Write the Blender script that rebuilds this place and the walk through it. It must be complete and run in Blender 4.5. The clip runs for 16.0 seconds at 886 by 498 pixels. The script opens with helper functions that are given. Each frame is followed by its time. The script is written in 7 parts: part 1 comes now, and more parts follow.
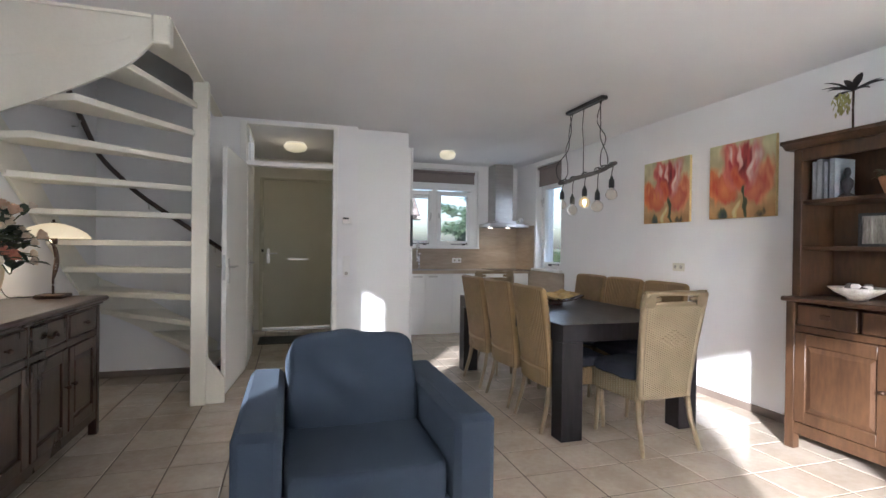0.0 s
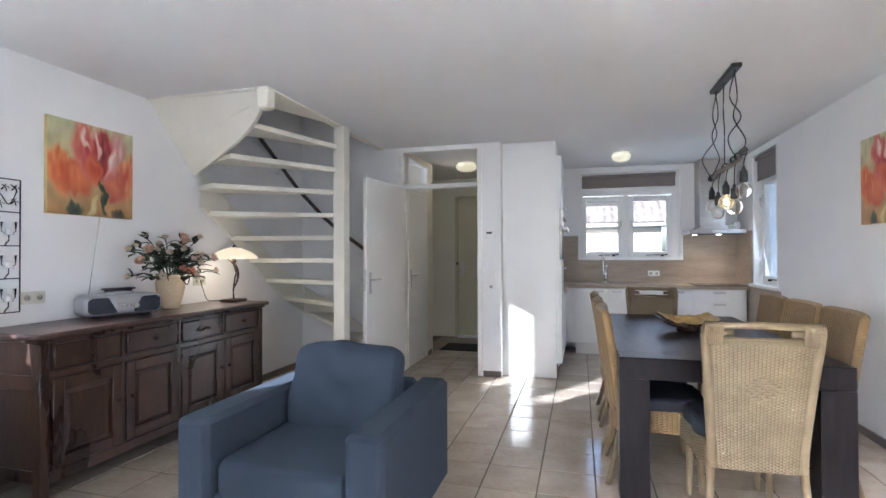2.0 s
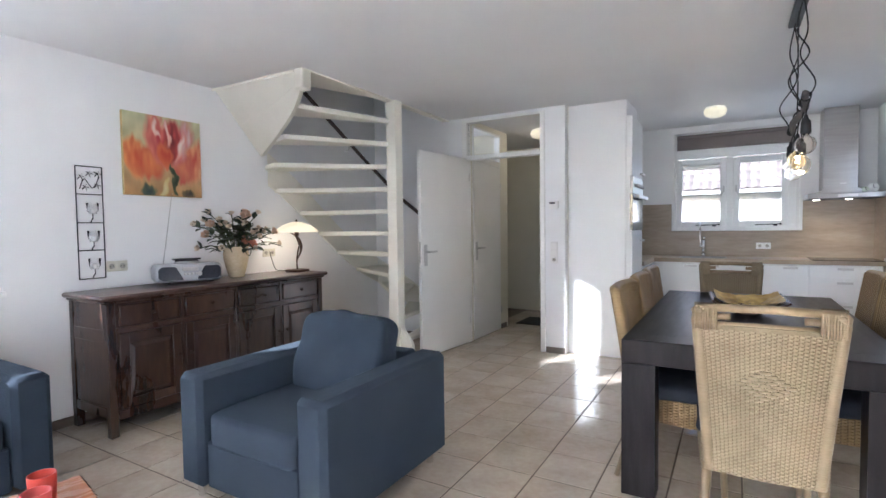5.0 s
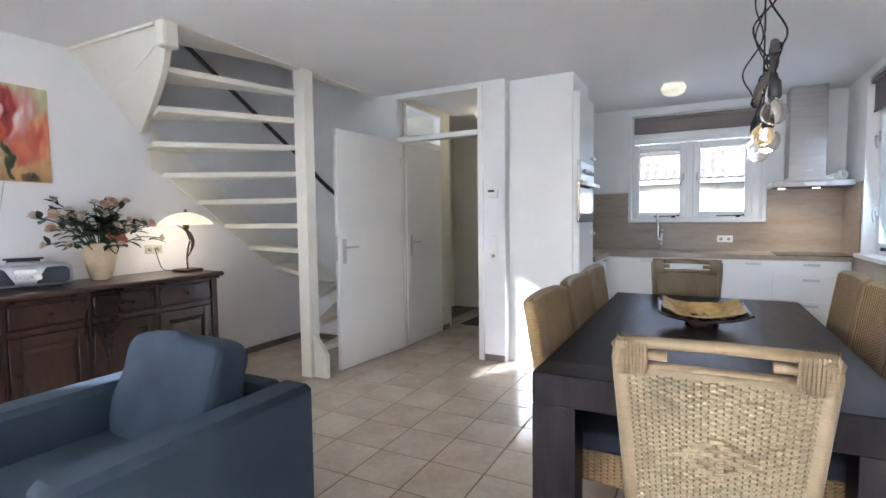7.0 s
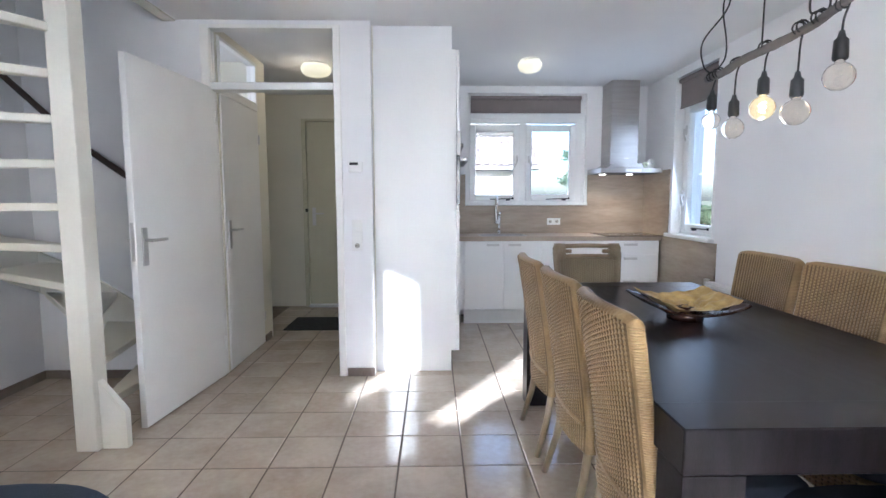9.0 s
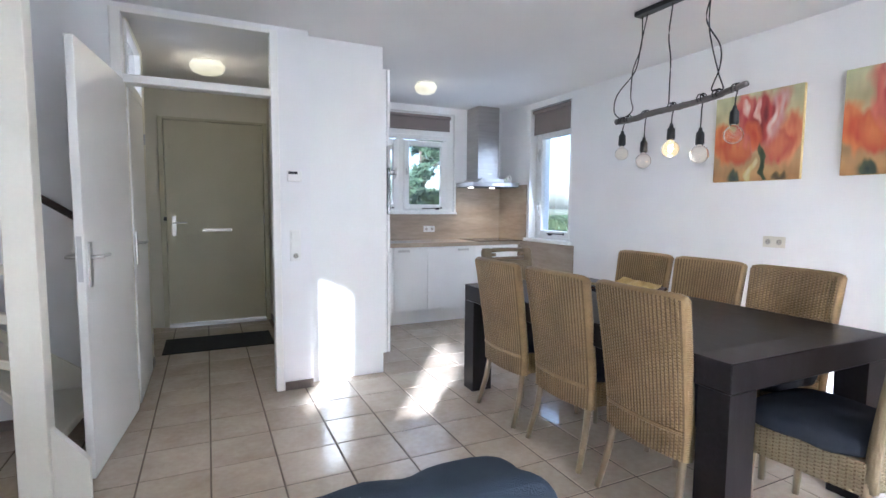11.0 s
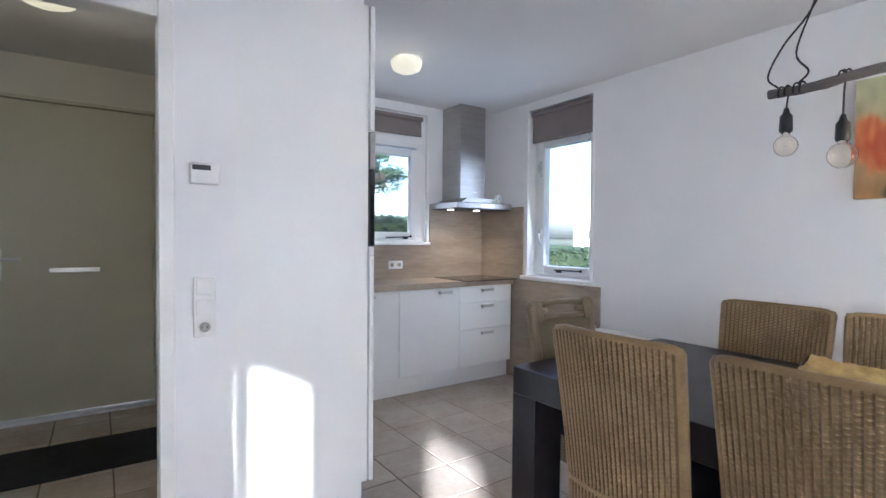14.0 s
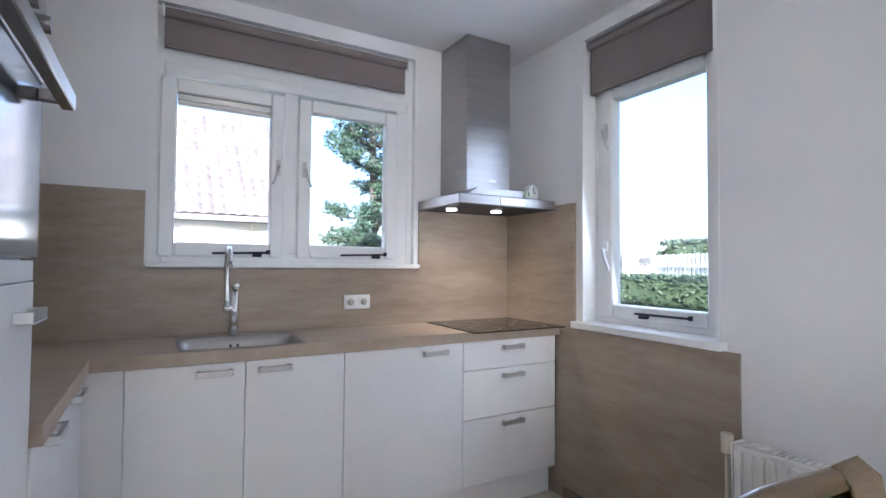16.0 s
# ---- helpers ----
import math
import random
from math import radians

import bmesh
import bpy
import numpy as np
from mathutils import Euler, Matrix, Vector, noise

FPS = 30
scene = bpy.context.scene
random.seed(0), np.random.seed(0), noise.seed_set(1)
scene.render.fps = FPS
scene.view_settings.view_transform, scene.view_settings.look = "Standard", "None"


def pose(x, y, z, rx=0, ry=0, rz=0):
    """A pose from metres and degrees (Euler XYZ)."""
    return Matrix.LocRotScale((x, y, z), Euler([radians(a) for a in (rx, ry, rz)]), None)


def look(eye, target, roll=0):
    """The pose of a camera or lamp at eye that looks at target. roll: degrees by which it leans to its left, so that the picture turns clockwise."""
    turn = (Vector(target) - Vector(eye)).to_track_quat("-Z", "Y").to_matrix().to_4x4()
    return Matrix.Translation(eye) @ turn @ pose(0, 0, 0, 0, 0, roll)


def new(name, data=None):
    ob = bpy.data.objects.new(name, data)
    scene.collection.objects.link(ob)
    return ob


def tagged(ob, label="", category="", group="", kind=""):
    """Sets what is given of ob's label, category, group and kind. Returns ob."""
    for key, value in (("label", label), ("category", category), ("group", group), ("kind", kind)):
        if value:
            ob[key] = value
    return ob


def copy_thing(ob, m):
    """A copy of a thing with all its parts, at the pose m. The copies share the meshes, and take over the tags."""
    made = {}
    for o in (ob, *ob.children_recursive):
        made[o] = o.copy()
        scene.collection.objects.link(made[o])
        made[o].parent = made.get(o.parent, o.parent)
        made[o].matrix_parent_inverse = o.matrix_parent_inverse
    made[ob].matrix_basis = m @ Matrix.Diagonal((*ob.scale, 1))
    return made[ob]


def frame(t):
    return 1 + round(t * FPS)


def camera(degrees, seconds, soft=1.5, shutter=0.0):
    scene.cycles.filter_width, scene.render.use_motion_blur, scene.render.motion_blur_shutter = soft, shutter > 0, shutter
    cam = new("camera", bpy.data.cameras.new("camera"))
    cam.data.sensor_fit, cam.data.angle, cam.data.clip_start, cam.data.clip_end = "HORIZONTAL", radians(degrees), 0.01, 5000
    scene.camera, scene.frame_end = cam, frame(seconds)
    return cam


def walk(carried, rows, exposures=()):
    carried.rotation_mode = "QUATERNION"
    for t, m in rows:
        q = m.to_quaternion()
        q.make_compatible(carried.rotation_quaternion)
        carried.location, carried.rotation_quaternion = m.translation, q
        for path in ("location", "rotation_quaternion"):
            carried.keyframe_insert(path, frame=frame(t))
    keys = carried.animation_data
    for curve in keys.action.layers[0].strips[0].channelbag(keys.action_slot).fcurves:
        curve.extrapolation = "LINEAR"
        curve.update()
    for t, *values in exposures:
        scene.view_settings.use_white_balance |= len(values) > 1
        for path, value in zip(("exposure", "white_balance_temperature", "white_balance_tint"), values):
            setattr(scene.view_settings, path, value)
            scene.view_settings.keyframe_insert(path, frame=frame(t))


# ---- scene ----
cam = camera(83.3, 16.0)
PATH = [
    (0, (-0.021, -0.289, 1.253), (0.563, 1.624, 1.242), 0.7),
    (0.5, (0.241, -0.219, 1.305), (0.655, 1.737, 1.275), 0.4),
    (1, (0.576, -0.205, 1.307), (0.704, 1.79, 1.295), 0.2),
    (1.5, (1.021, -0.172, 1.314), (0.831, 1.819, 1.316), -0.1),
    (2, (1.455, -0.269, 1.3), (0.924, 1.659, 1.323), -0.2),
    (2.5, (1.645, -0.513, 1.315), (0.846, 1.321, 1.339), -0.0),
    (3, (1.915, -0.699, 1.299), (0.918, 1.035, 1.318), -0.2),
    (5.5, (2.113, 0.42, 1.295), (1.11, 2.147, 1.183), -0.9),
    (6, (2.107, 0.743, 1.314), (1.189, 2.515, 1.181), -0.7),
    (6.5, (2.142, 0.837, 1.321), (1.227, 2.61, 1.187), -0.5),
    (7, (2.172, 0.849, 1.303), (1.255, 2.622, 1.177), -0.7),
    (7.5, (2.028, 0.913, 1.3), (1.152, 2.704, 1.153), -0.6),
    (8, (1.682, 1.036, 1.27), (1.04, 2.923, 1.103), -0.5),
    (8.5, (1.374, 1.228, 1.267), (1.022, 3.189, 1.09), -0.4),
    (9, (1.075, 1.45, 1.281), (1.114, 3.44, 1.084), -0.1),
    (9.5, (0.826, 1.625, 1.316), (1.185, 3.582, 1.11), 0.6),
    (9.7, (0.772, 1.510, 1.316), (1.185, 3.450, 1.108), 0.6),
    (10.0, (0.630, 1.425, 1.314), (1.115, 3.362, 1.107), 0.6),
    (10.6, (0.240, 1.405, 1.308), (0.945, 3.272, 1.120), 0.5),
    (11.2, (-0.130, 1.440, 1.304), (0.800, 3.206, 1.145), 0.4),
    (11.7, (-0.315, 1.610, 1.301), (0.795, 3.268, 1.165), 0.4),
    (12, (-0.334, 1.74, 1.3), (0.816, 3.372, 1.182), 0.4),
    (12.5, (-0.302, 1.878, 1.286), (0.838, 3.519, 1.195), 0.4),
    (13, (-0.239, 2.19, 1.284), (0.905, 3.829, 1.208), 0.1),
    (13.25, (-0.228, 2.425, 1.284), (0.918, 4.063, 1.219), 0.15),
    (13.5, (-0.035, 2.599, 1.284), (1.109, 4.239, 1.23), 0.2),
    (14, (0.223, 3.021, 1.29), (1.358, 4.667, 1.243), 0.5),
    (14.5, (0.533, 3.452, 1.296), (1.673, 5.095, 1.275), 0.6),
    (15, (0.838, 3.867, 1.24), (1.977, 5.512, 1.254), 1.3),
    (15.5, (1.159, 4.169, 1.231), (2.245, 5.848, 1.274), 1.2),
    (16, (1.49, 4.4, 1.242), (2.477, 6.138, 1.304), 0.5),
]
walk(cam, [(t, look(eye, target, roll)) for t, eye, target, roll in PATH],
     [(0.0, 1.93, 5460, 14), (1.5, 2.23, 5240, 13), (3.0, 2.35, 5170, 13), (5.5, 2.41, 5210, 13), (7.0, 2.51, 5160, 13),
      (9.0, 2.73, 5060, 13), (12.5, 2.61, 5010, 13), (13.5, 2.57, 5030, 13), (14.0, 2.45, 5060, 14), (14.5, 2.25, 5060, 15),
      (15.0, 2.23, 5110, 15), (15.5, 2.27, 5180, 16), (16.0, 2.49, 5200, 16)])

# ---------- world and light ----------
SUN_AZ, SUN_EL = 33.0, 15.8     # the light travels towards +y, turned 33 degrees towards +x
world = bpy.data.worlds.new("world")
scene.world = world
world.use_nodes = True
wn = world.node_tree.nodes
wl = world.node_tree.links
sky = wn.new("ShaderNodeTexSky")
sky.sky_type = "NISHITA"
sky.sun_disc = False
sky.sun_elevation = radians(SUN_EL)
sky.sun_rotation = radians(180 + SUN_AZ)
sky.air_density, sky.dust_density = 0.9, 3.0
wn["Background"].inputs["Strength"].default_value = 0.12
wl.new(sky.outputs["Color"], wn["Background"].inputs["Color"])

sun_data = bpy.data.lights.new("sun", "SUN")
sun_data.energy, sun_data.angle, sun_data.color = 5.0, radians(1.0), (1.0, 0.93, 0.83)
sun = new("sun", sun_data)
d = Vector((math.sin(radians(SUN_AZ)) * math.cos(radians(SUN_EL)), math.cos(radians(SUN_AZ)) * math.cos(radians(SUN_EL)), -math.sin(radians(SUN_EL))))
sun.rotation_euler = d.to_track_quat("-Z", "Y").to_euler()


def window_light(name, place, target, sx, sy, watts, colour=(0.92, 0.96, 1.0)):
    data = bpy.data.lights.new(name, "AREA")
    data.shape, data.size, data.size_y, data.energy, data.color = "RECTANGLE", sx, sy, watts, colour
    ob = new(name, data)
    ob.matrix_world = look(place, target)
    return ob


# the first is a fill lamp at the added south window
window_light("sky_light_south", (1.80, -2.76, 1.35), (1.8, 0, 1.25), 2.1, 1.5, 4.4)
window_light("sky_light_south_door", (-0.37, -2.76, 1.1), (-0.37, 0, 1.0), 0.8, 1.9, 1.2)
window_light("sky_light_west", (-1.78, 0.91, 1.5), (0, 0.91, 1.3), 0.7, 1.0, 0.50)
window_light("sky_light_west_far", (-1.78, -0.47, 1.6), (0, -0.47, 1.3), 0.7, 1.3, 0.65)
window_light("sky_light_kitchen", (2.10, 6.92, 1.72), (2.1, 5, 1.3), 1.15, 0.8, 0.42)
window_light("sky_light_side", (3.44, 5.97, 1.55), (2.0, 5.97, 1.3), 0.6, 1.0, 0.75)


def bulb_light(name, place, watts, radius=0.04, colour=(1.0, 0.76, 0.48)):
    data = bpy.data.lights.new(name, "POINT")
    data.energy, data.color, data.shadow_soft_size = watts, colour, radius
    ob = new(name, data)
    ob.location = place
    return ob


bulb_light("lamp_light_table", (-1.45, 3.42, 1.25), 1.25)
bulb_light("lamp_light_hall", (0.02, 6.12, 2.43), 0.55, 0.03)
bulb_light("lamp_light_kitchen", (1.93, 5.95, 2.44), 0.28, 0.03, (1.0, 0.85, 0.66))
bulb_light("lamp_light_pendant", (2.42, 3.50, 1.55), 0.2)
for x, y in ((2.87, 6.74), (3.14, 6.70)):
    data = bpy.data.lights.new("hood_spot", "SPOT")
    data.energy, data.spot_size, data.spot_blend, data.color, data.shadow_soft_size = 2.1, radians(112), 0.85, (1.0, 0.74, 0.45), 0.02
    ob = new("hood_spot", data)
    ob.location = (x, y, 1.535)

# ---------- materials ----------


def surf(name, c1, c2, rough=0.5, scale=6.0, bump=0.1, fine=90.0, metal=0.0, stretch=(1, 1, 1), coat=0.0, random=0.0, spec=0.5, rough2=None):
    """A surface whose colour wanders between c1 and c2 at two scales, with fine relief."""
    m = bpy.data.materials.new(name)
    m.use_nodes = True
    nt = m.node_tree
    b = nt.nodes["Principled BSDF"]
    tc = nt.nodes.new("ShaderNodeTexCoord")
    mp = nt.nodes.new("ShaderNodeMapping")
    mp.inputs["Scale"].default_value = stretch
    nt.links.new(tc.outputs["Object"], mp.inputs["Vector"])
    n1 = nt.nodes.new("ShaderNodeTexNoise")
    n1.inputs["Scale"].default_value, n1.inputs["Detail"].default_value = scale, 5
    n2 = nt.nodes.new("ShaderNodeTexNoise")
    n2.inputs["Scale"].default_value, n2.inputs["Detail"].default_value = fine, 3
    way = mp.outputs["Vector"]
    if random:
        own = nt.nodes.new("ShaderNodeObjectInfo")
        far = nt.nodes.new("ShaderNodeVectorMath")
        far.operation = "SCALE"
        far.inputs[0].default_value = (31.0, 47.0, 19.0)
        nt.links.new(own.outputs["Random"], far.inputs["Scale"])
        shifted = nt.nodes.new("ShaderNodeVectorMath")
        nt.links.new(way, shifted.inputs[0])
        nt.links.new(far.outputs["Vector"], shifted.inputs[1])
        way = shifted.outputs["Vector"]
    for n in (n1, n2):
        nt.links.new(way, n.inputs["Vector"])
    add = nt.nodes.new("ShaderNodeMath")
    add.operation = "MULTIPLY_ADD"
    add.inputs[1].default_value = 0.35
    nt.links.new(n2.outputs["Fac"], add.inputs[0])
    sc = nt.nodes.new("ShaderNodeMath")
    sc.operation = "MULTIPLY"
    sc.inputs[1].default_value = 0.65
    nt.links.new(n1.outputs["Fac"], sc.inputs[0])
    nt.links.new(sc.outputs[0], add.inputs[2])
    ramp = nt.nodes.new("ShaderNodeValToRGB")
    ramp.color_ramp.elements[0].position, ramp.color_ramp.elements[1].position = 0.32, 0.68
    ramp.color_ramp.elements[0].color, ramp.color_ramp.elements[1].color = (*c1, 1), (*c2, 1)
    last = add.outputs[0]
    if random:
        oi = nt.nodes.new("ShaderNodeObjectInfo")
        r = nt.nodes.new("ShaderNodeMath")
        r.operation = "MULTIPLY_ADD"
        r.inputs[1].default_value = random
        nt.links.new(oi.outputs["Random"], r.inputs[0])
        sub = nt.nodes.new("ShaderNodeMath")
        sub.operation = "SUBTRACT"
        sub.inputs[1].default_value = random / 2
        nt.links.new(add.outputs[0], sub.inputs[0])
        nt.links.new(sub.outputs[0], r.inputs[2])
        last = r.outputs[0]
    nt.links.new(last, ramp.inputs["Fac"])
    nt.links.new(ramp.outputs["Color"], b.inputs["Base Color"])
    b.inputs["Metallic"].default_value = metal
    b.inputs["Specular IOR Level"].default_value = spec
    b.inputs["Coat Weight"].default_value = coat
    b.inputs["Coat Roughness"].default_value = 0.15
    mr = nt.nodes.new("ShaderNodeMapRange")
    mr.inputs["To Min"].default_value, mr.inputs["To Max"].default_value = rough, (rough2 if rough2 is not None else min(1, rough + 0.12))
    nt.links.new(n1.outputs["Fac"], mr.inputs["Value"])
    nt.links.new(mr.outputs["Result"], b.inputs["Roughness"])
    if bump:
        bp = nt.nodes.new("ShaderNodeBump")
        bp.inputs["Strength"].default_value, bp.inputs["Distance"].default_value = bump, 0.004
        nt.links.new(n2.outputs["Fac"], bp.inputs["Height"])
        nt.links.new(bp.outputs["Normal"], b.inputs["Normal"])
    return m


def glow(name, colour, strength):
    m = bpy.data.materials.new(name)
    m.use_nodes = True
    b = m.node_tree.nodes["Principled BSDF"]
    b.inputs["Base Color"].default_value = (0.8, 0.78, 0.72, 1)
    b.inputs["Emission Color"].default_value = (*colour, 1)
    b.inputs["Emission Strength"].default_value = strength
    b.inputs["Roughness"].default_value = 0.3
    return m


def glass(name, colour=(1, 1, 1), rough=0.0, ior=1.45):
    m = bpy.data.materials.new(name)
    m.use_nodes = True
    b = m.node_tree.nodes["Principled BSDF"]
    b.inputs["Base Color"].default_value = (*colour, 1)
    b.inputs["Transmission Weight"].default_value = 1
    b.inputs["Roughness"].default_value, b.inputs["IOR"].default_value = rough, ior
    return m


WALL = surf("white_wall_paint", (0.79, 0.785, 0.78), (0.84, 0.835, 0.83), 0.7, 1.5, 0.12, 220)
CEIL = surf("white_ceiling_paint", (0.78, 0.778, 0.772), (0.84, 0.838, 0.832), 0.8, 1.2, 0.08, 160)
HALLW = surf("hall_wall_paint", (0.70, 0.67, 0.55), (0.76, 0.73, 0.61), 0.7, 1.5, 0.1, 200)
PAINT = surf("white_gloss_paint", (0.80, 0.79, 0.75), (0.85, 0.84, 0.80), 0.32, 2.5, 0.05, 60)
CREAM = surf("cream_stair_paint", (0.76, 0.73, 0.63), (0.82, 0.79, 0.69), 0.42, 3, 0.06, 60)
SAGE = surf("sage_door_paint", (0.50, 0.475, 0.33), (0.56, 0.53, 0.38), 0.4, 2, 0.05, 60)
def nap(m, weight, tint):
    """Short fibres that catch light at a flat angle."""
    b = m.node_tree.nodes["Principled BSDF"]
    b.inputs["Sheen Weight"].default_value = weight
    b.inputs["Sheen Roughness"].default_value = 0.45
    b.inputs["Sheen Tint"].default_value = (*tint, 1)


GROUT = surf("grey_grout", (0.10, 0.075, 0.058), (0.17, 0.13, 0.10), 0.9, 8, 0.3, 150)
TILE = surf("beige_floor_tile", (0.40, 0.332, 0.255), (0.545, 0.470, 0.380), 0.085, 4, 0.015, 30, random=0.14, rough2=0.16)
SKIRT = surf("brown_skirting_tile", (0.13, 0.10, 0.08), (0.20, 0.16, 0.13), 0.4, 6, 0.05)
KDOOR = surf("white_satin_cabinet", (0.80, 0.80, 0.78), (0.83, 0.83, 0.81), 0.28, 2, 0.02, 50)
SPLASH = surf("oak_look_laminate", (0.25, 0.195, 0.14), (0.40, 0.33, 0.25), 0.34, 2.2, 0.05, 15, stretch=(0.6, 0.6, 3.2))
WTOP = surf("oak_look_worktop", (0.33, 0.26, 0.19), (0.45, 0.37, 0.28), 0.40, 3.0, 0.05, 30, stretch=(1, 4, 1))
STEEL = surf("brushed_steel", (0.36, 0.345, 0.33), (0.45, 0.435, 0.42), 0.28, 3, 0.06, 200, metal=1.0, stretch=(1, 1, 12))
CHROME = surf("chrome", (0.75, 0.75, 0.75), (0.82, 0.82, 0.82), 0.1, 3, 0, metal=1.0)
NICKEL = surf("satin_nickel", (0.55, 0.54, 0.52), (0.64, 0.63, 0.61), 0.3, 8, 0.02, metal=1.0)
BLACK = surf("black_plastic", (0.015, 0.015, 0.015), (0.03, 0.03, 0.03), 0.35, 5, 0.05)
HOBGLASS = surf("black_hob_glass", (0.02, 0.015, 0.013), (0.03, 0.024, 0.02), 0.08, 5, 0)
OVENGLASS = surf("dark_oven_glass", (0.015, 0.018, 0.02), (0.025, 0.028, 0.03), 0.05, 5, 0, spec=1.0)
TABLEW = surf("dark_wenge_wood", (0.009, 0.0072, 0.0078), (0.020, 0.0165, 0.017), 0.25, 4, 0.06, 60, stretch=(8, 1, 1), spec=0.14)
SIDEW = surf("dark_walnut_wood", (0.014, 0.0066, 0.0042), (0.072, 0.034, 0.019), 0.22, 5, 0.12, 45, stretch=(1, 1, 0.22), coat=0.3)
SIDETOP = surf("dark_walnut_top", (0.030, 0.014, 0.011), (0.085, 0.043, 0.030), 0.26, 5, 0.10, 50, stretch=(4, 0.4, 1), coat=0.25)
CUPW = surf("rustic_brown_wood", (0.024, 0.011, 0.005), (0.088, 0.043, 0.019), 0.40, 5, 0.15, 45, stretch=(1, 1, 0.22))
ORANGEW = surf("orange_beech_wood", (0.31, 0.122, 0.045), (0.38, 0.158, 0.060), 0.22, 4, 0.04, 60, stretch=(6, 1, 1), coat=0.3)
BLUEF = surf("blue_grey_upholstery", (0.025, 0.034, 0.049), (0.039, 0.051, 0.071), 0.9, 2.5, 0.7, 420, spec=0.2)
nap(BLUEF, 0.07, (0.62, 0.78, 1.0))
CUSHF = surf("charcoal_seat_fabric", (0.018, 0.020, 0.028), (0.034, 0.038, 0.050), 0.85, 6, 0.4, 400, spec=0.2)
CANE = surf("woven_honey_rattan", (0.150, 0.114, 0.060), (0.218, 0.175, 0.102), 0.42, 9, 0.25, 130, random=0.12)
CANEB = surf("woven_brown_rattan", (0.165, 0.104, 0.040), (0.30, 0.200, 0.086), 0.40, 8, 0.25, 110, random=0.22)
# darker cane colours that carry the shade of the gaps between strands
GAPSHADEB = surf("brown_rattan_gap_shade", (0.098, 0.062, 0.026), (0.165, 0.108, 0.048), 0.6, 12, 0.2, 110)
GAPSHADE = surf("rattan_gap_shade", (0.080, 0.051, 0.022), (0.135, 0.088, 0.041), 0.6, 12, 0.2, 110)
CANEL = surf("rattan_pole", (0.172, 0.124, 0.066), (0.245, 0.186, 0.108), 0.32, 9, 0.1, 60, stretch=(1, 1, 0.3))
BIND = surf("rattan_binding", (0.158, 0.119, 0.066), (0.232, 0.180, 0.107), 0.45, 9, 0.6, 160, stretch=(0.2, 1, 1))
BLIND = surf("taupe_roller_blind", (0.20, 0.17, 0.155), (0.25, 0.215, 0.20), 0.85, 3, 0.2, 500)
PVC = surf("white_window_paint", (0.80, 0.80, 0.78), (0.85, 0.85, 0.83), 0.3, 3, 0.03)
PANE = glass("window_pane_glass", (1, 1, 1))
CLEAR = glass("clear_bulb_glass", (1, 0.97, 0.92))
AMBERG = glass("amber_bulb_glass", (1.0, 0.92, 0.74))
AMBERG.node_tree.nodes["Principled BSDF"].inputs["Emission Color"].default_value = (1.0, 0.74, 0.36, 1)
AMBERG.node_tree.nodes["Principled BSDF"].inputs["Emission Strength"].default_value = 0.022
FROST = glass("frosted_cup_glass", (1, 1, 1), 0.10, 1.12)
IRON = surf("black_wrought_iron", (0.02, 0.02, 0.022), (0.05, 0.05, 0.055), 0.5, 20, 0.3, metal=0.6)
BRONZE = surf("dark_bronze", (0.045, 0.028, 0.020), (0.09, 0.055, 0.038), 0.38, 12, 0.2, metal=0.7)
BRANCH = surf("grey_branch_wood", (0.10, 0.09, 0.085), (0.19, 0.17, 0.16), 0.8, 14, 0.8, 70, stretch=(1, 0.2, 1))
SOCKET = surf("ivory_plastic", (0.62, 0.59, 0.49), (0.70, 0.67, 0.57), 0.35, 5, 0)
SWITCHW = surf("white_plastic", (0.78, 0.77, 0.74), (0.82, 0.81, 0.78), 0.35, 5, 0)
MATT = surf("dark_door_mat", (0.012, 0.012, 0.014), (0.03, 0.03, 0.032), 0.95, 20, 0.9, 260)
SHADEG = glow("lit_alabaster_shade", (1.0, 0.74, 0.36), 0.15)
LAMPG = glow("lit_opal_glass", (1.0, 0.82, 0.44), 0.125)
BULBON = glow("glowing_filament", (1.0, 0.70, 0.32), 22)
SPOTG = glow("lit_hood_spot", (1.0, 0.85, 0.6), 2.5)

# ---------- mesh helpers ----------


def box(bm, x0, x1, y0, y1, z0, z1, bevel=0.0, seg=1):
    m = Matrix.Translation(((x0 + x1) / 2, (y0 + y1) / 2, (z0 + z1) / 2)) @ Matrix.Diagonal((abs(x1 - x0), abs(y1 - y0), abs(z1 - z0), 1))
    r = bmesh.ops.create_cube(bm, size=1, matrix=m)
    if bevel:
        es = list({e for v in r["verts"] for e in v.link_edges})
        bmesh.ops.bevel(bm, geom=es, offset=bevel, segments=seg, affect="EDGES", profile=0.5)
    return bm


def cyl(bm, a, b, r1, r2=None, seg=12, cap=True):
    a, b = Vector(a), Vector(b)
    m = Matrix.Translation((a + b) / 2) @ (b - a).to_track_quat("Z", "Y").to_matrix().to_4x4()
    bmesh.ops.create_cone(bm, cap_ends=cap, segments=seg, radius1=r1, radius2=r1 if r2 is None else r2, depth=(b - a).length, matrix=m)
    return bm


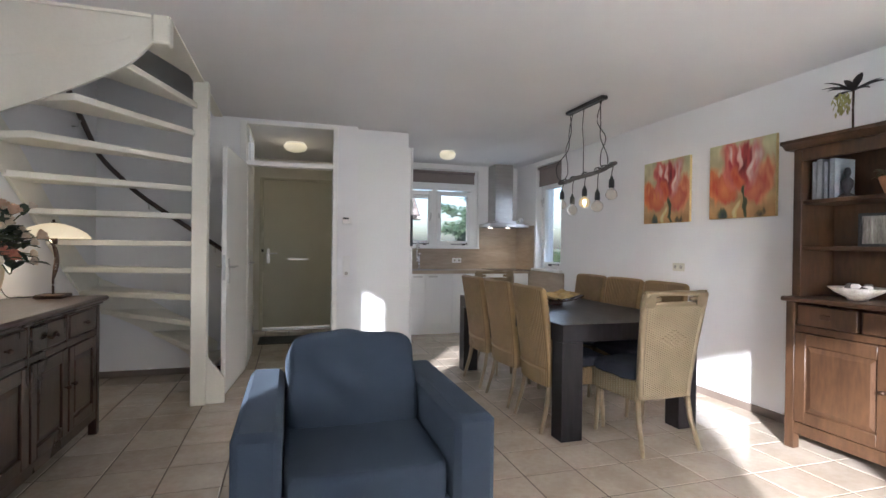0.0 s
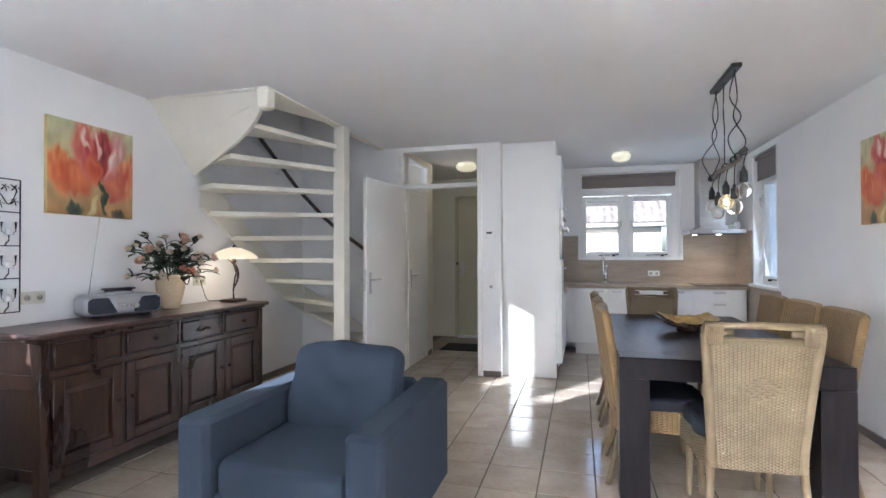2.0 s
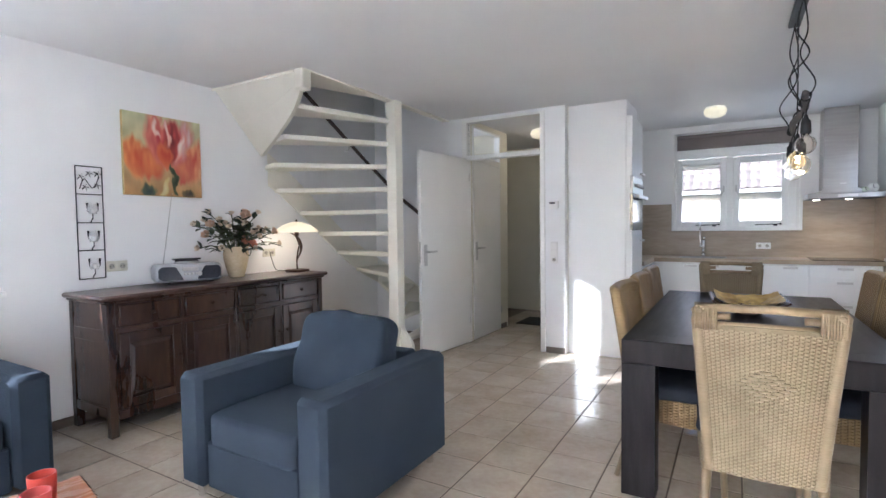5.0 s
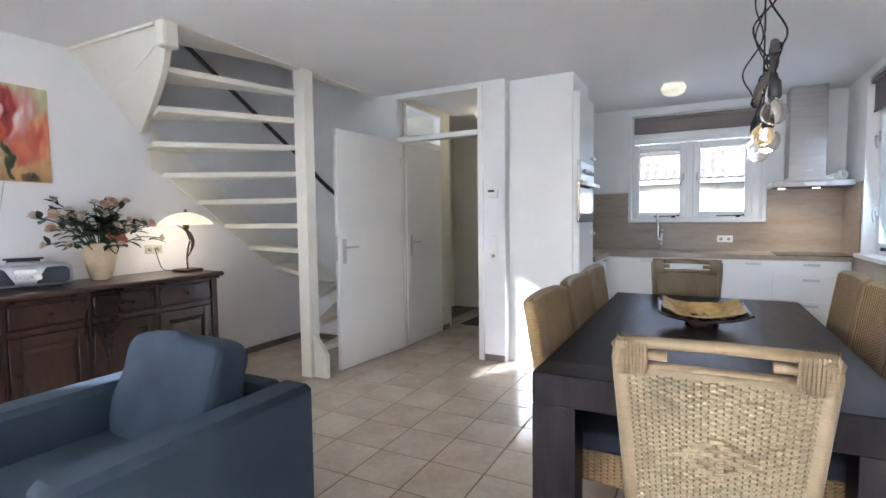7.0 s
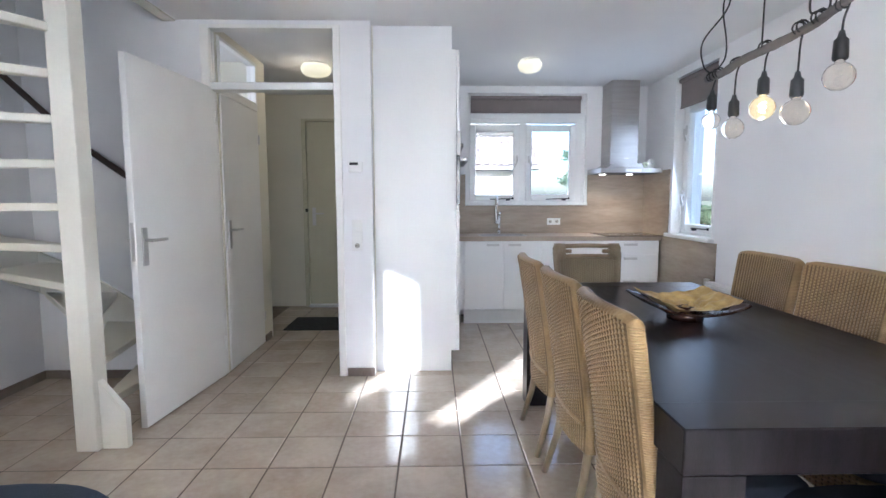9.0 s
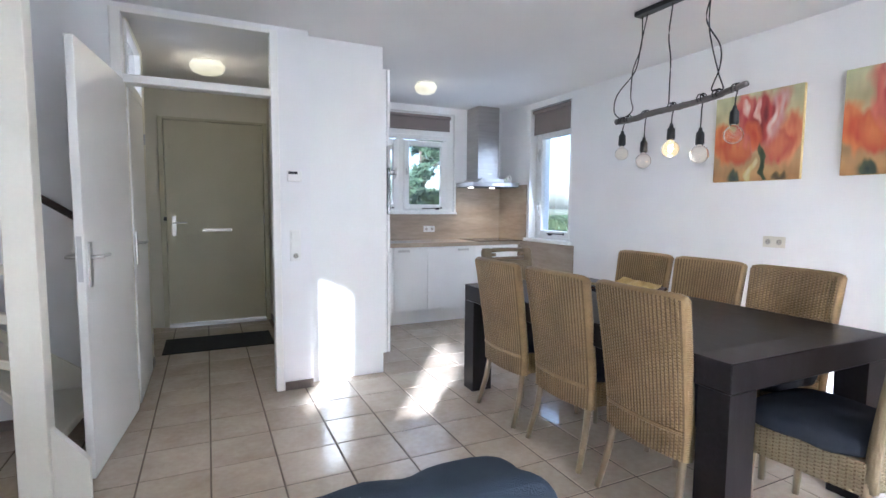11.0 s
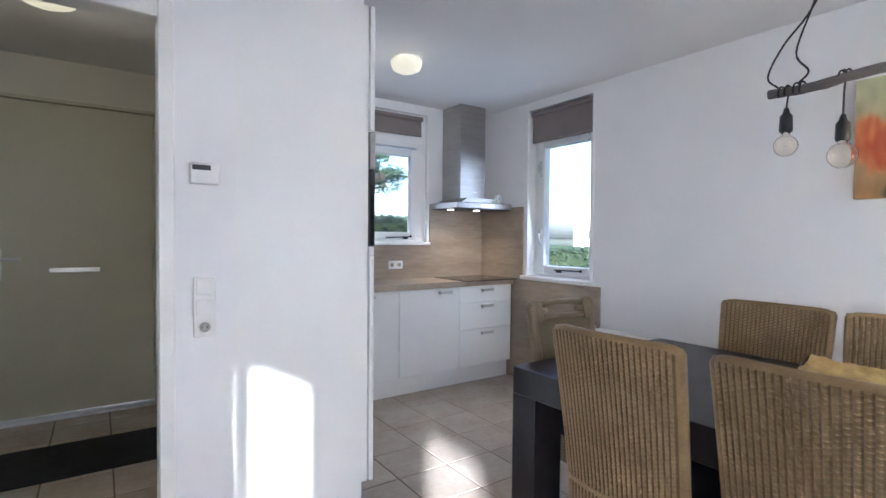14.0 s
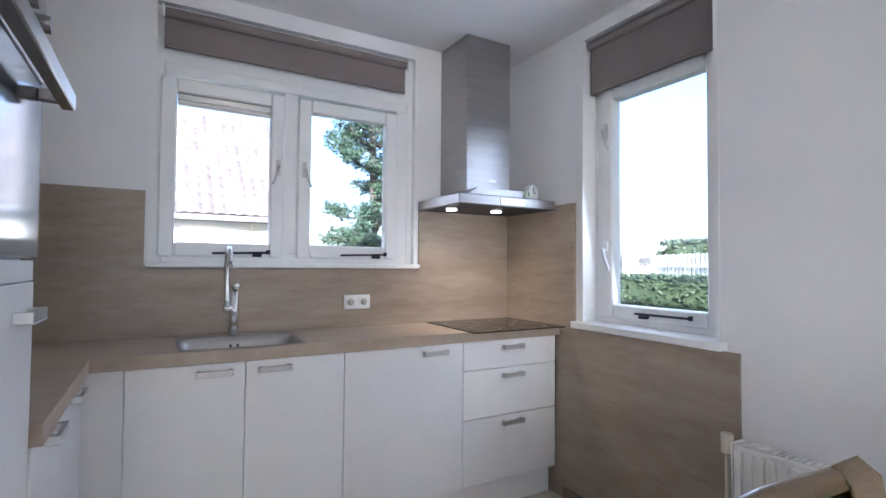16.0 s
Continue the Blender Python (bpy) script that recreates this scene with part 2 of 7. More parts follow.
def lathe(bm, prof, seg=24, at=(0, 0, 0), sx=1.0, sy=1.0):
    """Turns a profile of (radius, height) about the upright axis."""
    rings = []
    for r, z in prof:
        rings.append([bm.verts.new((at[0] + sx * max(r, 1e-4) * math.cos(2 * math.pi * i / seg), at[1] + sy * max(r, 1e-4) * math.sin(2 * math.pi * i / seg), at[2] + z)) for i in range(seg)])
    for a, b in zip(rings, rings[1:]):
        for i in range(seg):
            bm.faces.new((a[i], a[(i + 1) % seg], b[(i + 1) % seg], b[i]))
    return bm


def tube(bm, pts, r, seg=8, r_end=None):
    """A round bar along a line of points."""
    pts = [Vector(p) for p in pts]
    rings = []
    n = len(pts)
    for i, p in enumerate(pts):
        t = (pts[min(i + 1, n - 1)] - pts[max(i - 1, 0)]).normalized()
        q = t.to_track_quat("Z", "Y")
        rr = r if r_end is None else r + (r_end - r) * i / (n - 1)
        rings.append([bm.verts.new(p + q @ Vector((rr * math.cos(2 * math.pi * k / seg), rr * math.sin(2 * math.pi * k / seg), 0))) for k in range(seg)])
    for a, b in zip(rings, rings[1:]):
        for k in range(seg):
            bm.faces.new((a[k], a[(k + 1) % seg], b[(k + 1) % seg], b[k]))
    bm.faces.new(rings[0][::-1])
    bm.faces.new(rings[-1])
    return bm


def curve(points, n=8):
    """A smooth line through the points."""
    p = [Vector(q) for q in points]
    p = [p[0] * 2 - p[1]] + p + [p[-1] * 2 - p[-2]]
    out = []
    for i in range(1, len(p) - 2):
        for k in range(n):
            t = k / n
            a, b, c, e = p[i - 1], p[i], p[i + 1], p[i + 2]
            out.append(0.5 * (2 * b + (c - a) * t + (2 * a - 5 * b + 4 * c - e) * t * t + (3 * b - a - 3 * c + e) * t ** 3))
    out.append(p[-2])
    return out


def prism(bm, outline, axis, lo, hi):
    """An outline of two coordinates pushed along the third axis."""
    def at(u, v, w):
        return {"x": (w, u, v), "y": (u, w, v), "z": (u, v, w)}[axis]
    a = [bm.verts.new(at(u, v, lo)) for u, v in outline]
    b = [bm.verts.new(at(u, v, hi)) for u, v in outline]
    bm.faces.new(a)
    bm.faces.new(b[::-1])
    for i in range(len(a)):
        j = (i + 1) % len(a)
        bm.faces.new((a[i], b[i], b[j], a[j]))
    bmesh.ops.recalc_face_normals(bm, faces=bm.faces[:])
    return bm


def pillow(bm, cx, cy, cz, sx, sy, sz, power=5.0, puff=0.0, seg=14, m=None, wrinkle=0.0):
    """A padded block with rounded edges: sx, sy, sz are its full sizes; puff swells its faces."""
    r = bmesh.ops.create_cube(bm, size=2)
    vs = r["verts"]
    es = list({e for v in vs for e in v.link_edges})
    before = set(bm.verts) - set(vs)
    bmesh.ops.subdivide_edges(bm, edges=es, cuts=seg, use_grid_fill=True)
    for v in [v for v in bm.verts if v not in before]:
        c = v.co.copy()
        n = (abs(c.x) ** power + abs(c.y) ** power + abs(c.z) ** power) ** (1 / power)
        c /= n
        f = 1 + puff * (1 - min(1, abs(c.x) ** 2)) * (1 - min(1, abs(c.y) ** 2)) + puff * (1 - min(1, abs(c.z) ** 2)) * (1 - min(1, max(abs(c.x), abs(c.y)) ** 8)) * 0.5
        c = Vector((c.x * sx / 2, c.y * sy / 2, c.z * sz / 2)) * f
        if wrinkle:
            c += c.normalized() * wrinkle * noise.noise(c * 9)
        c = (m @ c) if m is not None else c
        v.co = c + Vector((cx, cy, cz))
    return bm


def smooth(bm, angle=40):
    for f in bm.faces:
        f.smooth = True
    for e in bm.edges:
        if len(e.link_faces) == 2 and e.calc_face_angle(0) > radians(angle):
            e.smooth = False
    return bm


def B():
    return bmesh.new()


def part(name, bm, material, parent=None, label="", sm=True, kind=""):
    """Links a bmesh as one mesh object, under a thing where there is one."""
    if sm:
        smooth(bm)
    me = bpy.data.meshes.new(name)
    bm.to_mesh(me)
    bm.free()
    me.materials.append(material)
    ob = new(name, me)
    if parent is not None:
        ob.parent = parent
    if label:
        ob["label"] = label
    if kind:
        ob["kind"] = kind
    return ob


def thing(name, m, label, category, group=""):
    ob = new(name)
    ob.empty_display_size = 0.1
    ob.matrix_basis = m
    return tagged(ob, label, category, group)


def structure(name, bm, material, label="", sm=True):
    return tagged(part(name, bm, material, None, "", sm), label, "", "", "structure")


def boxes(*rows, bevel=0.0):
    bm = B()
    for r in rows:
        box(bm, *r, bevel=bevel)
    return bm


# ---------- the shell ----------
X0, X1, YS, YK, H = -1.73, 3.41, -2.80, 6.95, 2.50
T = 0.30
# west wall, with two windows
W1, W2, WZ0, WZ1 = (0.53, 1.30), (-0.95, 0.00), 0.94, 2.485
structure("wall_west", boxes(
    (X0 - T, X0, YS - T, W2[0], 0, 3.9), (X0 - T, X0, W2[0], W2[1], 0, WZ0 - 0.03), (X0 - T, X0, W2[0], W2[1], WZ1, 3.9),
    (X0 - T, X0, W2[1], W1[0], 0, 3.9), (X0 - T, X0, W1[0], W1[1], 0, WZ0 - 0.03), (X0 - T, X0, W1[0], W1[1], WZ1, 3.9),
    (X0 - T, X0, W1[1], 8.0, 0, 3.9)), WALL, "white painted west wall", False)
# east wall, with the kitchen side window
SW, SZ0, SZ1 = (5.57, 6.315), 0.95, 2.43
structure("wall_east", boxes(
    (X1, X1 + T, YS - T, SW[0], 0, H), (X1, X1 + T, SW[0], SW[1], 0, SZ0 - 0.03), (X1, X1 + T, SW[0], SW[1], SZ1, H),
    (X1, X1 + T, SW[1], 8.0, 0, H)), WALL, "white painted dining and kitchen wall", False)
# kitchen end wall
KW, KZ0, KZ1 = (1.44, 2.76), 1.24, 2.42
structure("wall_kitchen", boxes(
    (0.66, KW[0], YK, YK + T, 0, H), (KW[0], KW[1], YK, YK + T, 0, KZ0 - 0.02), (KW[0], KW[1], YK, YK + T, KZ1, H),
    (KW[1], X1, YK, YK + T, 0, H)), WALL, "white painted kitchen wall", False)
# south wall behind the walk, with a garden door and a wide window added for fill
GD = 0.22
structure("wall_south", boxes(
    (X0, -0.80, YS - T, YS, 0, H), (-0.80, GD, YS - T, YS, 2.40, H), (GD, 0.70, YS - T, YS, 0, H),
    (0.70, 2.90, YS - T, YS, 0, 0.55), (0.70, 2.90, YS - T, YS, 2.15, H), (2.90, X1, YS - T, YS, 0, H)), WALL, "white painted garden wall", False)
# wall between living room and hall
JL, JR, YH = -0.45, 0.41, 5.0
structure("wall_hall", boxes((X0, JL - 0.06, YH, YH + 0.10, 0, 3.9), (JR + 0.03, 0.645, YH, YH + 0.10, 0, H), (JL - 0.06, JR + 0.03, YH, YH + 0.10, 2.47, H)), WALL, "white painted hall wall", False)
structure("wall_hall_east", boxes((0.63, 0.66, YH + 0.10, 7.42, 0, H)), HALLW, "pale hall wall", False)
structure("wall_hall_west", boxes((-0.55, -0.45, YH + 0.10, 5.12, 0, H), (-0.55, -0.45, 5.88, 6.05, 0, H), (-0.55, -0.45, 5.12, 5.88, 2.44, H),
                                  (-1.10, -0.45, 6.05, 6.12, 0, H)), HALLW, "pale hall partition wall", False)
structure("wall_hall_back", boxes((-1.10, -0.46, 7.42, 7.72, 0, H), (0.58, 0.66, 7.42, 7.72, 0, H), (-0.46, 0.58, 7.42, 7.72, 2.22, H), (-1.10, -1.04, 6.12, 7.42, 0, H)), HALLW, "pale hall end wall", False)
# ceiling, open above the stairs
SX, SY0 = -0.70, 2.84
structure("ceiling", boxes((X0 - T, X1 + T, YS - T, SY0, H, H + 0.25), (SX, X1 + T, SY0, 8.0, H, H + 0.25), (X0 - T, SX, YH + 0.05, 8.0, H, H + 0.25)), CEIL, "white plastered ceiling", False)
structure("ceiling_upper", boxes((X0 - T, 0.9, 2.0, 5.4, 3.9, 4.0)), CEIL, "white ceiling above the stairwell", False)
structure("wall_stairwell", boxes((X0, 0.8, 2.30, 2.40, H + 0.25, 3.9), (0.7, 0.8, 2.40, YH, H + 0.25, 3.9), (JL - 0.06, 0.8, YH, YH + 0.10, H + 0.25, 3.9)), WALL, "white stairwell wall upstairs", False)
# slab under the tiles and ground outside
structure("floor", boxes((X0 - T, X1 + T, YS - T, 8.0, -0.20, -0.003)), GROUT, "grey grouted floor bed", False)
# skirting
structure("baseboard", boxes(
    (X0, X0 + 0.012, YS, YH, 0, 0.06), (X1 - 0.012, X1, YS, 5.38, 0, 0.06), (X0, JL - 0.07, YH - 0.012, YH, 0, 0.06), (JR + 0.04, 0.645, YH - 0.012, YH, 0, 0.06),
    (0.618, 0.63, YH + 0.1, 7.42, 0, 0.06), (-0.45, -0.438, 5.90, 6.05, 0, 0.06), (X1 - 0.012, X1, 5.38, 5.485, 0, 0.06),
    (X1 - 0.024, X1 - 0.0125, 5.49, 6.42, 0, 0.06)), SKIRT, "dark brown tiled skirting", False)

# ---------- windows ----------


def stay(bm, a, b):
    """A casement stay: a bar with a small knob at its end."""
    tube(bm, [a, b], 0.006, 6)
    cyl(bm, Vector(b) - Vector((0, 0, 0.008)), Vector(b) + Vector((0, 0, 0.012)), 0.010, seg=8)


def frame_bm(u0, u1, z0, z1, w, axis, lo, hi, bevel=0.004):
    """A rectangular frame of bar width w in the wall plane; axis is the wall's thickness direction."""
    bm = B()

    def bar(a, b, c, e):
        if axis == "y":
            box(bm, a, b, lo, hi, c, e, bevel)
        else:
            box(bm, lo, hi, a, b, c, e, bevel)
    bar(u0, u0 + w, z0, z1)
    bar(u1 - w, u1, z0, z1)
    bar(u0 + w, u1 - w, z1 - w, z1)
    bar(u0 + w, u1 - w, z0, z0 + w)
    return bm


def pane_box(u0, u1, z0, z1, axis, at):
    return boxes((u0, u1, at - 0.003, at + 0.003, z0, z1)) if axis == "y" else boxes((at - 0.003, at + 0.003, u0, u1, z0, z1))


def add_pane(win, u0, u1, z0, z1, axis, at):
    p = part("pane", pane_box(u0, u1, z0, z1, axis, at), PANE, win, "clear window glass", False)
    p.visible_shadow = False
    return p


def window(name, label):
    ob = new(name)
    ob.empty_display_size = 0.1
    return tagged(ob, label, "", "", "structure")


# kitchen window with two casements
win = window("window_1", "white two-casement kitchen window above the sink")
ky = YK + 0.03
part("window_frame", frame_bm(KW[0], KW[1], KZ0, 2.16, 0.05, "y", ky + 0.005, ky + 0.085), PVC, win)
part("mullion", boxes((2.022, 2.096, ky + 0.006, ky + 0.084, KZ0 + 0.05, 2.11), bevel=0.004), PVC, win)
part("head_panel", boxes((KW[0], KW[1], ky + 0.01, ky + 0.08, 2.16, KZ1)), PVC, win)
part("jamb", boxes((2.645, KW[1] - 0.050, ky + 0.002, ky + 0.08, KZ0 + 0.05, 2.11), bevel=0.003), PVC, win)
for u0, u1, hx, s in ((1.475, 2.026, 1.995, 1), (2.092, 2.645, 2.125, -1)):
    c = part("casement", frame_bm(u0, u1, KZ0 + 0.027, 2.092, 0.068, "y", ky - 0.012, ky + 0.05, 0.008), PVC, win)
    add_pane(win, u0 + 0.06, u1 - 0.06, KZ0 + 0.087, 2.032, "y", ky + 0.03)
    hb = B()
    box(hb, hx - 0.010, hx + 0.010, ky - 0.020, ky - 0.011, 1.68, 1.76, 0.003)
    cyl(hb, (hx, ky - 0.015, 1.72), (hx, ky - 0.045, 1.72), 0.008, seg=8)
    tube(hb, [(hx, ky - 0.042, 1.725), (hx - 0.01 * s, ky - 0.046, 1.68), (hx - 0.03 * s, ky - 0.044, 1.63)], 0.007, 6)
    part("handle", hb, NICKEL, c, "silver window handle")
    sb = B()
    um = (u0 + u1) / 2
    stay(sb, (um - 0.05, ky - 0.03, KZ0 + 0.045), (um + 0.20, ky - 0.035, KZ0 + 0.052))
    box(sb, um + 0.13, um + 0.17, ky - 0.04, ky - 0.01, KZ0 + 0.03, KZ0 + 0.046, 0.002)
    part("stay", sb, IRON, c, "dark casement stay")
part("grille", boxes((1.545, 1.957, ky - 0.002, ky + 0.026, 1.990, 2.022), (1.545, 1.957, ky - 0.010, ky + 0.02, 1.967, 1.985), bevel=0.004), NICKEL, win, "grey vent strip")
part("window_sill", boxes((KW[0] - 0.01, KW[1] + 0.01, YK - 0.035, ky + 0.004, KZ0 - 0.022, KZ0 + 0.002), bevel=0.004), PVC, win)
part("trim", boxes((KW[0] - 0.002, KW[0] + 0.016, YK - 0.004, ky + 0.004, KZ0, KZ1), (KW[1] - 0.016, KW[1] + 0.002, YK - 0.004, ky + 0.004, KZ0, KZ1)), PVC, win)


def roller_blind(name, label, u0, u1, z0, z1, axis, at, side):
    """A roller with its fabric and bottom bar; side: which way the room lies."""
    th = thing(name, pose(0, 0, 0), label, "roller blind")
    f = 0.012 * side

    def bx(bm, a, b, lo, hi, c, e, bv=0.0):
        lo, hi = min(lo, hi), max(lo, hi)
        box(bm, *((a, b, lo, hi) if axis == "y" else (lo, hi, a, b)), c, e, bv)
        return bm

    def pt(u, v, z):
        return (u, v, z) if axis == "y" else (v, u, z)
    part("fabric", bx(B(), u0, u1, at, at + 0.004 * side, z0, z1 - 0.03), BLIND, th)
    part("roller", cyl(B(), pt(u0, at + f, z1 - 0.028), pt(u1, at + f, z1 - 0.028), 0.022, seg=16), BLIND, th)
    part("bottom_bar", bx(B(), u0, u1, at - 0.003 * side, at + 0.010 * side, z0 - 0.006, z0 + 0.012, 0.003), BLIND, th)
    part("bracket", bx(B(), u0 - 0.012, u0 - 0.002, at - 0.02, at + 0.04 * side, z1 - 0.06, z1 - 0.002, 0.002), SWITCHW, th)
    part("bracket", bx(B(), u1 + 0.002, u1 + 0.012, at - 0.02, at + 0.04 * side, z1 - 0.06, z1 - 0.002, 0.002), SWITCHW, th)
    return th


roller_blind("roller_blind", "taupe fabric roller blind, nearly rolled up above the kitchen window", KW[0] + 0.045, KW[1] - 0.075, 2.220, 2.402, "y", YK + 0.015, -1)

# kitchen side window
win = window("window_2", "white side-hung kitchen window with deep reveal")
kx = X1 + 0.09
part("window_frame", frame_bm(SW[0], SW[1], SZ0, 2.185, 0.03, "x", kx, kx + 0.09), PVC, win)
part("hinge_post", boxes((kx + 0.001, kx + 0.088, 6.238, SW[1] - 0.030, SZ0 + 0.03, 2.155), bevel=0.003), PVC, win)
part("head_panel", boxes((kx + 0.004, kx + 0.085, SW[0], SW[1], 2.185, SZ1)), PVC, win)
c = part("casement", frame_bm(SW[0] + 0.030, 6.238, SZ0 + 0.03, 2.155, 0.068, "x", kx - 0.02, kx + 0.05, 0.008), PVC, win)
add_pane(win, SW[0] + 0.09, 6.178, SZ0 + 0.09, 2.095, "x", kx + 0.03)
for hz in (1.32, 1.93):
    hb = B()
    hy = 6.204
    box(hb, kx - 0.032, kx - 0.019, hy - 0.012, hy + 0.012, hz - 0.045, hz + 0.045, 0.003)
    cyl(hb, (kx - 0.02, hy, hz), (kx - 0.055, hy, hz), 0.008, seg=8)
    tube(hb, [(kx - 0.05, hy, hz + 0.01), (kx - 0.055, hy - 0.015, hz - 0.04), (kx - 0.05, hy - 0.04, hz - 0.10)], 0.008, 6)
    part("handle", hb, NICKEL, c, "silver window handle")
sb = B()
stay(sb, (kx - 0.035, 6.02, SZ0 + 0.065), (kx - 0.04, 5.73, SZ0 + 0.068))
box(sb, kx - 0.05, kx - 0.02, 5.95, 5.99, SZ0 + 0.045, SZ0 + 0.06, 0.002)
part("stay", sb, IRON, c, "dark casement stay")
part("window_sill", boxes((X1 - 0.05, kx + 0.004, SW[0] - 0.03, SW[1] + 0.03, SZ0 - 0.034, SZ0 + 0.002), bevel=0.006), PVC, win)
part("trim", boxes((X1 - 0.004, kx + 0.003, SW[1] - 0.018, SW[1] + 0.002, SZ0, SZ1), (X1 - 0.004, kx + 0.003, SW[0] - 0.002, SW[0] + 0.018, SZ0, SZ1)), PVC, win)
roller_blind("roller_blind", "taupe fabric roller blind, partly lowered in the side window", SW[0] + 0.02, SW[1] - 0.03, 2.145, 2.425, "x", X1 + 0.045, -1)

# west windows of the living room
# lower edge of an unseen blind, added to trim the sun beam's top
BLIND2 = 1.96
for i, (w, lab) in enumerate(((W1, "white living room window with wide sill"), (W2, "white living room window beside the sofa"))):
    win = window("window_%d" % (3 + i), lab)
    wx = X0 - 0.17
    part("window_frame", frame_bm(w[0], w[1], WZ0, WZ1, 0.05, "x", wx - 0.08, wx), PVC, win)
    add_pane(win, w[0] + 0.045, w[1] - 0.045, WZ0 + 0.045, WZ1 - 0.045, "x", wx - 0.04)
    part("window_sill", boxes((wx - 0.003, X0 + 0.035, w[0] - 0.03, w[1] + 0.03, WZ0 - 0.036, WZ0 + 0.002), bevel=0.005), PVC, win)
roller_blind("roller_blind", "taupe fabric roller blind, lowered a third in the living room window", W1[0] + 0.02, W1[1] - 0.035, 2.06, 2.475, "x", X0 - 0.06, 1)
roller_blind("roller_blind", "unseen taupe roller blind, added to cut the sun beam", W2[0] + 0.02, W2[1] - 0.02, BLIND2, 2.475, "x", X0 - 0.06, 1)
# garden door behind the walk, and an unseen window added for fill light
win = window("window_5", "wide white garden window, unseen, added for fill light")
part("window_frame", frame_bm(0.70, 2.90, 0.55, 2.15, 0.06, "y", YS - 0.20, YS - 0.12), PVC, win)
part("mullion", boxes((1.77, 1.83, YS - 0.198, YS - 0.122, 0.61, 2.09)), PVC, win)
add_pane(win, 0.755, 1.775, 0.605, 2.095, "y", YS - 0.16)
add_pane(win, 1.825, 2.845, 0.605, 2.095, "y", YS - 0.16)
win = window("door_4", "white glazed garden door, closed")
part("door_frame", frame_bm(-0.80, GD, 0.0, 2.40, 0.05, "y", YS - 0.20, YS - 0.12), PVC, win)
add_pane(win, -0.755, GD - 0.045, 0.045, 2.355, "y", YS - 0.16)

# ---------- doors ----------


def lever(bm, at, out, along, mirror=1):
    """A lever handle on its plate: out is the way from the leaf, along the way the lever points."""
    a, o, l = Vector(at), Vector(out), Vector(along)
    up = Vector((0, 0, 1))
    r = bmesh.ops.create_cube(bm, size=1)
    for v in r["verts"]:
        c = v.co
        v.co = a + l * (c.x * 0.04) + o * (0.004 + c.y * 0.008) + up * (-0.035 + c.z * 0.21)
    tube(bm, [a + o * 0.006, a + o * 0.052], 0.009, 8)
    tube(bm, curve([a + o * 0.050 - l * 0.008, a + o * 0.052 + l * 0.05, a + o * 0.050 + l * 0.125], 4), 0.009, 8)


# open living room door: hinged on the hall frame, swung into the room
hin, free = Vector((-0.462, 5.03, 0)), Vector((-0.548, 4.165, 0))
dirv = (free - hin).normalized()
ang = math.degrees(math.atan2(dirv.y, dirv.x))
door = tagged(new("door_1"), "cream painted flush door, standing open into the living room", "", "", "structure")
door.matrix_basis = pose(hin.x, hin.y, 0, 0, 0, ang)
L = (free - hin).length
leaf = part("leaf", boxes((0, L, -0.019, 0.019, 0.008, 2.055), bevel=0.003), PAINT, door)
hb = B()
lever(hb, (L - 0.065, 0.019, 1.06), (0, 1, 0), (-1, 0, 0))
part("door_handle", hb, NICKEL, leaf, "brushed nickel lever handle")
hb = B()
lever(hb, (L - 0.065, -0.019, 1.06), (0, -1, 0), (-1, 0, 0))
part("door_handle", hb, NICKEL, leaf, "brushed nickel lever handle")
part("lock_plate", boxes((L - 0.003, L + 0.002, -0.010, 0.010, 0.95, 1.16)), NICKEL, leaf, "steel lock plate")
for z in (0.25, 1.85):
    part("hinge", cyl(B(), (0.0, 0.024, z - 0.045), (0.0, 0.024, z + 0.045), 0.008, seg=8), PAINT, door)
# frame of the hall opening with glass above
fr = tagged(new("door_frame"), "white painted hall door frame with glazed transom", "", "", "structure")
part("post", boxes((JL - 0.06, JL, YH - 0.012, YH + 0.09, 0, 2.47), bevel=0.004), PAINT, fr)
part("post", boxes((JR - 0.02, JR + 0.03, YH - 0.012, YH + 0.09, 0, 2.47), bevel=0.004), PAINT, fr)
part("transom_bar", boxes((JL, JR - 0.02, YH - 0.014, YH + 0.088, 2.035, 2.085), bevel=0.004), PAINT, fr)
part("head", boxes((JL, JR - 0.02, YH - 0.010, YH + 0.088, 2.445, 2.47)), PAINT, fr)
add_pane(fr, JL + 0.001, JR - 0.021, 2.085, 2.445, "y", YH + 0.04)
part("strike_plate", boxes((JR - 0.0235, JR - 0.0195, YH + 0.01, YH + 0.035, 0.93, 1.17)), NICKEL, fr, "steel strike plate")

# closed door in the hall partition with a transom light
d2 = tagged(new("door_2"), "cream flush door in the hall, closed, with glass above", "", "", "structure")
leaf = part("leaf", boxes((-0.478, -0.440, 5.125, 5.875, 0.008, 2.035), bevel=0.003), PAINT, d2)
part("transom_bar", boxes((-0.52, -0.438, 5.12, 5.88, 2.04, 2.08)), PAINT, d2)
part("transom_frame", frame_bm(5.12, 5.88, 2.08, 2.44, 0.025, "x", -0.515, -0.436), PAINT, d2)
add_pane(d2, 5.144, 5.856, 2.10, 2.42, "x", -0.478)
hb = B()
lever(hb, (-0.440, 5.19, 1.06), (1, 0, 0), (0, 1, 0))
part("door_handle", hb, NICKEL, leaf, "nickel lever handle")
for z in (0.25, 1.80):
    part("hinge", cyl(B(), (-0.434, 5.872, z - 0.04), (-0.434, 5.872, z + 0.04), 0.007, seg=8), NICKEL, d2)
structure("wall_closet", boxes((-1.15, -1.10, 5.1, 6.12, 0, H)), WALL, "white wall of the small room beside the hall", False)
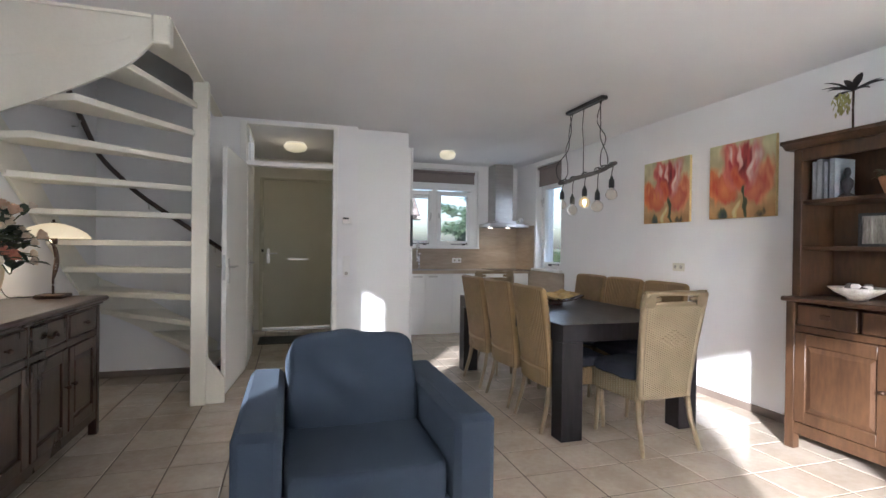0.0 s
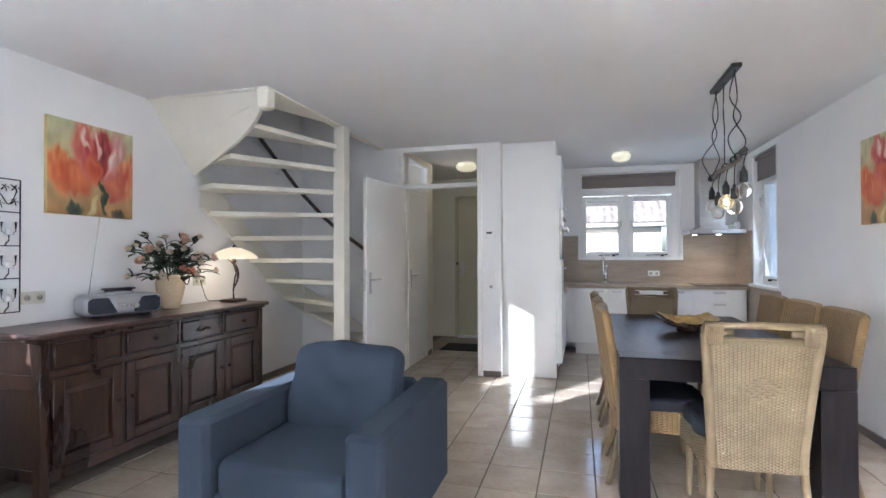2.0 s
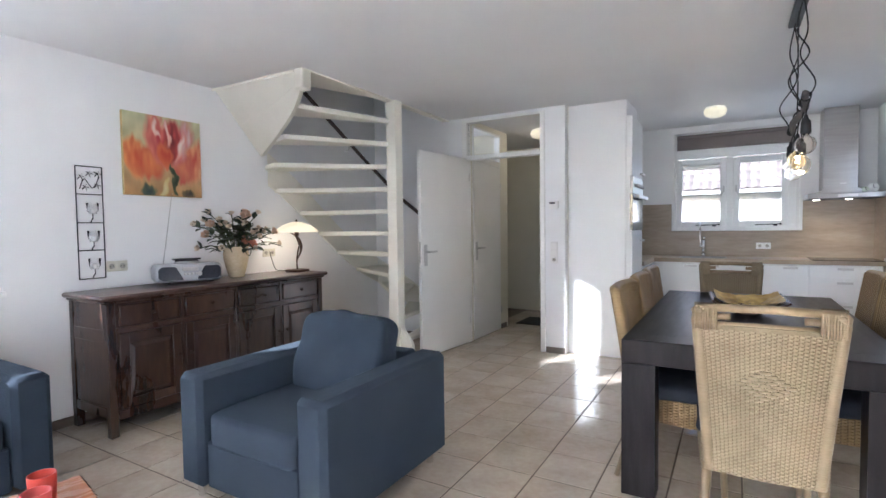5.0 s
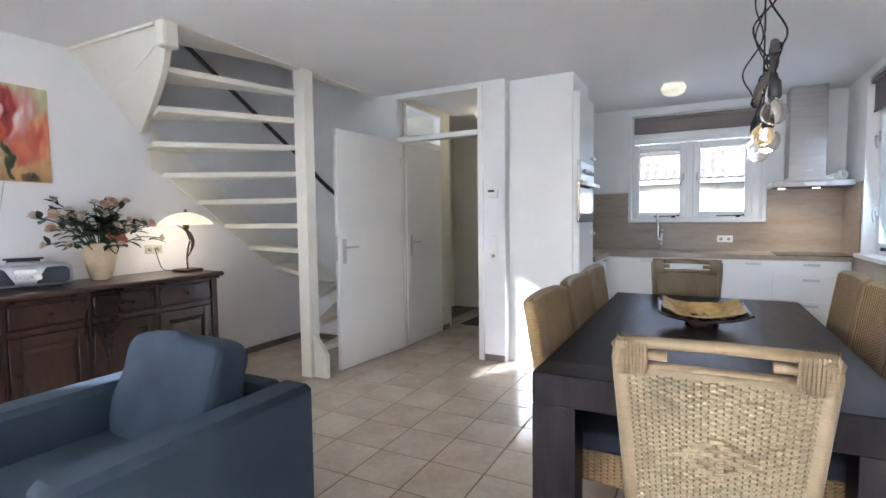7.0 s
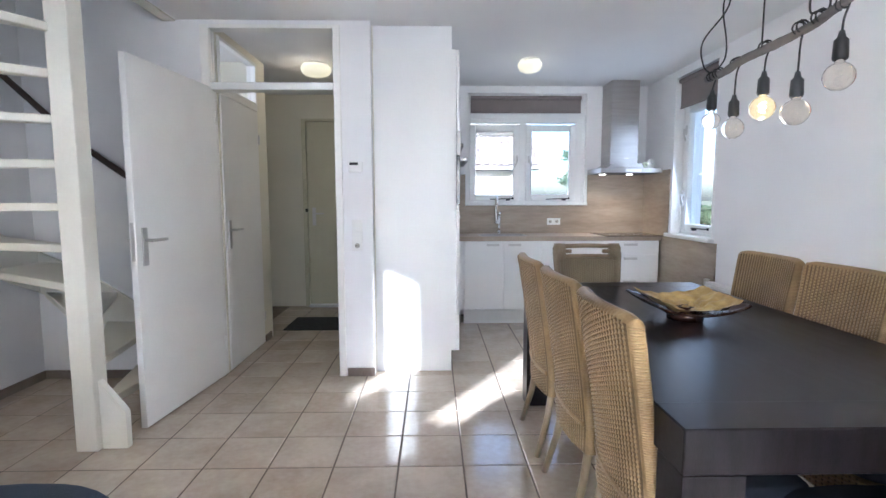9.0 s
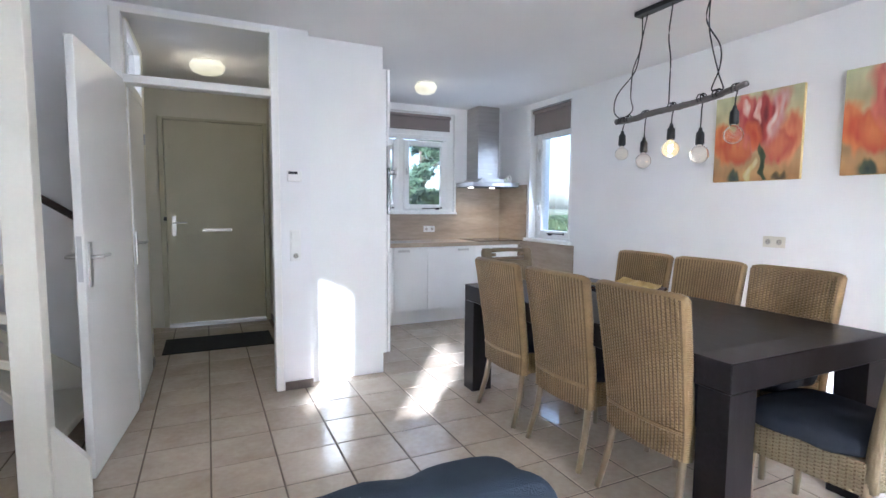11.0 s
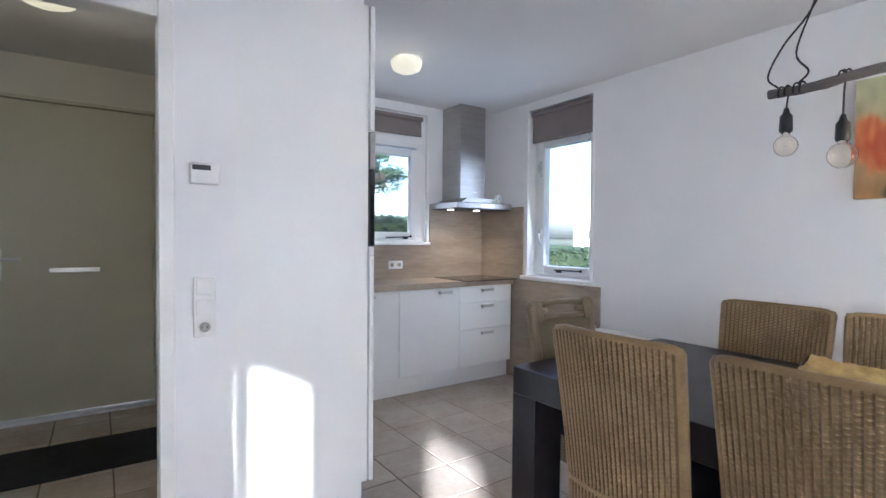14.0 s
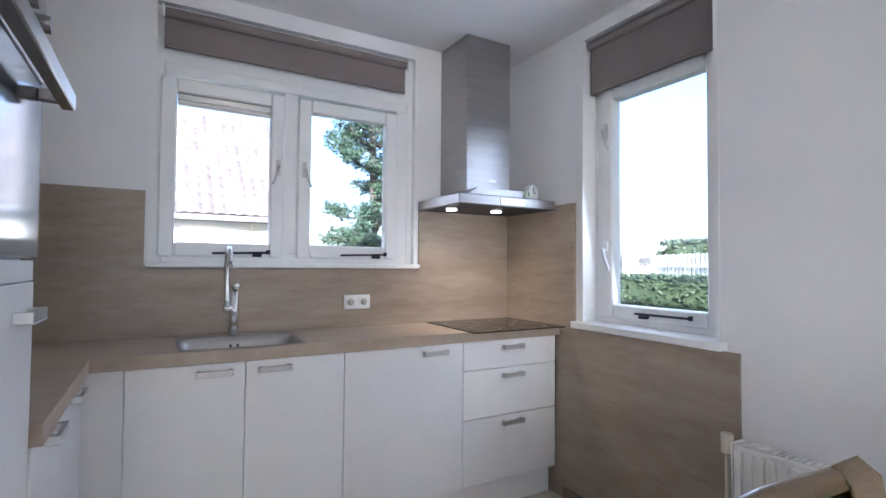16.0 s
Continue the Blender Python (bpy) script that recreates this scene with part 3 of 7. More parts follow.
# fill lamp added behind the transom glass, without a fixture
bulb_light("lamp_light_closet", (-0.8, 5.5, 2.3), 0.5, 0.05, (1.0, 0.95, 0.9))

# front door
fd = tagged(new("door_3"), "sage grey front door, closed, with letter flap", "", "", "structure")
fy = 7.40
leaf = part("leaf", boxes((-0.405, 0.562, fy, fy + 0.05, 0.035, 2.19), bevel=0.003), SAGE, fd)
part("door_frame", boxes((-0.458, -0.41, fy - 0.02, fy + 0.07, 0, 2.22), (0.567, 0.612, fy - 0.02, fy + 0.07, 0, 2.22), (-0.41, 0.567, fy - 0.02, fy + 0.07, 2.193, 2.22), bevel=0.003), SAGE, fd)
part("rebate", boxes((-0.455, -0.375, fy + 0.071, fy + 0.10, 0, 2.22), (0.535, 0.575, fy + 0.071, fy + 0.10, 0, 2.22), (-0.375, 0.535, fy + 0.071, fy + 0.10, 2.15, 2.22)), SAGE, fd)
part("threshold", boxes((-0.41, 0.567, fy - 0.06, fy + 0.10, 0.0, 0.03), bevel=0.006), NICKEL, fd)
part("letter_flap", boxes((-0.065, 0.225, fy - 0.010, fy - 0.0005, 1.02, 1.055), bevel=0.003), NICKEL, leaf, "silver letter flap")
hb = B()
lever(hb, (-0.335, fy - 0.001, 1.12), (0, -1, 0), (1, 0, 0))
part("door_handle", hb, NICKEL, leaf, "nickel lever handle on long plate")
part("latch", boxes((-0.43, -0.40, fy - 0.028, fy - 0.021, 1.14, 1.18)), BLACK, fd)
for z in (0.30, 1.15, 1.95):
    part("hinge", cyl(B(), (0.565, fy - 0.012, z - 0.05), (0.565, fy - 0.012, z + 0.05), 0.008, seg=8), NICKEL, fd)
for z in (0.42, 1.93):
    part("stud", boxes((-0.36, -0.335, fy - 0.008, fy - 0.0005, z - 0.03, z + 0.03), bevel=0.003), SAGE, leaf)

# ---------- stairs: thirteen risers winding half a turn round the post ----------
st = tagged(new("stairs"), "cream painted open winder stairs round a square post", "", "", "structure")
NX, NY, RISE = -0.697, 3.972, 2.75 / 13
part("post", boxes((NX - 0.055, NX + 0.055, NY - 0.055, NY + 0.055, 0, 2.50), bevel=0.004), CREAM, st)
LIM = (X0 + 0.012, NX + 0.06, 2.575, YH - 0.006)   # the third: the slanting line of the outer string


def edge_point(a):
    """Where the ray from the post at angle a meets the walls of the stairwell."""
    dx, dy = math.cos(radians(a)), math.sin(radians(a))
    best = 9.0
    if dx < -1e-6:
        best = min(best, (LIM[0] - NX) / dx)
    if dy > 1e-6:
        best = min(best, (LIM[3] - NY) / dy)
    if dy < -1e-6:
        k = 0.4257 * dx + dy
        if k < -1e-6:
            best = min(best, (LIM[2] - 0.4257 * NX - NY) / k)
    return (NX + dx * best, NY + dy * best)


CORNERS = [(math.degrees(math.atan2(LIM[3] - NY, LIM[0] - NX)) % 360, (LIM[0], LIM[3])), (math.degrees(math.atan2(LIM[2] - 0.4257 * LIM[0] - NY, LIM[0] - NX)) % 360, (LIM[0], LIM[2] - 0.4257 * LIM[0]))]
STEP = 180 / 12
for k in range(1, 13):
    a0, a1 = 88 + (k - 1) * STEP - 3, 88 + k * STEP + 1
    p = [edge_point(a0)] + [c for a, c in CORNERS if a0 < a < a1] + [edge_point(a1)]
    n0 = (NX + 0.06 * math.cos(radians(a0)), NY + 0.06 * math.sin(radians(a0)))
    n1 = (NX + 0.06 * math.cos(radians(a1)), NY + 0.06 * math.sin(radians(a1)))
    bm = prism(B(), p + [n1, n0], "z", k * RISE - 0.042, k * RISE)
    bmesh.ops.bevel(bm, geom=bm.edges[:], offset=0.005, segments=1, affect="EDGES")
    part("step", bm, CREAM, st)
# string board on the walls
bm = B()
zs = lambda a: (a - 88) / STEP * RISE
prev = None
for i in range(60):
    a = 90 + i * (212 - 90) / 59
    x, y = edge_point(a)
    z = zs(a) + RISE * 0.6
    nx, ny = (x + 0.022 if x <= LIM[0] + 1e-4 else x), (y - 0.022 if y >= LIM[3] - 1e-4 else y)
    ring = [bm.verts.new(q) for q in ((x, y, max(0, z - 0.16)), (nx, ny, max(0, z - 0.16)), (nx, ny, z + 0.14), (x, y, z + 0.14))]
    if prev:
        for j in range(4):
            bm.faces.new((prev[j], prev[(j + 1) % 4], ring[(j + 1) % 4], ring[j]))
    prev = ring
bmesh.ops.recalc_face_normals(bm, faces=bm.faces[:])
part("wall_string", bm, CREAM, st)
# curved outer string that closes the top of the flight
low = curve([(X0 + 0.001, 3.27, 1.985), (-1.405, 3.132, 2.075), (-1.12, 3.01, 2.17), (-0.90, 2.915, 2.265), (-0.75, 2.85, 2.40)], 6)


def ruled(rows):
    """A closed board swept through four-cornered sections."""
    bm = B()
    rings = [[bm.verts.new(q) for q in r] for r in rows]
    for a, b in zip(rings, rings[1:]):
        for j in range(len(a)):
            k = (j + 1) % len(a)
            bm.faces.new((a[j], a[k], b[k], b[j]))
    bm.faces.new(rings[0])
    bm.faces.new(rings[-1][::-1])
    bmesh.ops.recalc_face_normals(bm, faces=bm.faces[:])
    return bm


def up_along(p, s):
    """A point a share s of the way from the string's lower edge to the ceiling line."""
    q = Vector((p.x, 2.805, 2.499))
    return p.lerp(q, s)


part("outer_string", ruled([[p, p + Vector((0, 0.045, 0.01)), up_along(p, 1) + Vector((0, 0.045, 0)), up_along(p, 1)] for p in low]), CREAM, st)
part("string_trim", ruled([[up_along(p, 0.48) - Vector((0, 0.006, 0)), up_along(p, 0.48), up_along(p, 0.50), up_along(p, 0.50) - Vector((0, 0.006, 0))] for p in low[:-5]]), CREAM, st)
part("end_post", boxes((-0.762, -0.672, SY0 - 0.055, SY0 + 0.045, 2.35, 2.53), bevel=0.012), CREAM, st)
part("fascia", boxes((SX - 0.018, SX, SY0 + 0.046, YH - 0.001, 2.49, 2.75), (SX - 0.05, SX + 0.03, SY0 - 0.05, YH - 0.001, 2.488, 2.4985)), CREAM, st)
part("ceiling_bead", boxes((X0, -0.765, SY0 - 0.06, SY0 - 0.046, 2.480, 2.498)), CREAM, st)
# low string beside the first step
part("foot_string", prism(B(), [(NX + 0.056, 0), (NX + 0.185, 0), (NX + 0.185, 0.19), (NX + 0.17, 0.215), (NX + 0.056, 0.36)], "y", NY - 0.02, NY + 0.02), CREAM, st)

rail = thing("handrail", pose(0, 0, 0), "dark brown round wooden handrail on the stairwell wall", "handrail")
rp = [(-1.66, 3.15, 3.06), (-1.665, 4.09, 2.49), (-1.665, 4.71, 2.11), (-1.64, 4.88, 1.99), (-1.52, 4.93, 1.85), (-1.29, 4.93, 1.64), (-0.62, 4.93, 1.17)]
RAILW = surf("dark_brown_rail_wood", (0.030, 0.017, 0.012), (0.06, 0.035, 0.025), 0.35, 8, 0.05)
part("bar", tube(B(), curve(rp, 5), 0.021, 10), RAILW, rail)
for p, w in (((-1.665, 3.6, 2.79), (-1.73, 3.6, 2.72)), ((-1.665, 4.46, 2.265), (-1.73, 4.46, 2.19)), ((-1.29, 4.93, 1.64), (-1.29, 5.0, 1.57)), ((-0.72, 4.93, 1.235), (-0.72, 5.0, 1.17))):
    bm = tube(B(), [w, (w[0] * 0.35 + p[0] * 0.65, w[1] * 0.35 + p[1] * 0.65, w[2]), p], 0.007, 6)
    part("bracket", bm, NICKEL, rail, "small steel rail bracket")

# ---------- kitchen ----------


def pull(bm, at, out, along, half=0.055):
    """A bow pull: two feet and a flat bar."""
    a, o, l = Vector(at), Vector(out), Vector(along)
    for s in (-1, 1):
        r = bmesh.ops.create_cube(bm, size=1)
        for v in r["verts"]:
            c = v.co.copy()
            v.co = a + l * (s * half + c.x * 0.016) + o * (0.013 + c.y * 0.026) + Vector((0, 0, c.z * 0.022))
    r = bmesh.ops.create_cube(bm, size=1)
    for v in r["verts"]:
        c = v.co.copy()
        v.co = a + l * (c.x * (2 * half + 0.016)) + o * (0.026 + c.y * 0.008) + Vector((0, 0, c.z * 0.022))
    bmesh.ops.bevel(bm, geom=bm.edges[:], offset=0.0015, segments=1, affect="EDGES")


KF, KTOP = 6.480, 0.862


def base_unit(x0, x1, fronts, label):
    """A base cabinet along the window wall; fronts: (z0, z1, pull place across, kind)."""
    th = thing("base_cabinet", pose((x0 + x1) / 2, KF, 0), label, "kitchen cabinet", "kitchen base cabinets")
    w = (x1 - x0) / 2
    part("body", boxes((-w, w, 0.021, 0.460, 0.15, KTOP)), KDOOR, th)
    part("plinth", boxes((-w, w, 0.055, 0.075, 0.0, 0.15)), KDOOR, th)
    for z0, z1, px, kind in fronts:
        f = part(kind, boxes((-w + 0.0015, w - 0.0015, 0.0, 0.02, z0, z1), bevel=0.0015), KDOOR, th)
        hb = B()
        pull(hb, (px, 0, z1 - 0.035), (0, -1, 0), (1, 0, 0))
        part("handle", hb, NICKEL, f, "satin nickel bow pull")
    return th


base_unit(1.39, 1.79, [(0.155, 0.858, 0.09, "door")], "white satin kitchen cabinet with one door beneath the sink")
base_unit(1.79, 2.19, [(0.155, 0.858, -0.09, "door")], "white satin kitchen cabinet with one door beneath the sink")
base_unit(2.19, 2.79, [(0.155, 0.858, 0.14, "door")], "white satin kitchen cabinet with one wide door")
base_unit(2.79, 3.385, [(0.155, 0.475, 0.0, "drawer"), (0.479, 0.715, 0.0, "drawer"), (0.719, 0.858, 0.0, "drawer")], "white satin kitchen cabinet with three drawers beneath the hob")
# left leg of the kitchen, fronts towards the room
th = thing("base_cabinet", pose(1.27, 6.05, 0), "white satin corner cabinet with drawers between tower and sink", "kitchen cabinet", "kitchen base cabinets")
part("body", boxes((-0.60, -0.021, -0.34, 0.89, 0.15, KTOP), (-0.021, 0.119, 0.450, 0.470, 0.15, KTOP)), KDOOR, th)
part("plinth", boxes((-0.075, -0.055, -0.34, 0.485, 0, 0.15)), KDOOR, th)
for y0, y1 in ((-0.338, 0.048), (0.052, 0.427)):
    f = part("door", boxes((-0.02, 0.0, y0, y1, 0.155, 0.858), bevel=0.0015), KDOOR, th)
    hb = B()
    pull(hb, (0, (y0 + y1) / 2, 0.83), (1, 0, 0), (0, 1, 0))
    part("handle", hb, NICKEL, f, "satin nickel bow pull")
# worktop with a hole for the sink
wt = thing("worktop", pose(0, 0, 0.8625), "oak look laminate worktop with steel sink cut in", "worktop")
SKX, SKY = (1.56, 2.03), (6.50, 6.80)
for slab in ((0.67, SKX[0], 6.462, 6.938), (SKX[1], X1 - 0.012, 6.462, 6.938), (SKX[0], SKX[1], 6.462, SKY[0]), (SKX[0], SKX[1], SKY[1], 6.938), (0.67, 1.29, 5.70, 6.462)):
    part("top", boxes((*slab, 0, 0.0475)), WTOP, wt, "", False)
sk = thing("sink", pose(1.795, 6.65, 0.910), "brushed steel undermount kitchen sink, empty", "sink")
sw, sd = 0.235, 0.15
bm = B()
for rr in ((sw + 0.014, sd + 0.014, 0.002), (sw, sd, 0.0015), (sw - 0.004, sd - 0.004, -0.03), (sw - 0.012, sd - 0.012, -0.15)):
    pts = []
    for i in range(40):
        a = 2 * math.pi * i / 40
        ca, sa = math.cos(a), math.sin(a)
        pts.append(bm.verts.new((rr[0] * math.copysign(abs(ca) ** 0.35, ca), rr[1] * math.copysign(abs(sa) ** 0.35, sa), rr[2])))
    if rr[2] < 0.002:
        for i in range(40):
            bm.faces.new((last_ring[i], last_ring[(i + 1) % 40], pts[(i + 1) % 40], pts[i]))
    last_ring = pts
bm.faces.new(last_ring)
part("basin", bm, STEEL, sk)
part("drain", cyl(B(), (0, 0.06, -0.149), (0, 0.06, -0.143), 0.04, seg=20), CHROME, sk)
part("overflow", boxes((-0.03, -0.02, sd - 0.012, sd - 0.003, -0.07, -0.03), (0.0, 0.01, sd - 0.012, sd - 0.003, -0.07, -0.03)), BLACK, sk)
tp = thing("tap", pose(1.79, 6.86, 0.910), "chrome kitchen tap with swan neck", "tap")
part("body", tube(cyl(B(), (0, 0, 0), (0, 0, 0.03), 0.024, seg=16), [(0, 0, 0.02), (0, 0, 0.20)], 0.019, 12), CHROME, tp)
part("spout", tube(B(), curve([(-0.03, -0.01, 0.13), (-0.035, -0.01, 0.30), (-0.035, -0.03, 0.375), (-0.035, -0.085, 0.395), (-0.035, -0.125, 0.36), (-0.035, -0.13, 0.315)], 6), 0.012, 10), CHROME, tp)
part("joint", tube(B(), [(-0.045, -0.008, 0.125), (0.0, 0, 0.125)], 0.017, 10), CHROME, tp)
part("lever", tube(B(), [(0, 0, 0.198), (0, 0, 0.215), (0.012, -0.03, 0.228)], 0.014, 10), CHROME, tp)
hob = thing("hob", pose(3.10, 6.66, 0.910), "black glass induction hob set in the worktop", "hob")
part("glass_plate", boxes((-0.29, 0.29, -0.255, 0.255, 0, 0.006), bevel=0.002), HOBGLASS, hob)
for x, y, r in ((-0.14, 0.11, 0.09), (0.14, 0.11, 0.075), (-0.14, -0.12, 0.075), (0.14, -0.12, 0.09)):
    bm = B()
    lathe(bm, [(r, 0.0061), (r + 0.003, 0.0066), (r + 0.006, 0.0061)], 32, (x, y, 0))
    part("zone_ring", bm, surf("hob_print", (0.10, 0.10, 0.10), (0.14, 0.14, 0.14), 0.3, 5, 0) if "hob_print" not in bpy.data.materials else bpy.data.materials["hob_print"], hob)
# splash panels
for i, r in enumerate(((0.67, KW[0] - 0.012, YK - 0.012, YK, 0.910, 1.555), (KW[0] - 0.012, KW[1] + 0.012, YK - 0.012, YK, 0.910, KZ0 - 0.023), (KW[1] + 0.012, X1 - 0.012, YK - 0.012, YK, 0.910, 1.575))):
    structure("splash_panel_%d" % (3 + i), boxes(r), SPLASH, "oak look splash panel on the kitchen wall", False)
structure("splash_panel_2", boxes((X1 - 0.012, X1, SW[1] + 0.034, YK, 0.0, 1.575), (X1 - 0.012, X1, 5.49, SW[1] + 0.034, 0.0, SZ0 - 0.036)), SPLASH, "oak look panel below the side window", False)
# extractor hood
hd = thing("cooker_hood", pose(3.08, 6.95, 0), "brushed steel chimney cooker hood with lit spots", "cooker hood")
part("chimney", boxes((-0.165, 0.125, -0.29, -0.002, 1.64, 2.499), bevel=0.003), STEEL, hd)
bm = B()
box(bm, -0.31, 0.315, -0.455, -0.002, 1.548, 1.60, 0.004)
part("canopy", bm, STEEL, hd)
bm = prism(B(), [(-0.24, 1.598), (0.21, 1.598), (0.125, 1.645), (-0.165, 1.645)], "y", -0.40, -0.003)
part("shoulder", bm, STEEL, hd)
part("control_strip", boxes((-0.06, 0.10, -0.459, -0.4545, 1.557, 1.588)), NICKEL, hd, "control panel with small buttons")
part("filter", boxes((-0.29, 0.29, -0.43, -0.04, 1.5450, 1.5485)), BLACK, hd)
for x, y in ((-0.21, -0.21), (0.06, -0.25)):
    part("spot", cyl(B(), (x, y, 1.538), (x, y, 1.5435), 0.03, seg=20), SPOTG, hd, "lit halogen spot")
part("logo_plate", boxes((-0.02, 0.03, -0.2925, -0.29, 1.70, 1.712)), NICKEL, hd)


def kitchen_timer(at, r, ang, lab, face=SWITCHW):
    th = thing("kitchen_clock", pose(*at, 0, 0, ang), lab, "clock")
    part("case", tube(B(), [(0, 0.02, r), (0, -0.015, r)], r, 28), face, th)
    bm = B()
    box(bm, -0.002, 0.002, -0.0175, -0.0155, r, r * 1.7)
    box(bm, 0, r * 0.5, -0.0175, -0.0155, r - 0.002, r + 0.002)
    part("pointer", bm, BLACK, th)
    part("rim", tube(B(), [(r * 0.97 * math.cos(i * 0.2618), -0.015, r + r * 0.97 * math.sin(i * 0.2618)) for i in range(25)], 0.003, 6), face, th)


kitchen_timer((3.24, 6.56, 1.60), 0.028, 20, "small pale green kitchen timer on the hood", surf("pale_green_plastic", (0.62, 0.68, 0.52), (0.7, 0.74, 0.6), 0.4, 5, 0))
kitchen_timer((3.31, 6.60, 1.60), 0.047, 15, "round white kitchen clock standing on the hood")

# oven tower: side panel to the living room, fronts to the kitchen
tw = thing("oven_tower", pose(0.95, 5.40, 0), "tall white cabinet with built-in oven and fridge", "kitchen cabinet")
part("side_panel", boxes((-0.298, 0.258, -0.305, -0.287, 0.0, 2.345)), KDOOR, tw)
part("body", boxes((-0.29, 0.294, -0.286, 0.295, 0.15, 2.345)), KDOOR, tw)
part("plinth", boxes((-0.29, 0.22, -0.286, 0.295, 0.0, 0.149)), KDOOR, tw)
part("top_filler", boxes((-0.298, 0.262, -0.300, 0.295, 2.346, 2.499)), WALL, tw)
for z0, z1, hz in ((0.155, 1.20, 1.14), (1.775, 2.34, 1.82)):
    f = part("door", boxes((0.296, 0.318, -0.303, 0.293, z0, z1), bevel=0.002), KDOOR, tw)
    hb = B()
    pull(hb, (0.318, 0.19, hz), (1, 0, 0), (0, 1, 0))
    part("handle", hb, NICKEL, f, "satin nickel bow pull")
part("filler_rail", boxes((0.296, 0.316, -0.303, 0.293, 1.203, 1.243)), KDOOR, tw)
ov = part("oven", boxes((0.296, 0.323, -0.300, 0.290, 1.247, 1.600), bevel=0.003), OVENGLASS, tw, "dark glass oven door")
part("oven_handle", boxes((0.322, 0.375, -0.27, -0.25, 1.560, 1.585), (0.322, 0.375, 0.24, 0.26, 1.560, 1.585), (0.355, 0.380, -0.29, 0.28, 1.555, 1.590), bevel=0.003), STEEL, ov, "steel bar handle")
cp = part("control_panel", boxes((0.296, 0.325, -0.300, 0.290, 1.603, 1.770), bevel=0.003), STEEL, tw, "steel oven control panel")
for y in (-0.16, -0.05, 0.06, 0.17):
    part("knob", cyl(B(), (0.324, y, 1.685), (0.353, y, 1.685), 0.019, 0.016, 16), STEEL, cp)

# radiator under the dining end of the side window
rd = thing("radiator", pose(X1 - 0.01, 4.97, 0.12), "white panel radiator on the dining wall", "radiator")
for i in range(26):
    y = -0.49 + i * 0.0385
    part("rib", box(B(), -0.085, -0.0765, y, y + 0.026, 0.02, 0.46, 0.003), PAINT, rd)
bm = B()
box(bm, -0.077, -0.012, -0.50, 0.50, 0.0, 0.48, 0.004)
part("panel", bm, PAINT, rd)
bm = B()
for i in range(48):
    box(bm, -0.070, -0.018, -0.48 + i * 0.02, -0.468 + i * 0.02, 0.481, 0.486)
part("top_grille", bm, PAINT, rd)
part("end_cap", boxes((-0.088, -0.008, -0.505, -0.50, 0.0, 0.485)), PAINT, rd)
part("end_cap", boxes((-0.088, -0.008, 0.50, 0.505, 0.0, 0.485)), PAINT, rd)
part("valve", tube(cyl(B(), (-0.05, 0.54, 0.43), (-0.05, 0.54, 0.50), 0.022, seg=14), [(-0.05, 0.50, 0.42), (-0.05, 0.54, 0.42), (-0.05, 0.54, -0.12)], 0.009, 8), SOCKET, rd, "ivory thermostat valve with pipe")


def socket(at, out_axis, sign, n, mat_, label, vertical=False, switches=0):
    """Socket or switch plates in a row; each module 70 mm."""
    th = thing("wall_socket", pose(*at, 0, 0, 0) @ pose(0, 0, 0, 0, 0, {("x", 1): 90, ("x", -1): -90, ("y", -1): 0}[(out_axis, sign)]), label, "socket")
    k = n + switches
    w, h = (0.037, 0.0365 * k) if vertical else (0.0365 * k, 0.037)
    part("plate", boxes((-w, w, -0.009, -0.001, -h, h), bevel=0.003), mat_, th)
    for i in range(k):
        o = (k - 1) * 0.0365 - i * 0.073
        cx, cz = (0, o) if vertical else (-o, 0)
        if i < switches:
            part("rocker", boxes((cx - 0.028, cx + 0.028, -0.015, -0.008, cz - 0.028, cz + 0.028), bevel=0.002), mat_, th)
        else:
            bm = B()
            box(bm, cx - 0.029, cx + 0.029, -0.011, -0.008, cz - 0.029, cz + 0.029, 0.002)
            tube(bm, [(cx + 0.021 * math.cos(j * 0.3927), -0.012, cz + 0.021 * math.sin(j * 0.3927)) for j in range(17)], 0.0025, 6)
            s = part("insert", bm, mat_, th)
            # a flat disc; the recess's shade is put into its colour
            part("recess", tube(B(), [(cx, -0.0112, cz), (cx, -0.0125, cz)], 0.018, 18), surf("socket_shade", (0.40, 0.38, 0.33), (0.46, 0.44, 0.38), 0.5, 5, 0) if "socket_shade" not in bpy.data.materials else bpy.data.materials["socket_shade"], s)
            for dx in (-0.008, 0.008):
                part("pin_hole", tube(B(), [(cx + dx, -0.0126, cz), (cx + dx, -0.0131, cz)], 0.0028, 8), BLACK, s)
    return th


socket((2.405, YK - 0.012, 1.04), "y", -1, 2, SWITCHW, "white double wall socket above the worktop")
socket((X1, 3.475, 1.088), "x", -1, 2, SOCKET, "ivory double wall socket on the dining wall")
socket((X0, 1.97, 1.05), "x", 1, 2, SOCKET, "ivory double wall socket above the sideboard")
socket((X0, 3.33, 1.08), "x", 1, 2, SOCKET, "ivory double wall socket beside the table lamp")
socket((0.535, YH, 1.03), "y", -1, 1, SWITCHW, "white switch plate with two rockers and socket", True, 2)
tm = thing("thermostat", pose(0.535, YH, 1.51), "white room thermostat with dark display on the wall", "thermostat")
part("case", boxes((-0.048, 0.048, -0.028, -0.001, -0.038, 0.038), bevel=0.004), SWITCHW, tm)
part("display", boxes((-0.042, 0.018, -0.0295, -0.0275, 0.012, 0.030)), BLACK, tm)
part("dial", cyl(B(), (-0.012, -0.027, -0.012), (-0.012, -0.033, -0.012), 0.018, seg=20), SWITCHW, tm)



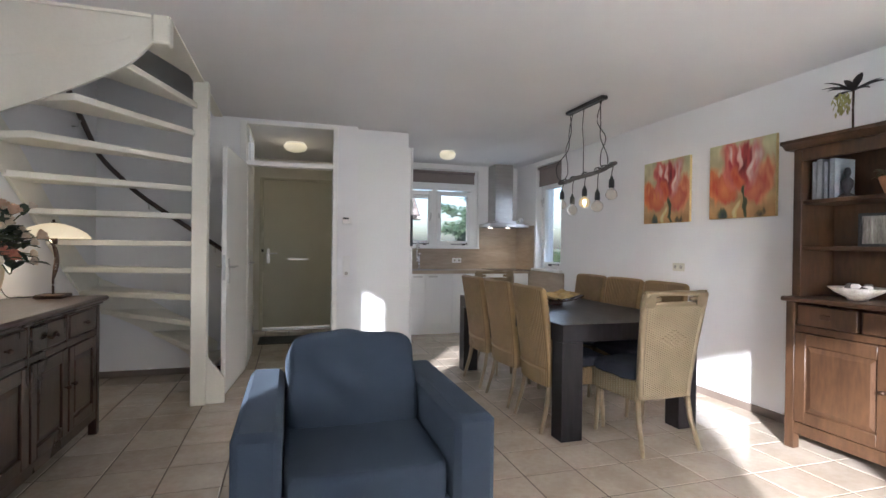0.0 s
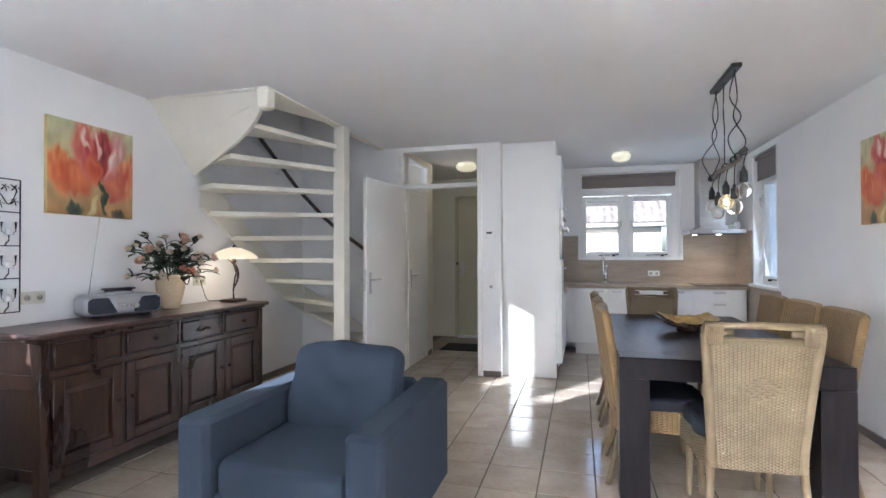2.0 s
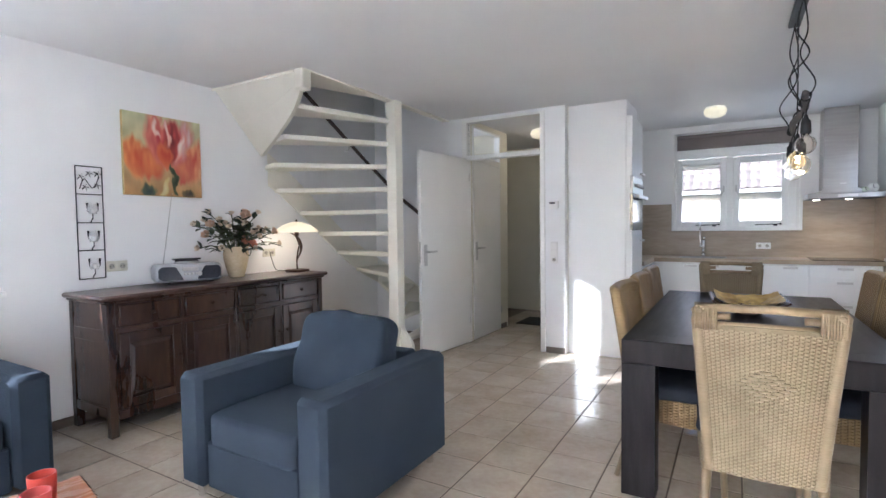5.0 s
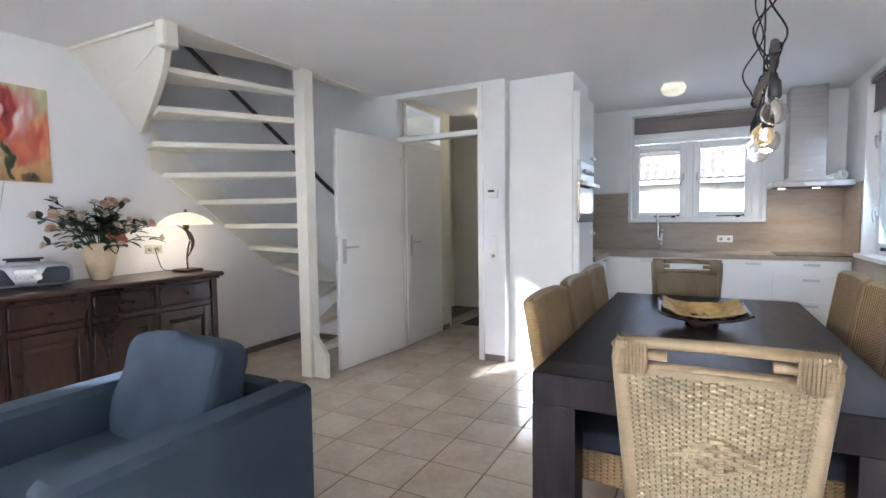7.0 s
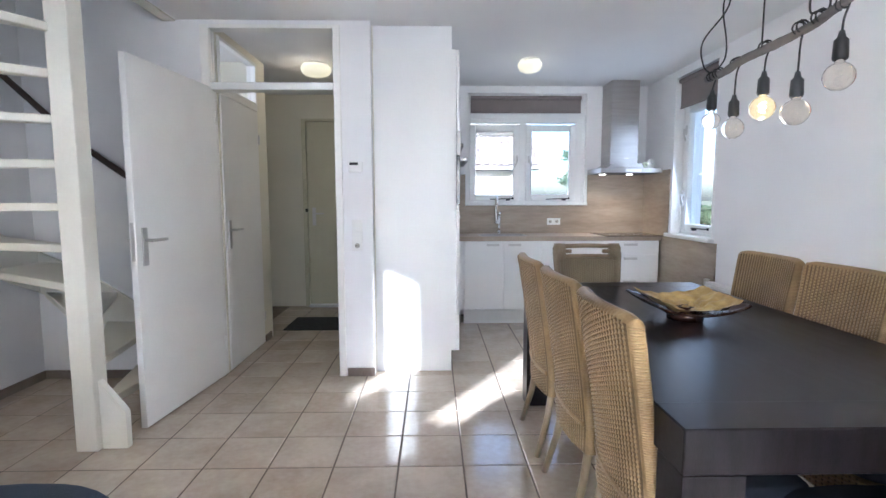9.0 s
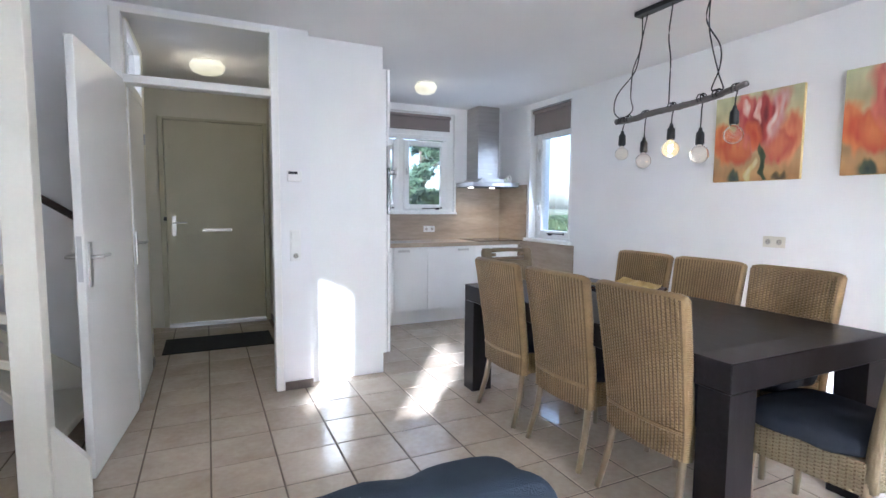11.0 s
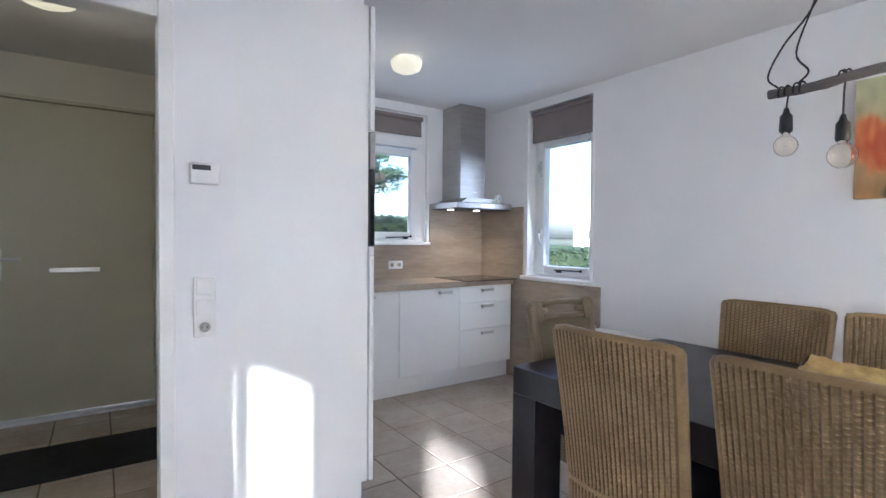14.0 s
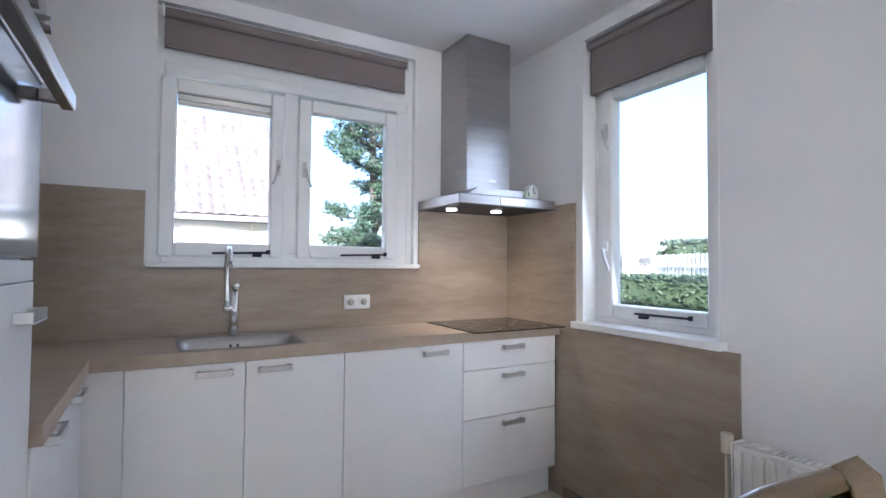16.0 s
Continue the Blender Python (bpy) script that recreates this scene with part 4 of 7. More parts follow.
def ceiling_lamp(x, y, r, label):
    th = thing("ceiling_lamp", pose(x, y, H), label, "ceiling lamp")
    part("base", lathe(B(), [(0.0, -0.001), (r * 0.85, -0.001), (r * 0.88, -0.02), (0, -0.021)], 28), SWITCHW, th)
    bm = lathe(B(), [(r * 0.90, -0.018), (r, -0.030), (r * 0.99, -0.055), (r * 0.86, -0.085), (r * 0.5, -0.105), (0, -0.11)], 32)
    s = part("shade", bm, LAMPG, th, "glowing opal glass shade")
    s.visible_shadow = False
    return th


ceiling_lamp(0.02, 6.12, 0.135, "round opal glass ceiling lamp, lit, in the hall")
ceiling_lamp(1.93, 5.95, 0.105, "round opal glass ceiling lamp, lit, in the kitchen")

# hall: mat and coat hooks
mt = thing("door_mat", pose(0.06, 6.55, 0.0005), "dark grey rectangular door mat on the hall tiles", "door mat")
part("mat_body", boxes((-0.47, 0.47, -0.27, 0.27, 0.0, 0.008), bevel=0.003), MATT, mt)
for y, z in ((6.42, 1.75),):
    th = thing("coat_hook", pose(0.63, y, z) @ Matrix.Diagonal((0.7, 1, 1, 1)), "dark metal double coat hook on the hall wall", "coat hook")
    part("plate", boxes((-0.012, -0.001, -0.018, 0.018, -0.07, 0.07), bevel=0.003), BRONZE, th)
    part("upper_hook", tube(B(), curve([(-0.008, 0, 0.02), (-0.06, 0, 0.015), (-0.095, 0, 0.06), (-0.10, 0, 0.11)], 4), 0.009, 8), BRONZE, th)
    part("lower_hook", tube(B(), curve([(-0.008, 0, -0.05), (-0.05, 0, -0.085), (-0.09, 0, -0.085), (-0.11, 0, -0.05)], 4), 0.009, 8), BRONZE, th)

# ---------- dining table and chairs ----------
tb = thing("dining_table", pose(2.185, 3.55, 0), "dark wenge dining table with thick square legs", "dining table")
TW, TL = 0.535, 1.015
part("tabletop", boxes((-TW, TW, -TL, TL, 0.640, 0.755), bevel=0.004), TABLEW, tb)
for s in (-1, 1):
    part("seam", boxes((-TW + 0.002, TW - 0.002, *sorted((s * (TL - 0.15), s * (TL - 0.153))), 0.7552, 0.7556)), BLACK, tb)
for sx in (-1, 1):
    for sy in (-1, 1):
        x0, x1 = sorted((sx * (TW - 0.001), sx * (TW - 0.151)))
        y0, y1 = sorted((sy * (TL - 0.001), sy * (TL - 0.131)))
        part("leg", boxes((x0, x1, y0, y1, 0.0, 0.6399)), TABLEW, tb)


def wicker(z0, z1, half, lean, hollow, thick, rows, cols, deep, alternate):
    """A woven chair back: strands that pass over and under upright stakes, wrapped round its edges."""
    per, ne = cols * 4, 8
    loop = [(-1 + 2 * i / per, 0.0, 4 * i / 4) for i in range(per)]
    loop += [(1.0, (i + 0.5) / ne, per + i * 0.5) for i in range(ne)]
    loop += [(1 - 2 * i / per, 1.0, per + 4 + i) for i in range(per)]
    loop += [(-1.0, 1 - (i + 0.5) / ne, 2 * per + 4 + i * 0.5) for i in range(ne)]
    m = len(loop)
    heights = [(i / (rows * 3), 1.0, i) for i in range(rows * 3 + 1)]
    heights = [(0.0, 0.0, 0)] + heights + [(1.0, 0.85, 0), (1.0, 0.5, 0), (1.0, 0.0, 0)]
    rise = [0.0] * (len(heights) - 3) + [0.007, 0.014, 0.016]
    v = []
    for (share, fat, i), up in zip(heights, rise):
        row, fr = i // 3, (i % 3) / 3
        strand = max(0.0, math.sin(math.pi * (fr + 0.16))) ** 0.6
        for u, w, k in loop:
            top = z1 - 0.009 * abs(u) ** 14
            z = z0 + (top - z0) * share
            c, f = int(k // 4), (k % 4) / 4
            over = 1.0 if (c + row) % 2 == 0 or 0.0 < w < 1.0 else 1.0 - alternate
            h = deep * math.sin(math.pi * f) ** 0.8 * over * strand * (1.0 if fat == 1.0 else 0.0)
            y = lean(z) - hollow * (1 - u * u)
            if w == 0.0:
                off = (0.0, -thick / 2 * fat - h)
            elif w == 1.0:
                off = (0.0, thick / 2 * fat + h)
            else:
                a = math.pi * w
                off = (math.copysign(math.sin(a) * (thick * 0.32 + h), u), -math.cos(a) * (thick / 2 * fat + h))
            v.append((u * half(z) + off[0], y + thick / 2 + off[1], z + up))
    f_ = [(r * m + i, r * m + (i + 1) % m, (r + 1) * m + (i + 1) % m, (r + 1) * m + i) for r in range(len(heights) - 1) for i in range(m)]
    me = bpy.data.meshes.new("weave")
    me.from_pydata(v, [], f_)
    bm = B()
    bm.from_mesh(me)
    bpy.data.meshes.remove(me)
    # low faces between the strands are coloured darker, the gaps' shade painted in
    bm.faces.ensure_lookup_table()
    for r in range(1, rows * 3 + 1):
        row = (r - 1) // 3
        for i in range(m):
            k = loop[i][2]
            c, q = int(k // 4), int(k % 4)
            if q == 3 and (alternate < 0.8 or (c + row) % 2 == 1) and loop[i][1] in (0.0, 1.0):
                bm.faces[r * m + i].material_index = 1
    return bm


def woven_seat(z0, z1, deep):
    """A seat box: strands woven round upright stakes on its four sides, and a flat top."""
    corners = [(-0.205, -0.20), (0.205, -0.20), (0.235, 0.235), (-0.235, 0.235)]
    loop = []
    for i in range(4):
        a, b = Vector((*corners[i], 0)), Vector((*corners[(i + 1) % 4], 0))
        n = Vector(((b - a).y, -(b - a).x, 0)).normalized()
        loop += [(a.lerp(b, j / 72), n, j) for j in range(72)]
    m, rows = len(loop), 17
    v = []
    for r in range(rows * 2 + 1):
        z = z0 + (z1 - z0) * r / (rows * 2)
        for p, n, j in loop:
            over = 1.0 if (j // 4 + r // 2) % 2 == 0 else 0.45
            h = deep * math.sin(math.pi * (j % 4) / 4) * over * (1.0 if r % 2 else 0.35)
            v.append((p.x + n.x * h, p.y + n.y * h, z))
    f = [(r * m + i, r * m + (i + 1) % m, (r + 1) * m + (i + 1) % m, (r + 1) * m + i) for r in range(rows * 2) for i in range(m)]
    f += [tuple(range(m - 1, -1, -1)), tuple(rows * 2 * m + i for i in range(m))]
    me = bpy.data.meshes.new("weave")
    me.from_pydata(v, [], f)
    bm = B()
    bm.from_mesh(me)
    bpy.data.meshes.remove(me)
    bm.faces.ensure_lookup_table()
    # sunk faces of the weave take the painted gap shade
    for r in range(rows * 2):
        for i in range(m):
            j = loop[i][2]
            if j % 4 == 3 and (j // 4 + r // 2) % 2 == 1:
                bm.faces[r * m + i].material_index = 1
    return bm


def rattan_chair(m, label):
    """A high-backed woven chair that faces +y; its base is the floor under the seat."""
    th = thing("dining_chair", m, label, "chair", "rattan chairs round the dining table")
    lean = lambda z: -0.225 - 0.09 * max(0.0, (z - 0.40) / 0.60) ** 1.2
    half = lambda z: 0.182 + 0.050 * (z - 0.33) / 0.67

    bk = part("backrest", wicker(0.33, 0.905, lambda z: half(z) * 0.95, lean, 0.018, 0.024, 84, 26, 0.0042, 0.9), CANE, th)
    bk.data.materials.append(GAPSHADE)
    # raised lozenge woven into the back
    bm = B()
    for i in range(-4, 5):
        for j in range(-5, 6):
            if abs(i) * 1.3 + abs(j) <= 5.3 and (i + j) % 2 == 0:
                z = 0.705 + i * 0.012
                x = j * 0.0195
                box(bm, x - 0.0175, x + 0.0175, lean(z) - 0.0260, lean(z) - 0.0165, z - 0.0065, z + 0.0065, 0.0028)
    part("woven_lozenge", bm, CANE, bk, "raised woven lozenge", True, "stuff")
    for s in (-1, 1):
        edge = [(s * (half(z) - 0.006), lean(z) + 0.014, z) for z in [0.33 + 0.61 * i / 10 for i in range(11)]] + [(s * (half(1) - 0.009), lean(0.97) + 0.013, 0.966), (s * (half(1) - 0.026), lean(1) + 0.012, 0.984)]
        part("side_edge", tube(B(), edge, 0.023, 10), BIND, bk)
        # wrapped corner
        bm = B()
        z0 = 0.905
        for i in range(9):
            x = s * (half(1.0) - 0.004 - i * 0.0085)
            tube(bm, [(x, lean(0.90) - 0.004, 0.898), (x, lean(0.98) - 0.006, 0.985), (x, lean(1.0) + 0.010, 0.999), (x, lean(0.98) + 0.028, 0.985), (x, lean(0.90) + 0.030, 0.898)], 0.0049, 6)
        part("corner_binding", bm, BIND, bk, "wrapped cane corner", True, "stuff")
    inner = half(1.0) - 0.075
    part("top_rail", tube(B(), [(-half(1) + 0.01, lean(1) + 0.012, 0.982), (0, lean(1) + 0.006, 0.988), (half(1) - 0.01, lean(1) + 0.012, 0.982)], 0.0155, 12), CANEL, bk)
    part("lower_rail", tube(B(), [(-half(0.92), lean(0.92) + 0.014, 0.918), (0, lean(0.92) + 0.008, 0.920), (half(0.92), lean(0.92) + 0.014, 0.918)], 0.0135, 12), CANEL, bk)
    for s in (-1, 1):
        part("grip_block", tube(B(), [(s * (inner + 0.02), lean(0.95) + 0.012, 0.951), (s * (inner - 0.045), lean(0.95) + 0.010, 0.951)], 0.0135, 12), CANEL, bk)
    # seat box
    part("seat", woven_seat(0.315, 0.435, 0.006), CANE, th).data.materials.append(GAPSHADE)
    part("cushion", pillow(B(), 0, 0.02, 0.468, 0.46, 0.46, 0.090, 4.0, 0.12, 14, wrinkle=0.020), CUSHF, th, "charcoal seat cushion")
    for s in (-1, 1):
        part("leg", tube(B(), [(s * 0.185, 0.195, 0.33), (s * 0.195, 0.215, 0.0)], 0.019, 10, 0.015), CANEL, th)
        part("leg", tube(B(), [(s * 0.185, -0.195, 0.36), (s * 0.197, -0.225, 0.18), (s * 0.215, -0.285, 0.0)], 0.019, 10, 0.015), CANEL, th)
    return th


ch = rattan_chair(pose(2.21, 2.485, 0, 0, 0, 1), "honey woven rattan chair with grip rail at the table head")
copy_thing(ch, pose(2.088, 4.405, 0, 0, 0, 180) @ Matrix.Diagonal((0.93, 1, 0.99, 1)))["label"] = "honey woven rattan chair with grip rail facing the kitchen end"


def plain_chair(m, label):
    """The side chairs: a woven back with a rolled top edge and no grip."""
    th = thing("dining_chair", m, label, "chair", "rattan chairs round the dining table")
    lean = lambda z: -0.225 - 0.085 * max(0.0, (z - 0.40) / 0.60) ** 1.2
    half = lambda z: 0.205 + 0.022 * (z - 0.33) / 0.67
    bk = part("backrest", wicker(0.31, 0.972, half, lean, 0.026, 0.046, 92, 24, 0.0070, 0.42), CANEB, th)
    bk.data.materials.append(GAPSHADEB)
    bm = B()
    for q in (-1, 1):
        path = [(u * half(0.42), lean(0.42) - 0.026 * (1 - u * u) - 0.005, 0.425 + 0.004 * q) for u in [-1 + 2 * i / 24 for i in range(25)]]
        tube(bm, path, 0.0055, 6)
    part("border", bm, CANEB, bk, "braided cane border")
    part("seat", woven_seat(0.315, 0.435, 0.006), CANEB, th).data.materials.append(GAPSHADE)
    part("cushion", pillow(B(), 0, 0.02, 0.468, 0.46, 0.46, 0.090, 4.0, 0.12, 14, wrinkle=0.020), CUSHF, th, "charcoal seat cushion")
    for s in (-1, 1):
        part("leg", tube(B(), [(s * 0.185, 0.195, 0.33), (s * 0.195, 0.215, 0.0)], 0.019, 10, 0.015), CANEL, th)
        part("leg", tube(B(), [(s * 0.185, -0.195, 0.36), (s * 0.197, -0.225, 0.18), (s * 0.21, -0.275, 0.0)], 0.019, 10, 0.015), CANEL, th)
    return th


pc = plain_chair(pose(1.865, 4.030, 0, 0, 0, -90), "brown woven rattan dining chair with charcoal cushion pushed under the table")
copy_thing(pc, pose(1.875, 3.475, 0, 0, 0, -89))
copy_thing(pc, pose(1.875, 2.915, 0, 0, 0, -91))
copy_thing(pc, pose(2.60, 4.075, 0, 0, 0, 90))
copy_thing(pc, pose(2.60, 3.55, 0, 0, 0, 91))
copy_thing(pc, pose(2.60, 3.04, 0, 0, 0, 89))

# bowl on the table: square dish with drooping corners
GOLDLEAF = surf("gilded_dish_inside", (0.30, 0.20, 0.06), (0.60, 0.45, 0.18), 0.4, 14, 0.5, 40, metal=0.3)
DARKBOWL = surf("dark_brown_lacquer", (0.025, 0.012, 0.010), (0.06, 0.03, 0.02), 0.2, 8, 0.05)
bw = thing("dish", pose(2.185, 3.59, 0.756, 0, 0, 5), "square dark dish with gilded inside on a round foot", "dish")
part("foot", lathe(B(), [(0, 0), (0.075, 0.0), (0.075, 0.03), (0.055, 0.045), (0.055, 0.055), (0, 0.056)], 28), DARKBOWL, bw)


def dish_bm(dz, s, crumple=0.0):
    bm = B()
    n = 30
    g = [[None] * (n + 1) for _ in range(n + 1)]
    for i in range(n + 1):
        for j in range(n + 1):
            u, v = -1 + 2 * i / n, -1 + 2 * j / n
            r = max(abs(u), abs(v))
            z = 0.040 + 0.030 * r ** 2.2 + 0.028 * abs(u) ** 3 + 0.012 * max(0.0, v) ** 2 - 0.020 * max(0.0, -v) ** 2 * (1 - 0.6 * abs(u)) + crumple * noise.noise((u * 5, v * 5, 1.7)) * (1.2 - r)
            g[i][j] = bm.verts.new((u * s, v * s * 0.78, z + dz))
    for i in range(n):
        for j in range(n):
            bm.faces.new((g[i][j], g[i + 1][j], g[i + 1][j + 1], g[i][j + 1]))
    return bm


ob = part("shell", dish_bm(0, 0.195), DARKBOWL, bw)
md = ob.modifiers.new("thick", "SOLIDIFY")
md.thickness = 0.010
part("gilding", dish_bm(0.013, 0.174, 0.034), GOLDLEAF, bw, "gilded crumpled lining")

# ---------- pendant lamp over the table ----------
pl = thing("pendant_lamp", pose(2.41, 3.495, 0), "branch pendant lamp with five bulbs on black cables", "pendant lamp")
part("ceiling_plate", boxes((-0.030, 0.030, -0.28, 0.28, 2.470, 2.4995), bevel=0.004), BLACK, pl)
bp = [(0.01, 0.435, 1.868), (0.005, 0.30, 1.862), (-0.012, 0.12, 1.872), (0.0, -0.05, 1.880), (0.012, -0.22, 1.893), (0.0, -0.34, 1.907), (-0.01, -0.45, 1.922)]
bm = tube(B(), curve(bp, 6), 0.019, 10, 0.015)
for v in bm.verts:
    v.co += v.co.normalized() * 0.004 * noise.noise(v.co * 30)
part("branch", bm, BRANCH, pl, "grey weathered wooden branch")
WIRE = surf("black_cable", (0.012, 0.012, 0.012), (0.02, 0.02, 0.02), 0.5, 9, 0)
BULBS = [(0.37, 1.655, 0.040, CLEAR), (0.19, 1.595, 0.045, CLEAR), (-0.005, 1.648, 0.047, AMBERG), (-0.195, 1.60, 0.047, CLEAR), (-0.385, 1.682, 0.045, CLEAR)]
for i, (y, zb, rb, gm) in enumerate(BULBS):
    zt = 1.866 + (0.39 - y) * 0.065
    part("cable", tube(B(), curve([(0.0, y, zt + 0.022), (0.018, y, zt), (0.004, y, zt - 0.05), (0, y, zb + 0.14)], 4), 0.0035, 6), WIRE, pl)
    fit_ = part("lamp_holder", lathe(B(), [(0, 0.155), (0.008, 0.155), (0.012, 0.135), (0.021, 0.125), (0.023, 0.07), (0.020, 0.062), (0, 0.061)], 16, (0, y, zb - 0.01)), BLACK, pl, "black bulb holder")
    prof = [(0.013, 0.062)] + [(rb * math.sin(a), rb * math.cos(a)) for a in [0.32 + (math.pi - 0.32) * k / 12 for k in range(13)]]
    b_ = part("bulb", lathe(B(), prof, 20, (0, y, zb)), gm, pl, "glowing filament bulb" if gm is AMBERG else "clear globe bulb")
    b_.visible_shadow = False
    md = b_.modifiers.new("wall", "SOLIDIFY")
    md.thickness = 0.0012
    part("filament", tube(B(), [(0.010 * math.cos(a * 1.1), y + 0.010 * math.sin(a * 1.1), zb - 0.016 + 0.0034 * a) for a in range(12)], 0.0040 if gm is AMBERG else 0.0008, 5), BULBON if gm is AMBERG else NICKEL, b_)
for y0, y1, sway in ((0.24, 0.33, 0.05), (0.20, 0.40, -0.06), (0.02, 0.02, 0.0), (-0.22, -0.28, 0.05), (-0.24, -0.30, -0.07)):
    zt = 1.884 + (0.39 - y1) * 0.065
    pts = [(0, y0, 2.47), (sway * 0.4, y0 + 0.02, 2.30), (-sway * 0.3, (y0 + y1) / 2, 2.16), (sway, y1 + sway * 0.6, 2.02), (sway * 0.3, y1 - sway * 0.5, 1.93), (0.0, y1, zt)]
    part("hanging_cable", tube(B(), curve(pts, 6), 0.0038, 6), WIRE, pl)
bm = B()
for c in (0.38, 0.33, 0.19, 0.0, -0.19, -0.28, -0.385):
    zt = 1.866 + (0.39 - c) * 0.065
    tube(bm, [(0.0195 * math.cos(a * 0.6), c + 0.0020 * a - 0.02, zt + 0.0195 * math.sin(a * 0.6)) for a in range(20)], 0.0035, 5)
part("cable_winding", bm, WIRE, pl, "cables wound round the branch", True, "stuff")

# ---------- paintings: tulips on canvas ----------


def tulip_canvas(name_label, m, seed, size=0.60, shift=0.0):
    th = thing("painting", m, name_label, "painting", "tulip paintings")
    h = size / 2
    part("canvas", boxes((-h, h, 0.004, 0.030, -h, h), bevel=0.004), surf("canvas_edge_%d" % seed, (0.50, 0.40, 0.16), (0.62, 0.46, 0.22), 0.8, 12, 0.2), th)
    n = 130
    me = bpy.data.meshes.new("picture")
    vv = [(-h + 0.002 + (2 * h - 0.004) * i / n, 0.0025, -h + 0.002 + (2 * h - 0.004) * j / n) for j in range(n + 1) for i in range(n + 1)]
    ff = [(j * (n + 1) + i, j * (n + 1) + i + 1, (j + 1) * (n + 1) + i + 1, (j + 1) * (n + 1) + i) for j in range(n) for i in range(n)]
    me.from_pydata(vv, [], ff)
    uu, ww = np.meshgrid(np.linspace(0, 1, n + 1), np.linspace(0, 1, n + 1))
    col = np.zeros((n + 1, n + 1, 3))
    base_hi, base_lo = np.array((0.52, 0.53, 0.31)), np.array((0.42, 0.22, 0.08))
    col[:] = base_lo + (base_hi - base_lo) * ww[..., None]
    wob = np.array([[noise.noise((u * 6 + seed, v * 6, 0.0)) for u in np.linspace(0, 1, n + 1)] for v in np.linspace(0, 1, n + 1)])
    wob2 = np.array([[noise.noise((u * 22 + seed, v * 7, 3.0)) for u in np.linspace(0, 1, n + 1)] for v in np.linspace(0, 1, n + 1)])
    col *= (1 + 0.35 * wob)[..., None]

    def petal(cx, cy, a, b, tilt, c_in, c_out, sharp=3.2):
        ca, sa = math.cos(tilt), math.sin(tilt)
        dx, dy = uu + shift - cx + 0.06 * wob + 0.02 * wob2, ww - cy + 0.05 * wob2
        px, py = dx * ca + dy * sa, -dx * sa + dy * ca
        d = np.sqrt((px / a) ** 2 + (py / b) ** 2)
        k = np.clip((1.0 - d) * sharp, 0, 1)[..., None]
        g = np.clip(d + 0.5 * wob2, 0, 1)[..., None]
        col[:] = col * (1 - k) + (np.array(c_in) * (1 - g) + np.array(c_out) * g) * k
    petal(0.12, 0.45, 0.16, 0.30, 0.25, (0.52, 0.09, 0.03), (0.66, 0.26, 0.08))
    petal(0.88, 0.45, 0.15, 0.34, -0.2, (0.52, 0.09, 0.05), (0.66, 0.30, 0.14))
    petal(0.30, 0.40, 0.20, 0.24, 0.1, (0.64, 0.22, 0.07), (0.44, 0.06, 0.03))
    petal(0.74, 0.36, 0.17, 0.22, -0.15, (0.60, 0.20, 0.09), (0.42, 0.07, 0.05))
    petal(0.40, 0.70, 0.17, 0.40, 0.25, (0.40, 0.04, 0.05), (0.62, 0.20, 0.14))
    petal(0.72, 0.70, 0.14, 0.40, -0.28, (0.64, 0.50, 0.46), (0.48, 0.09, 0.09), 2.2)
    petal(0.57, 0.68, 0.15, 0.36, -0.08, (0.15, 0.012, 0.018), (0.46, 0.06, 0.05))
    petal(0.70, 0.66, 0.05, 0.28, -0.22, (0.80, 0.72, 0.66), (0.55, 0.16, 0.12), 2.6)
    petal(0.38, 0.84, 0.05, 0.15, 0.35, (0.78, 0.70, 0.62), (0.60, 0.22, 0.16), 2.6)
    petal(0.48, 0.52, 0.10, 0.20, 0.3, (0.50, 0.07, 0.03), (0.58, 0.15, 0.05), 2.6)
    petal(0.52, 0.80, 0.035, 0.20, 0.1, (0.75, 0.62, 0.55), (0.62, 0.25, 0.2), 3)
    petal(0.60, 0.20, 0.034, 0.24, 0.18, (0.02, 0.035, 0.015), (0.07, 0.09, 0.035), 6)
    petal(0.26, 0.05, 0.10, 0.11, 0.4, (0.03, 0.05, 0.05), (0.10, 0.12, 0.06))
    petal(0.80, 0.03, 0.09, 0.07, 0.0, (0.05, 0.04, 0.03), (0.2, 0.14, 0.05))
    petal(0.47, 0.10, 0.05, 0.16, -0.3, (0.62, 0.56, 0.32), (0.52, 0.42, 0.15), 3)
    col = np.clip(col * (1 + 0.10 * wob2)[..., None], 0, 1)
    at = me.color_attributes.new("paint", "FLOAT_COLOR", "POINT")
    at.data.foreach_set("color", np.concatenate([col.reshape(-1, 3), np.ones(((n + 1) ** 2, 1))], axis=1).ravel())
    if "oil_paint" not in bpy.data.materials:
        mm = surf("oil_paint", (0, 0, 0), (1, 1, 1), 0.5, 20, 0.35, 130)
        an = mm.node_tree.nodes.new("ShaderNodeAttribute")
        an.attribute_name = "paint"
        mm.node_tree.links.new(an.outputs["Color"], mm.node_tree.nodes["Principled BSDF"].inputs["Base Color"])
    me.materials.append(bpy.data.materials["oil_paint"])
    ob = new("picture", me)
    ob.parent = th
    return th


tulip_canvas("square canvas painting of red and orange tulips on the dining wall", pose(X1 - 0.031, 3.630, 1.800, 0, 0, -90), 3)
tulip_canvas("square canvas painting of pale orange tulips beside the cupboard", pose(X1 - 0.031, 2.805, 1.812, 0, 0, -90), 11, 0.61, 0.03)
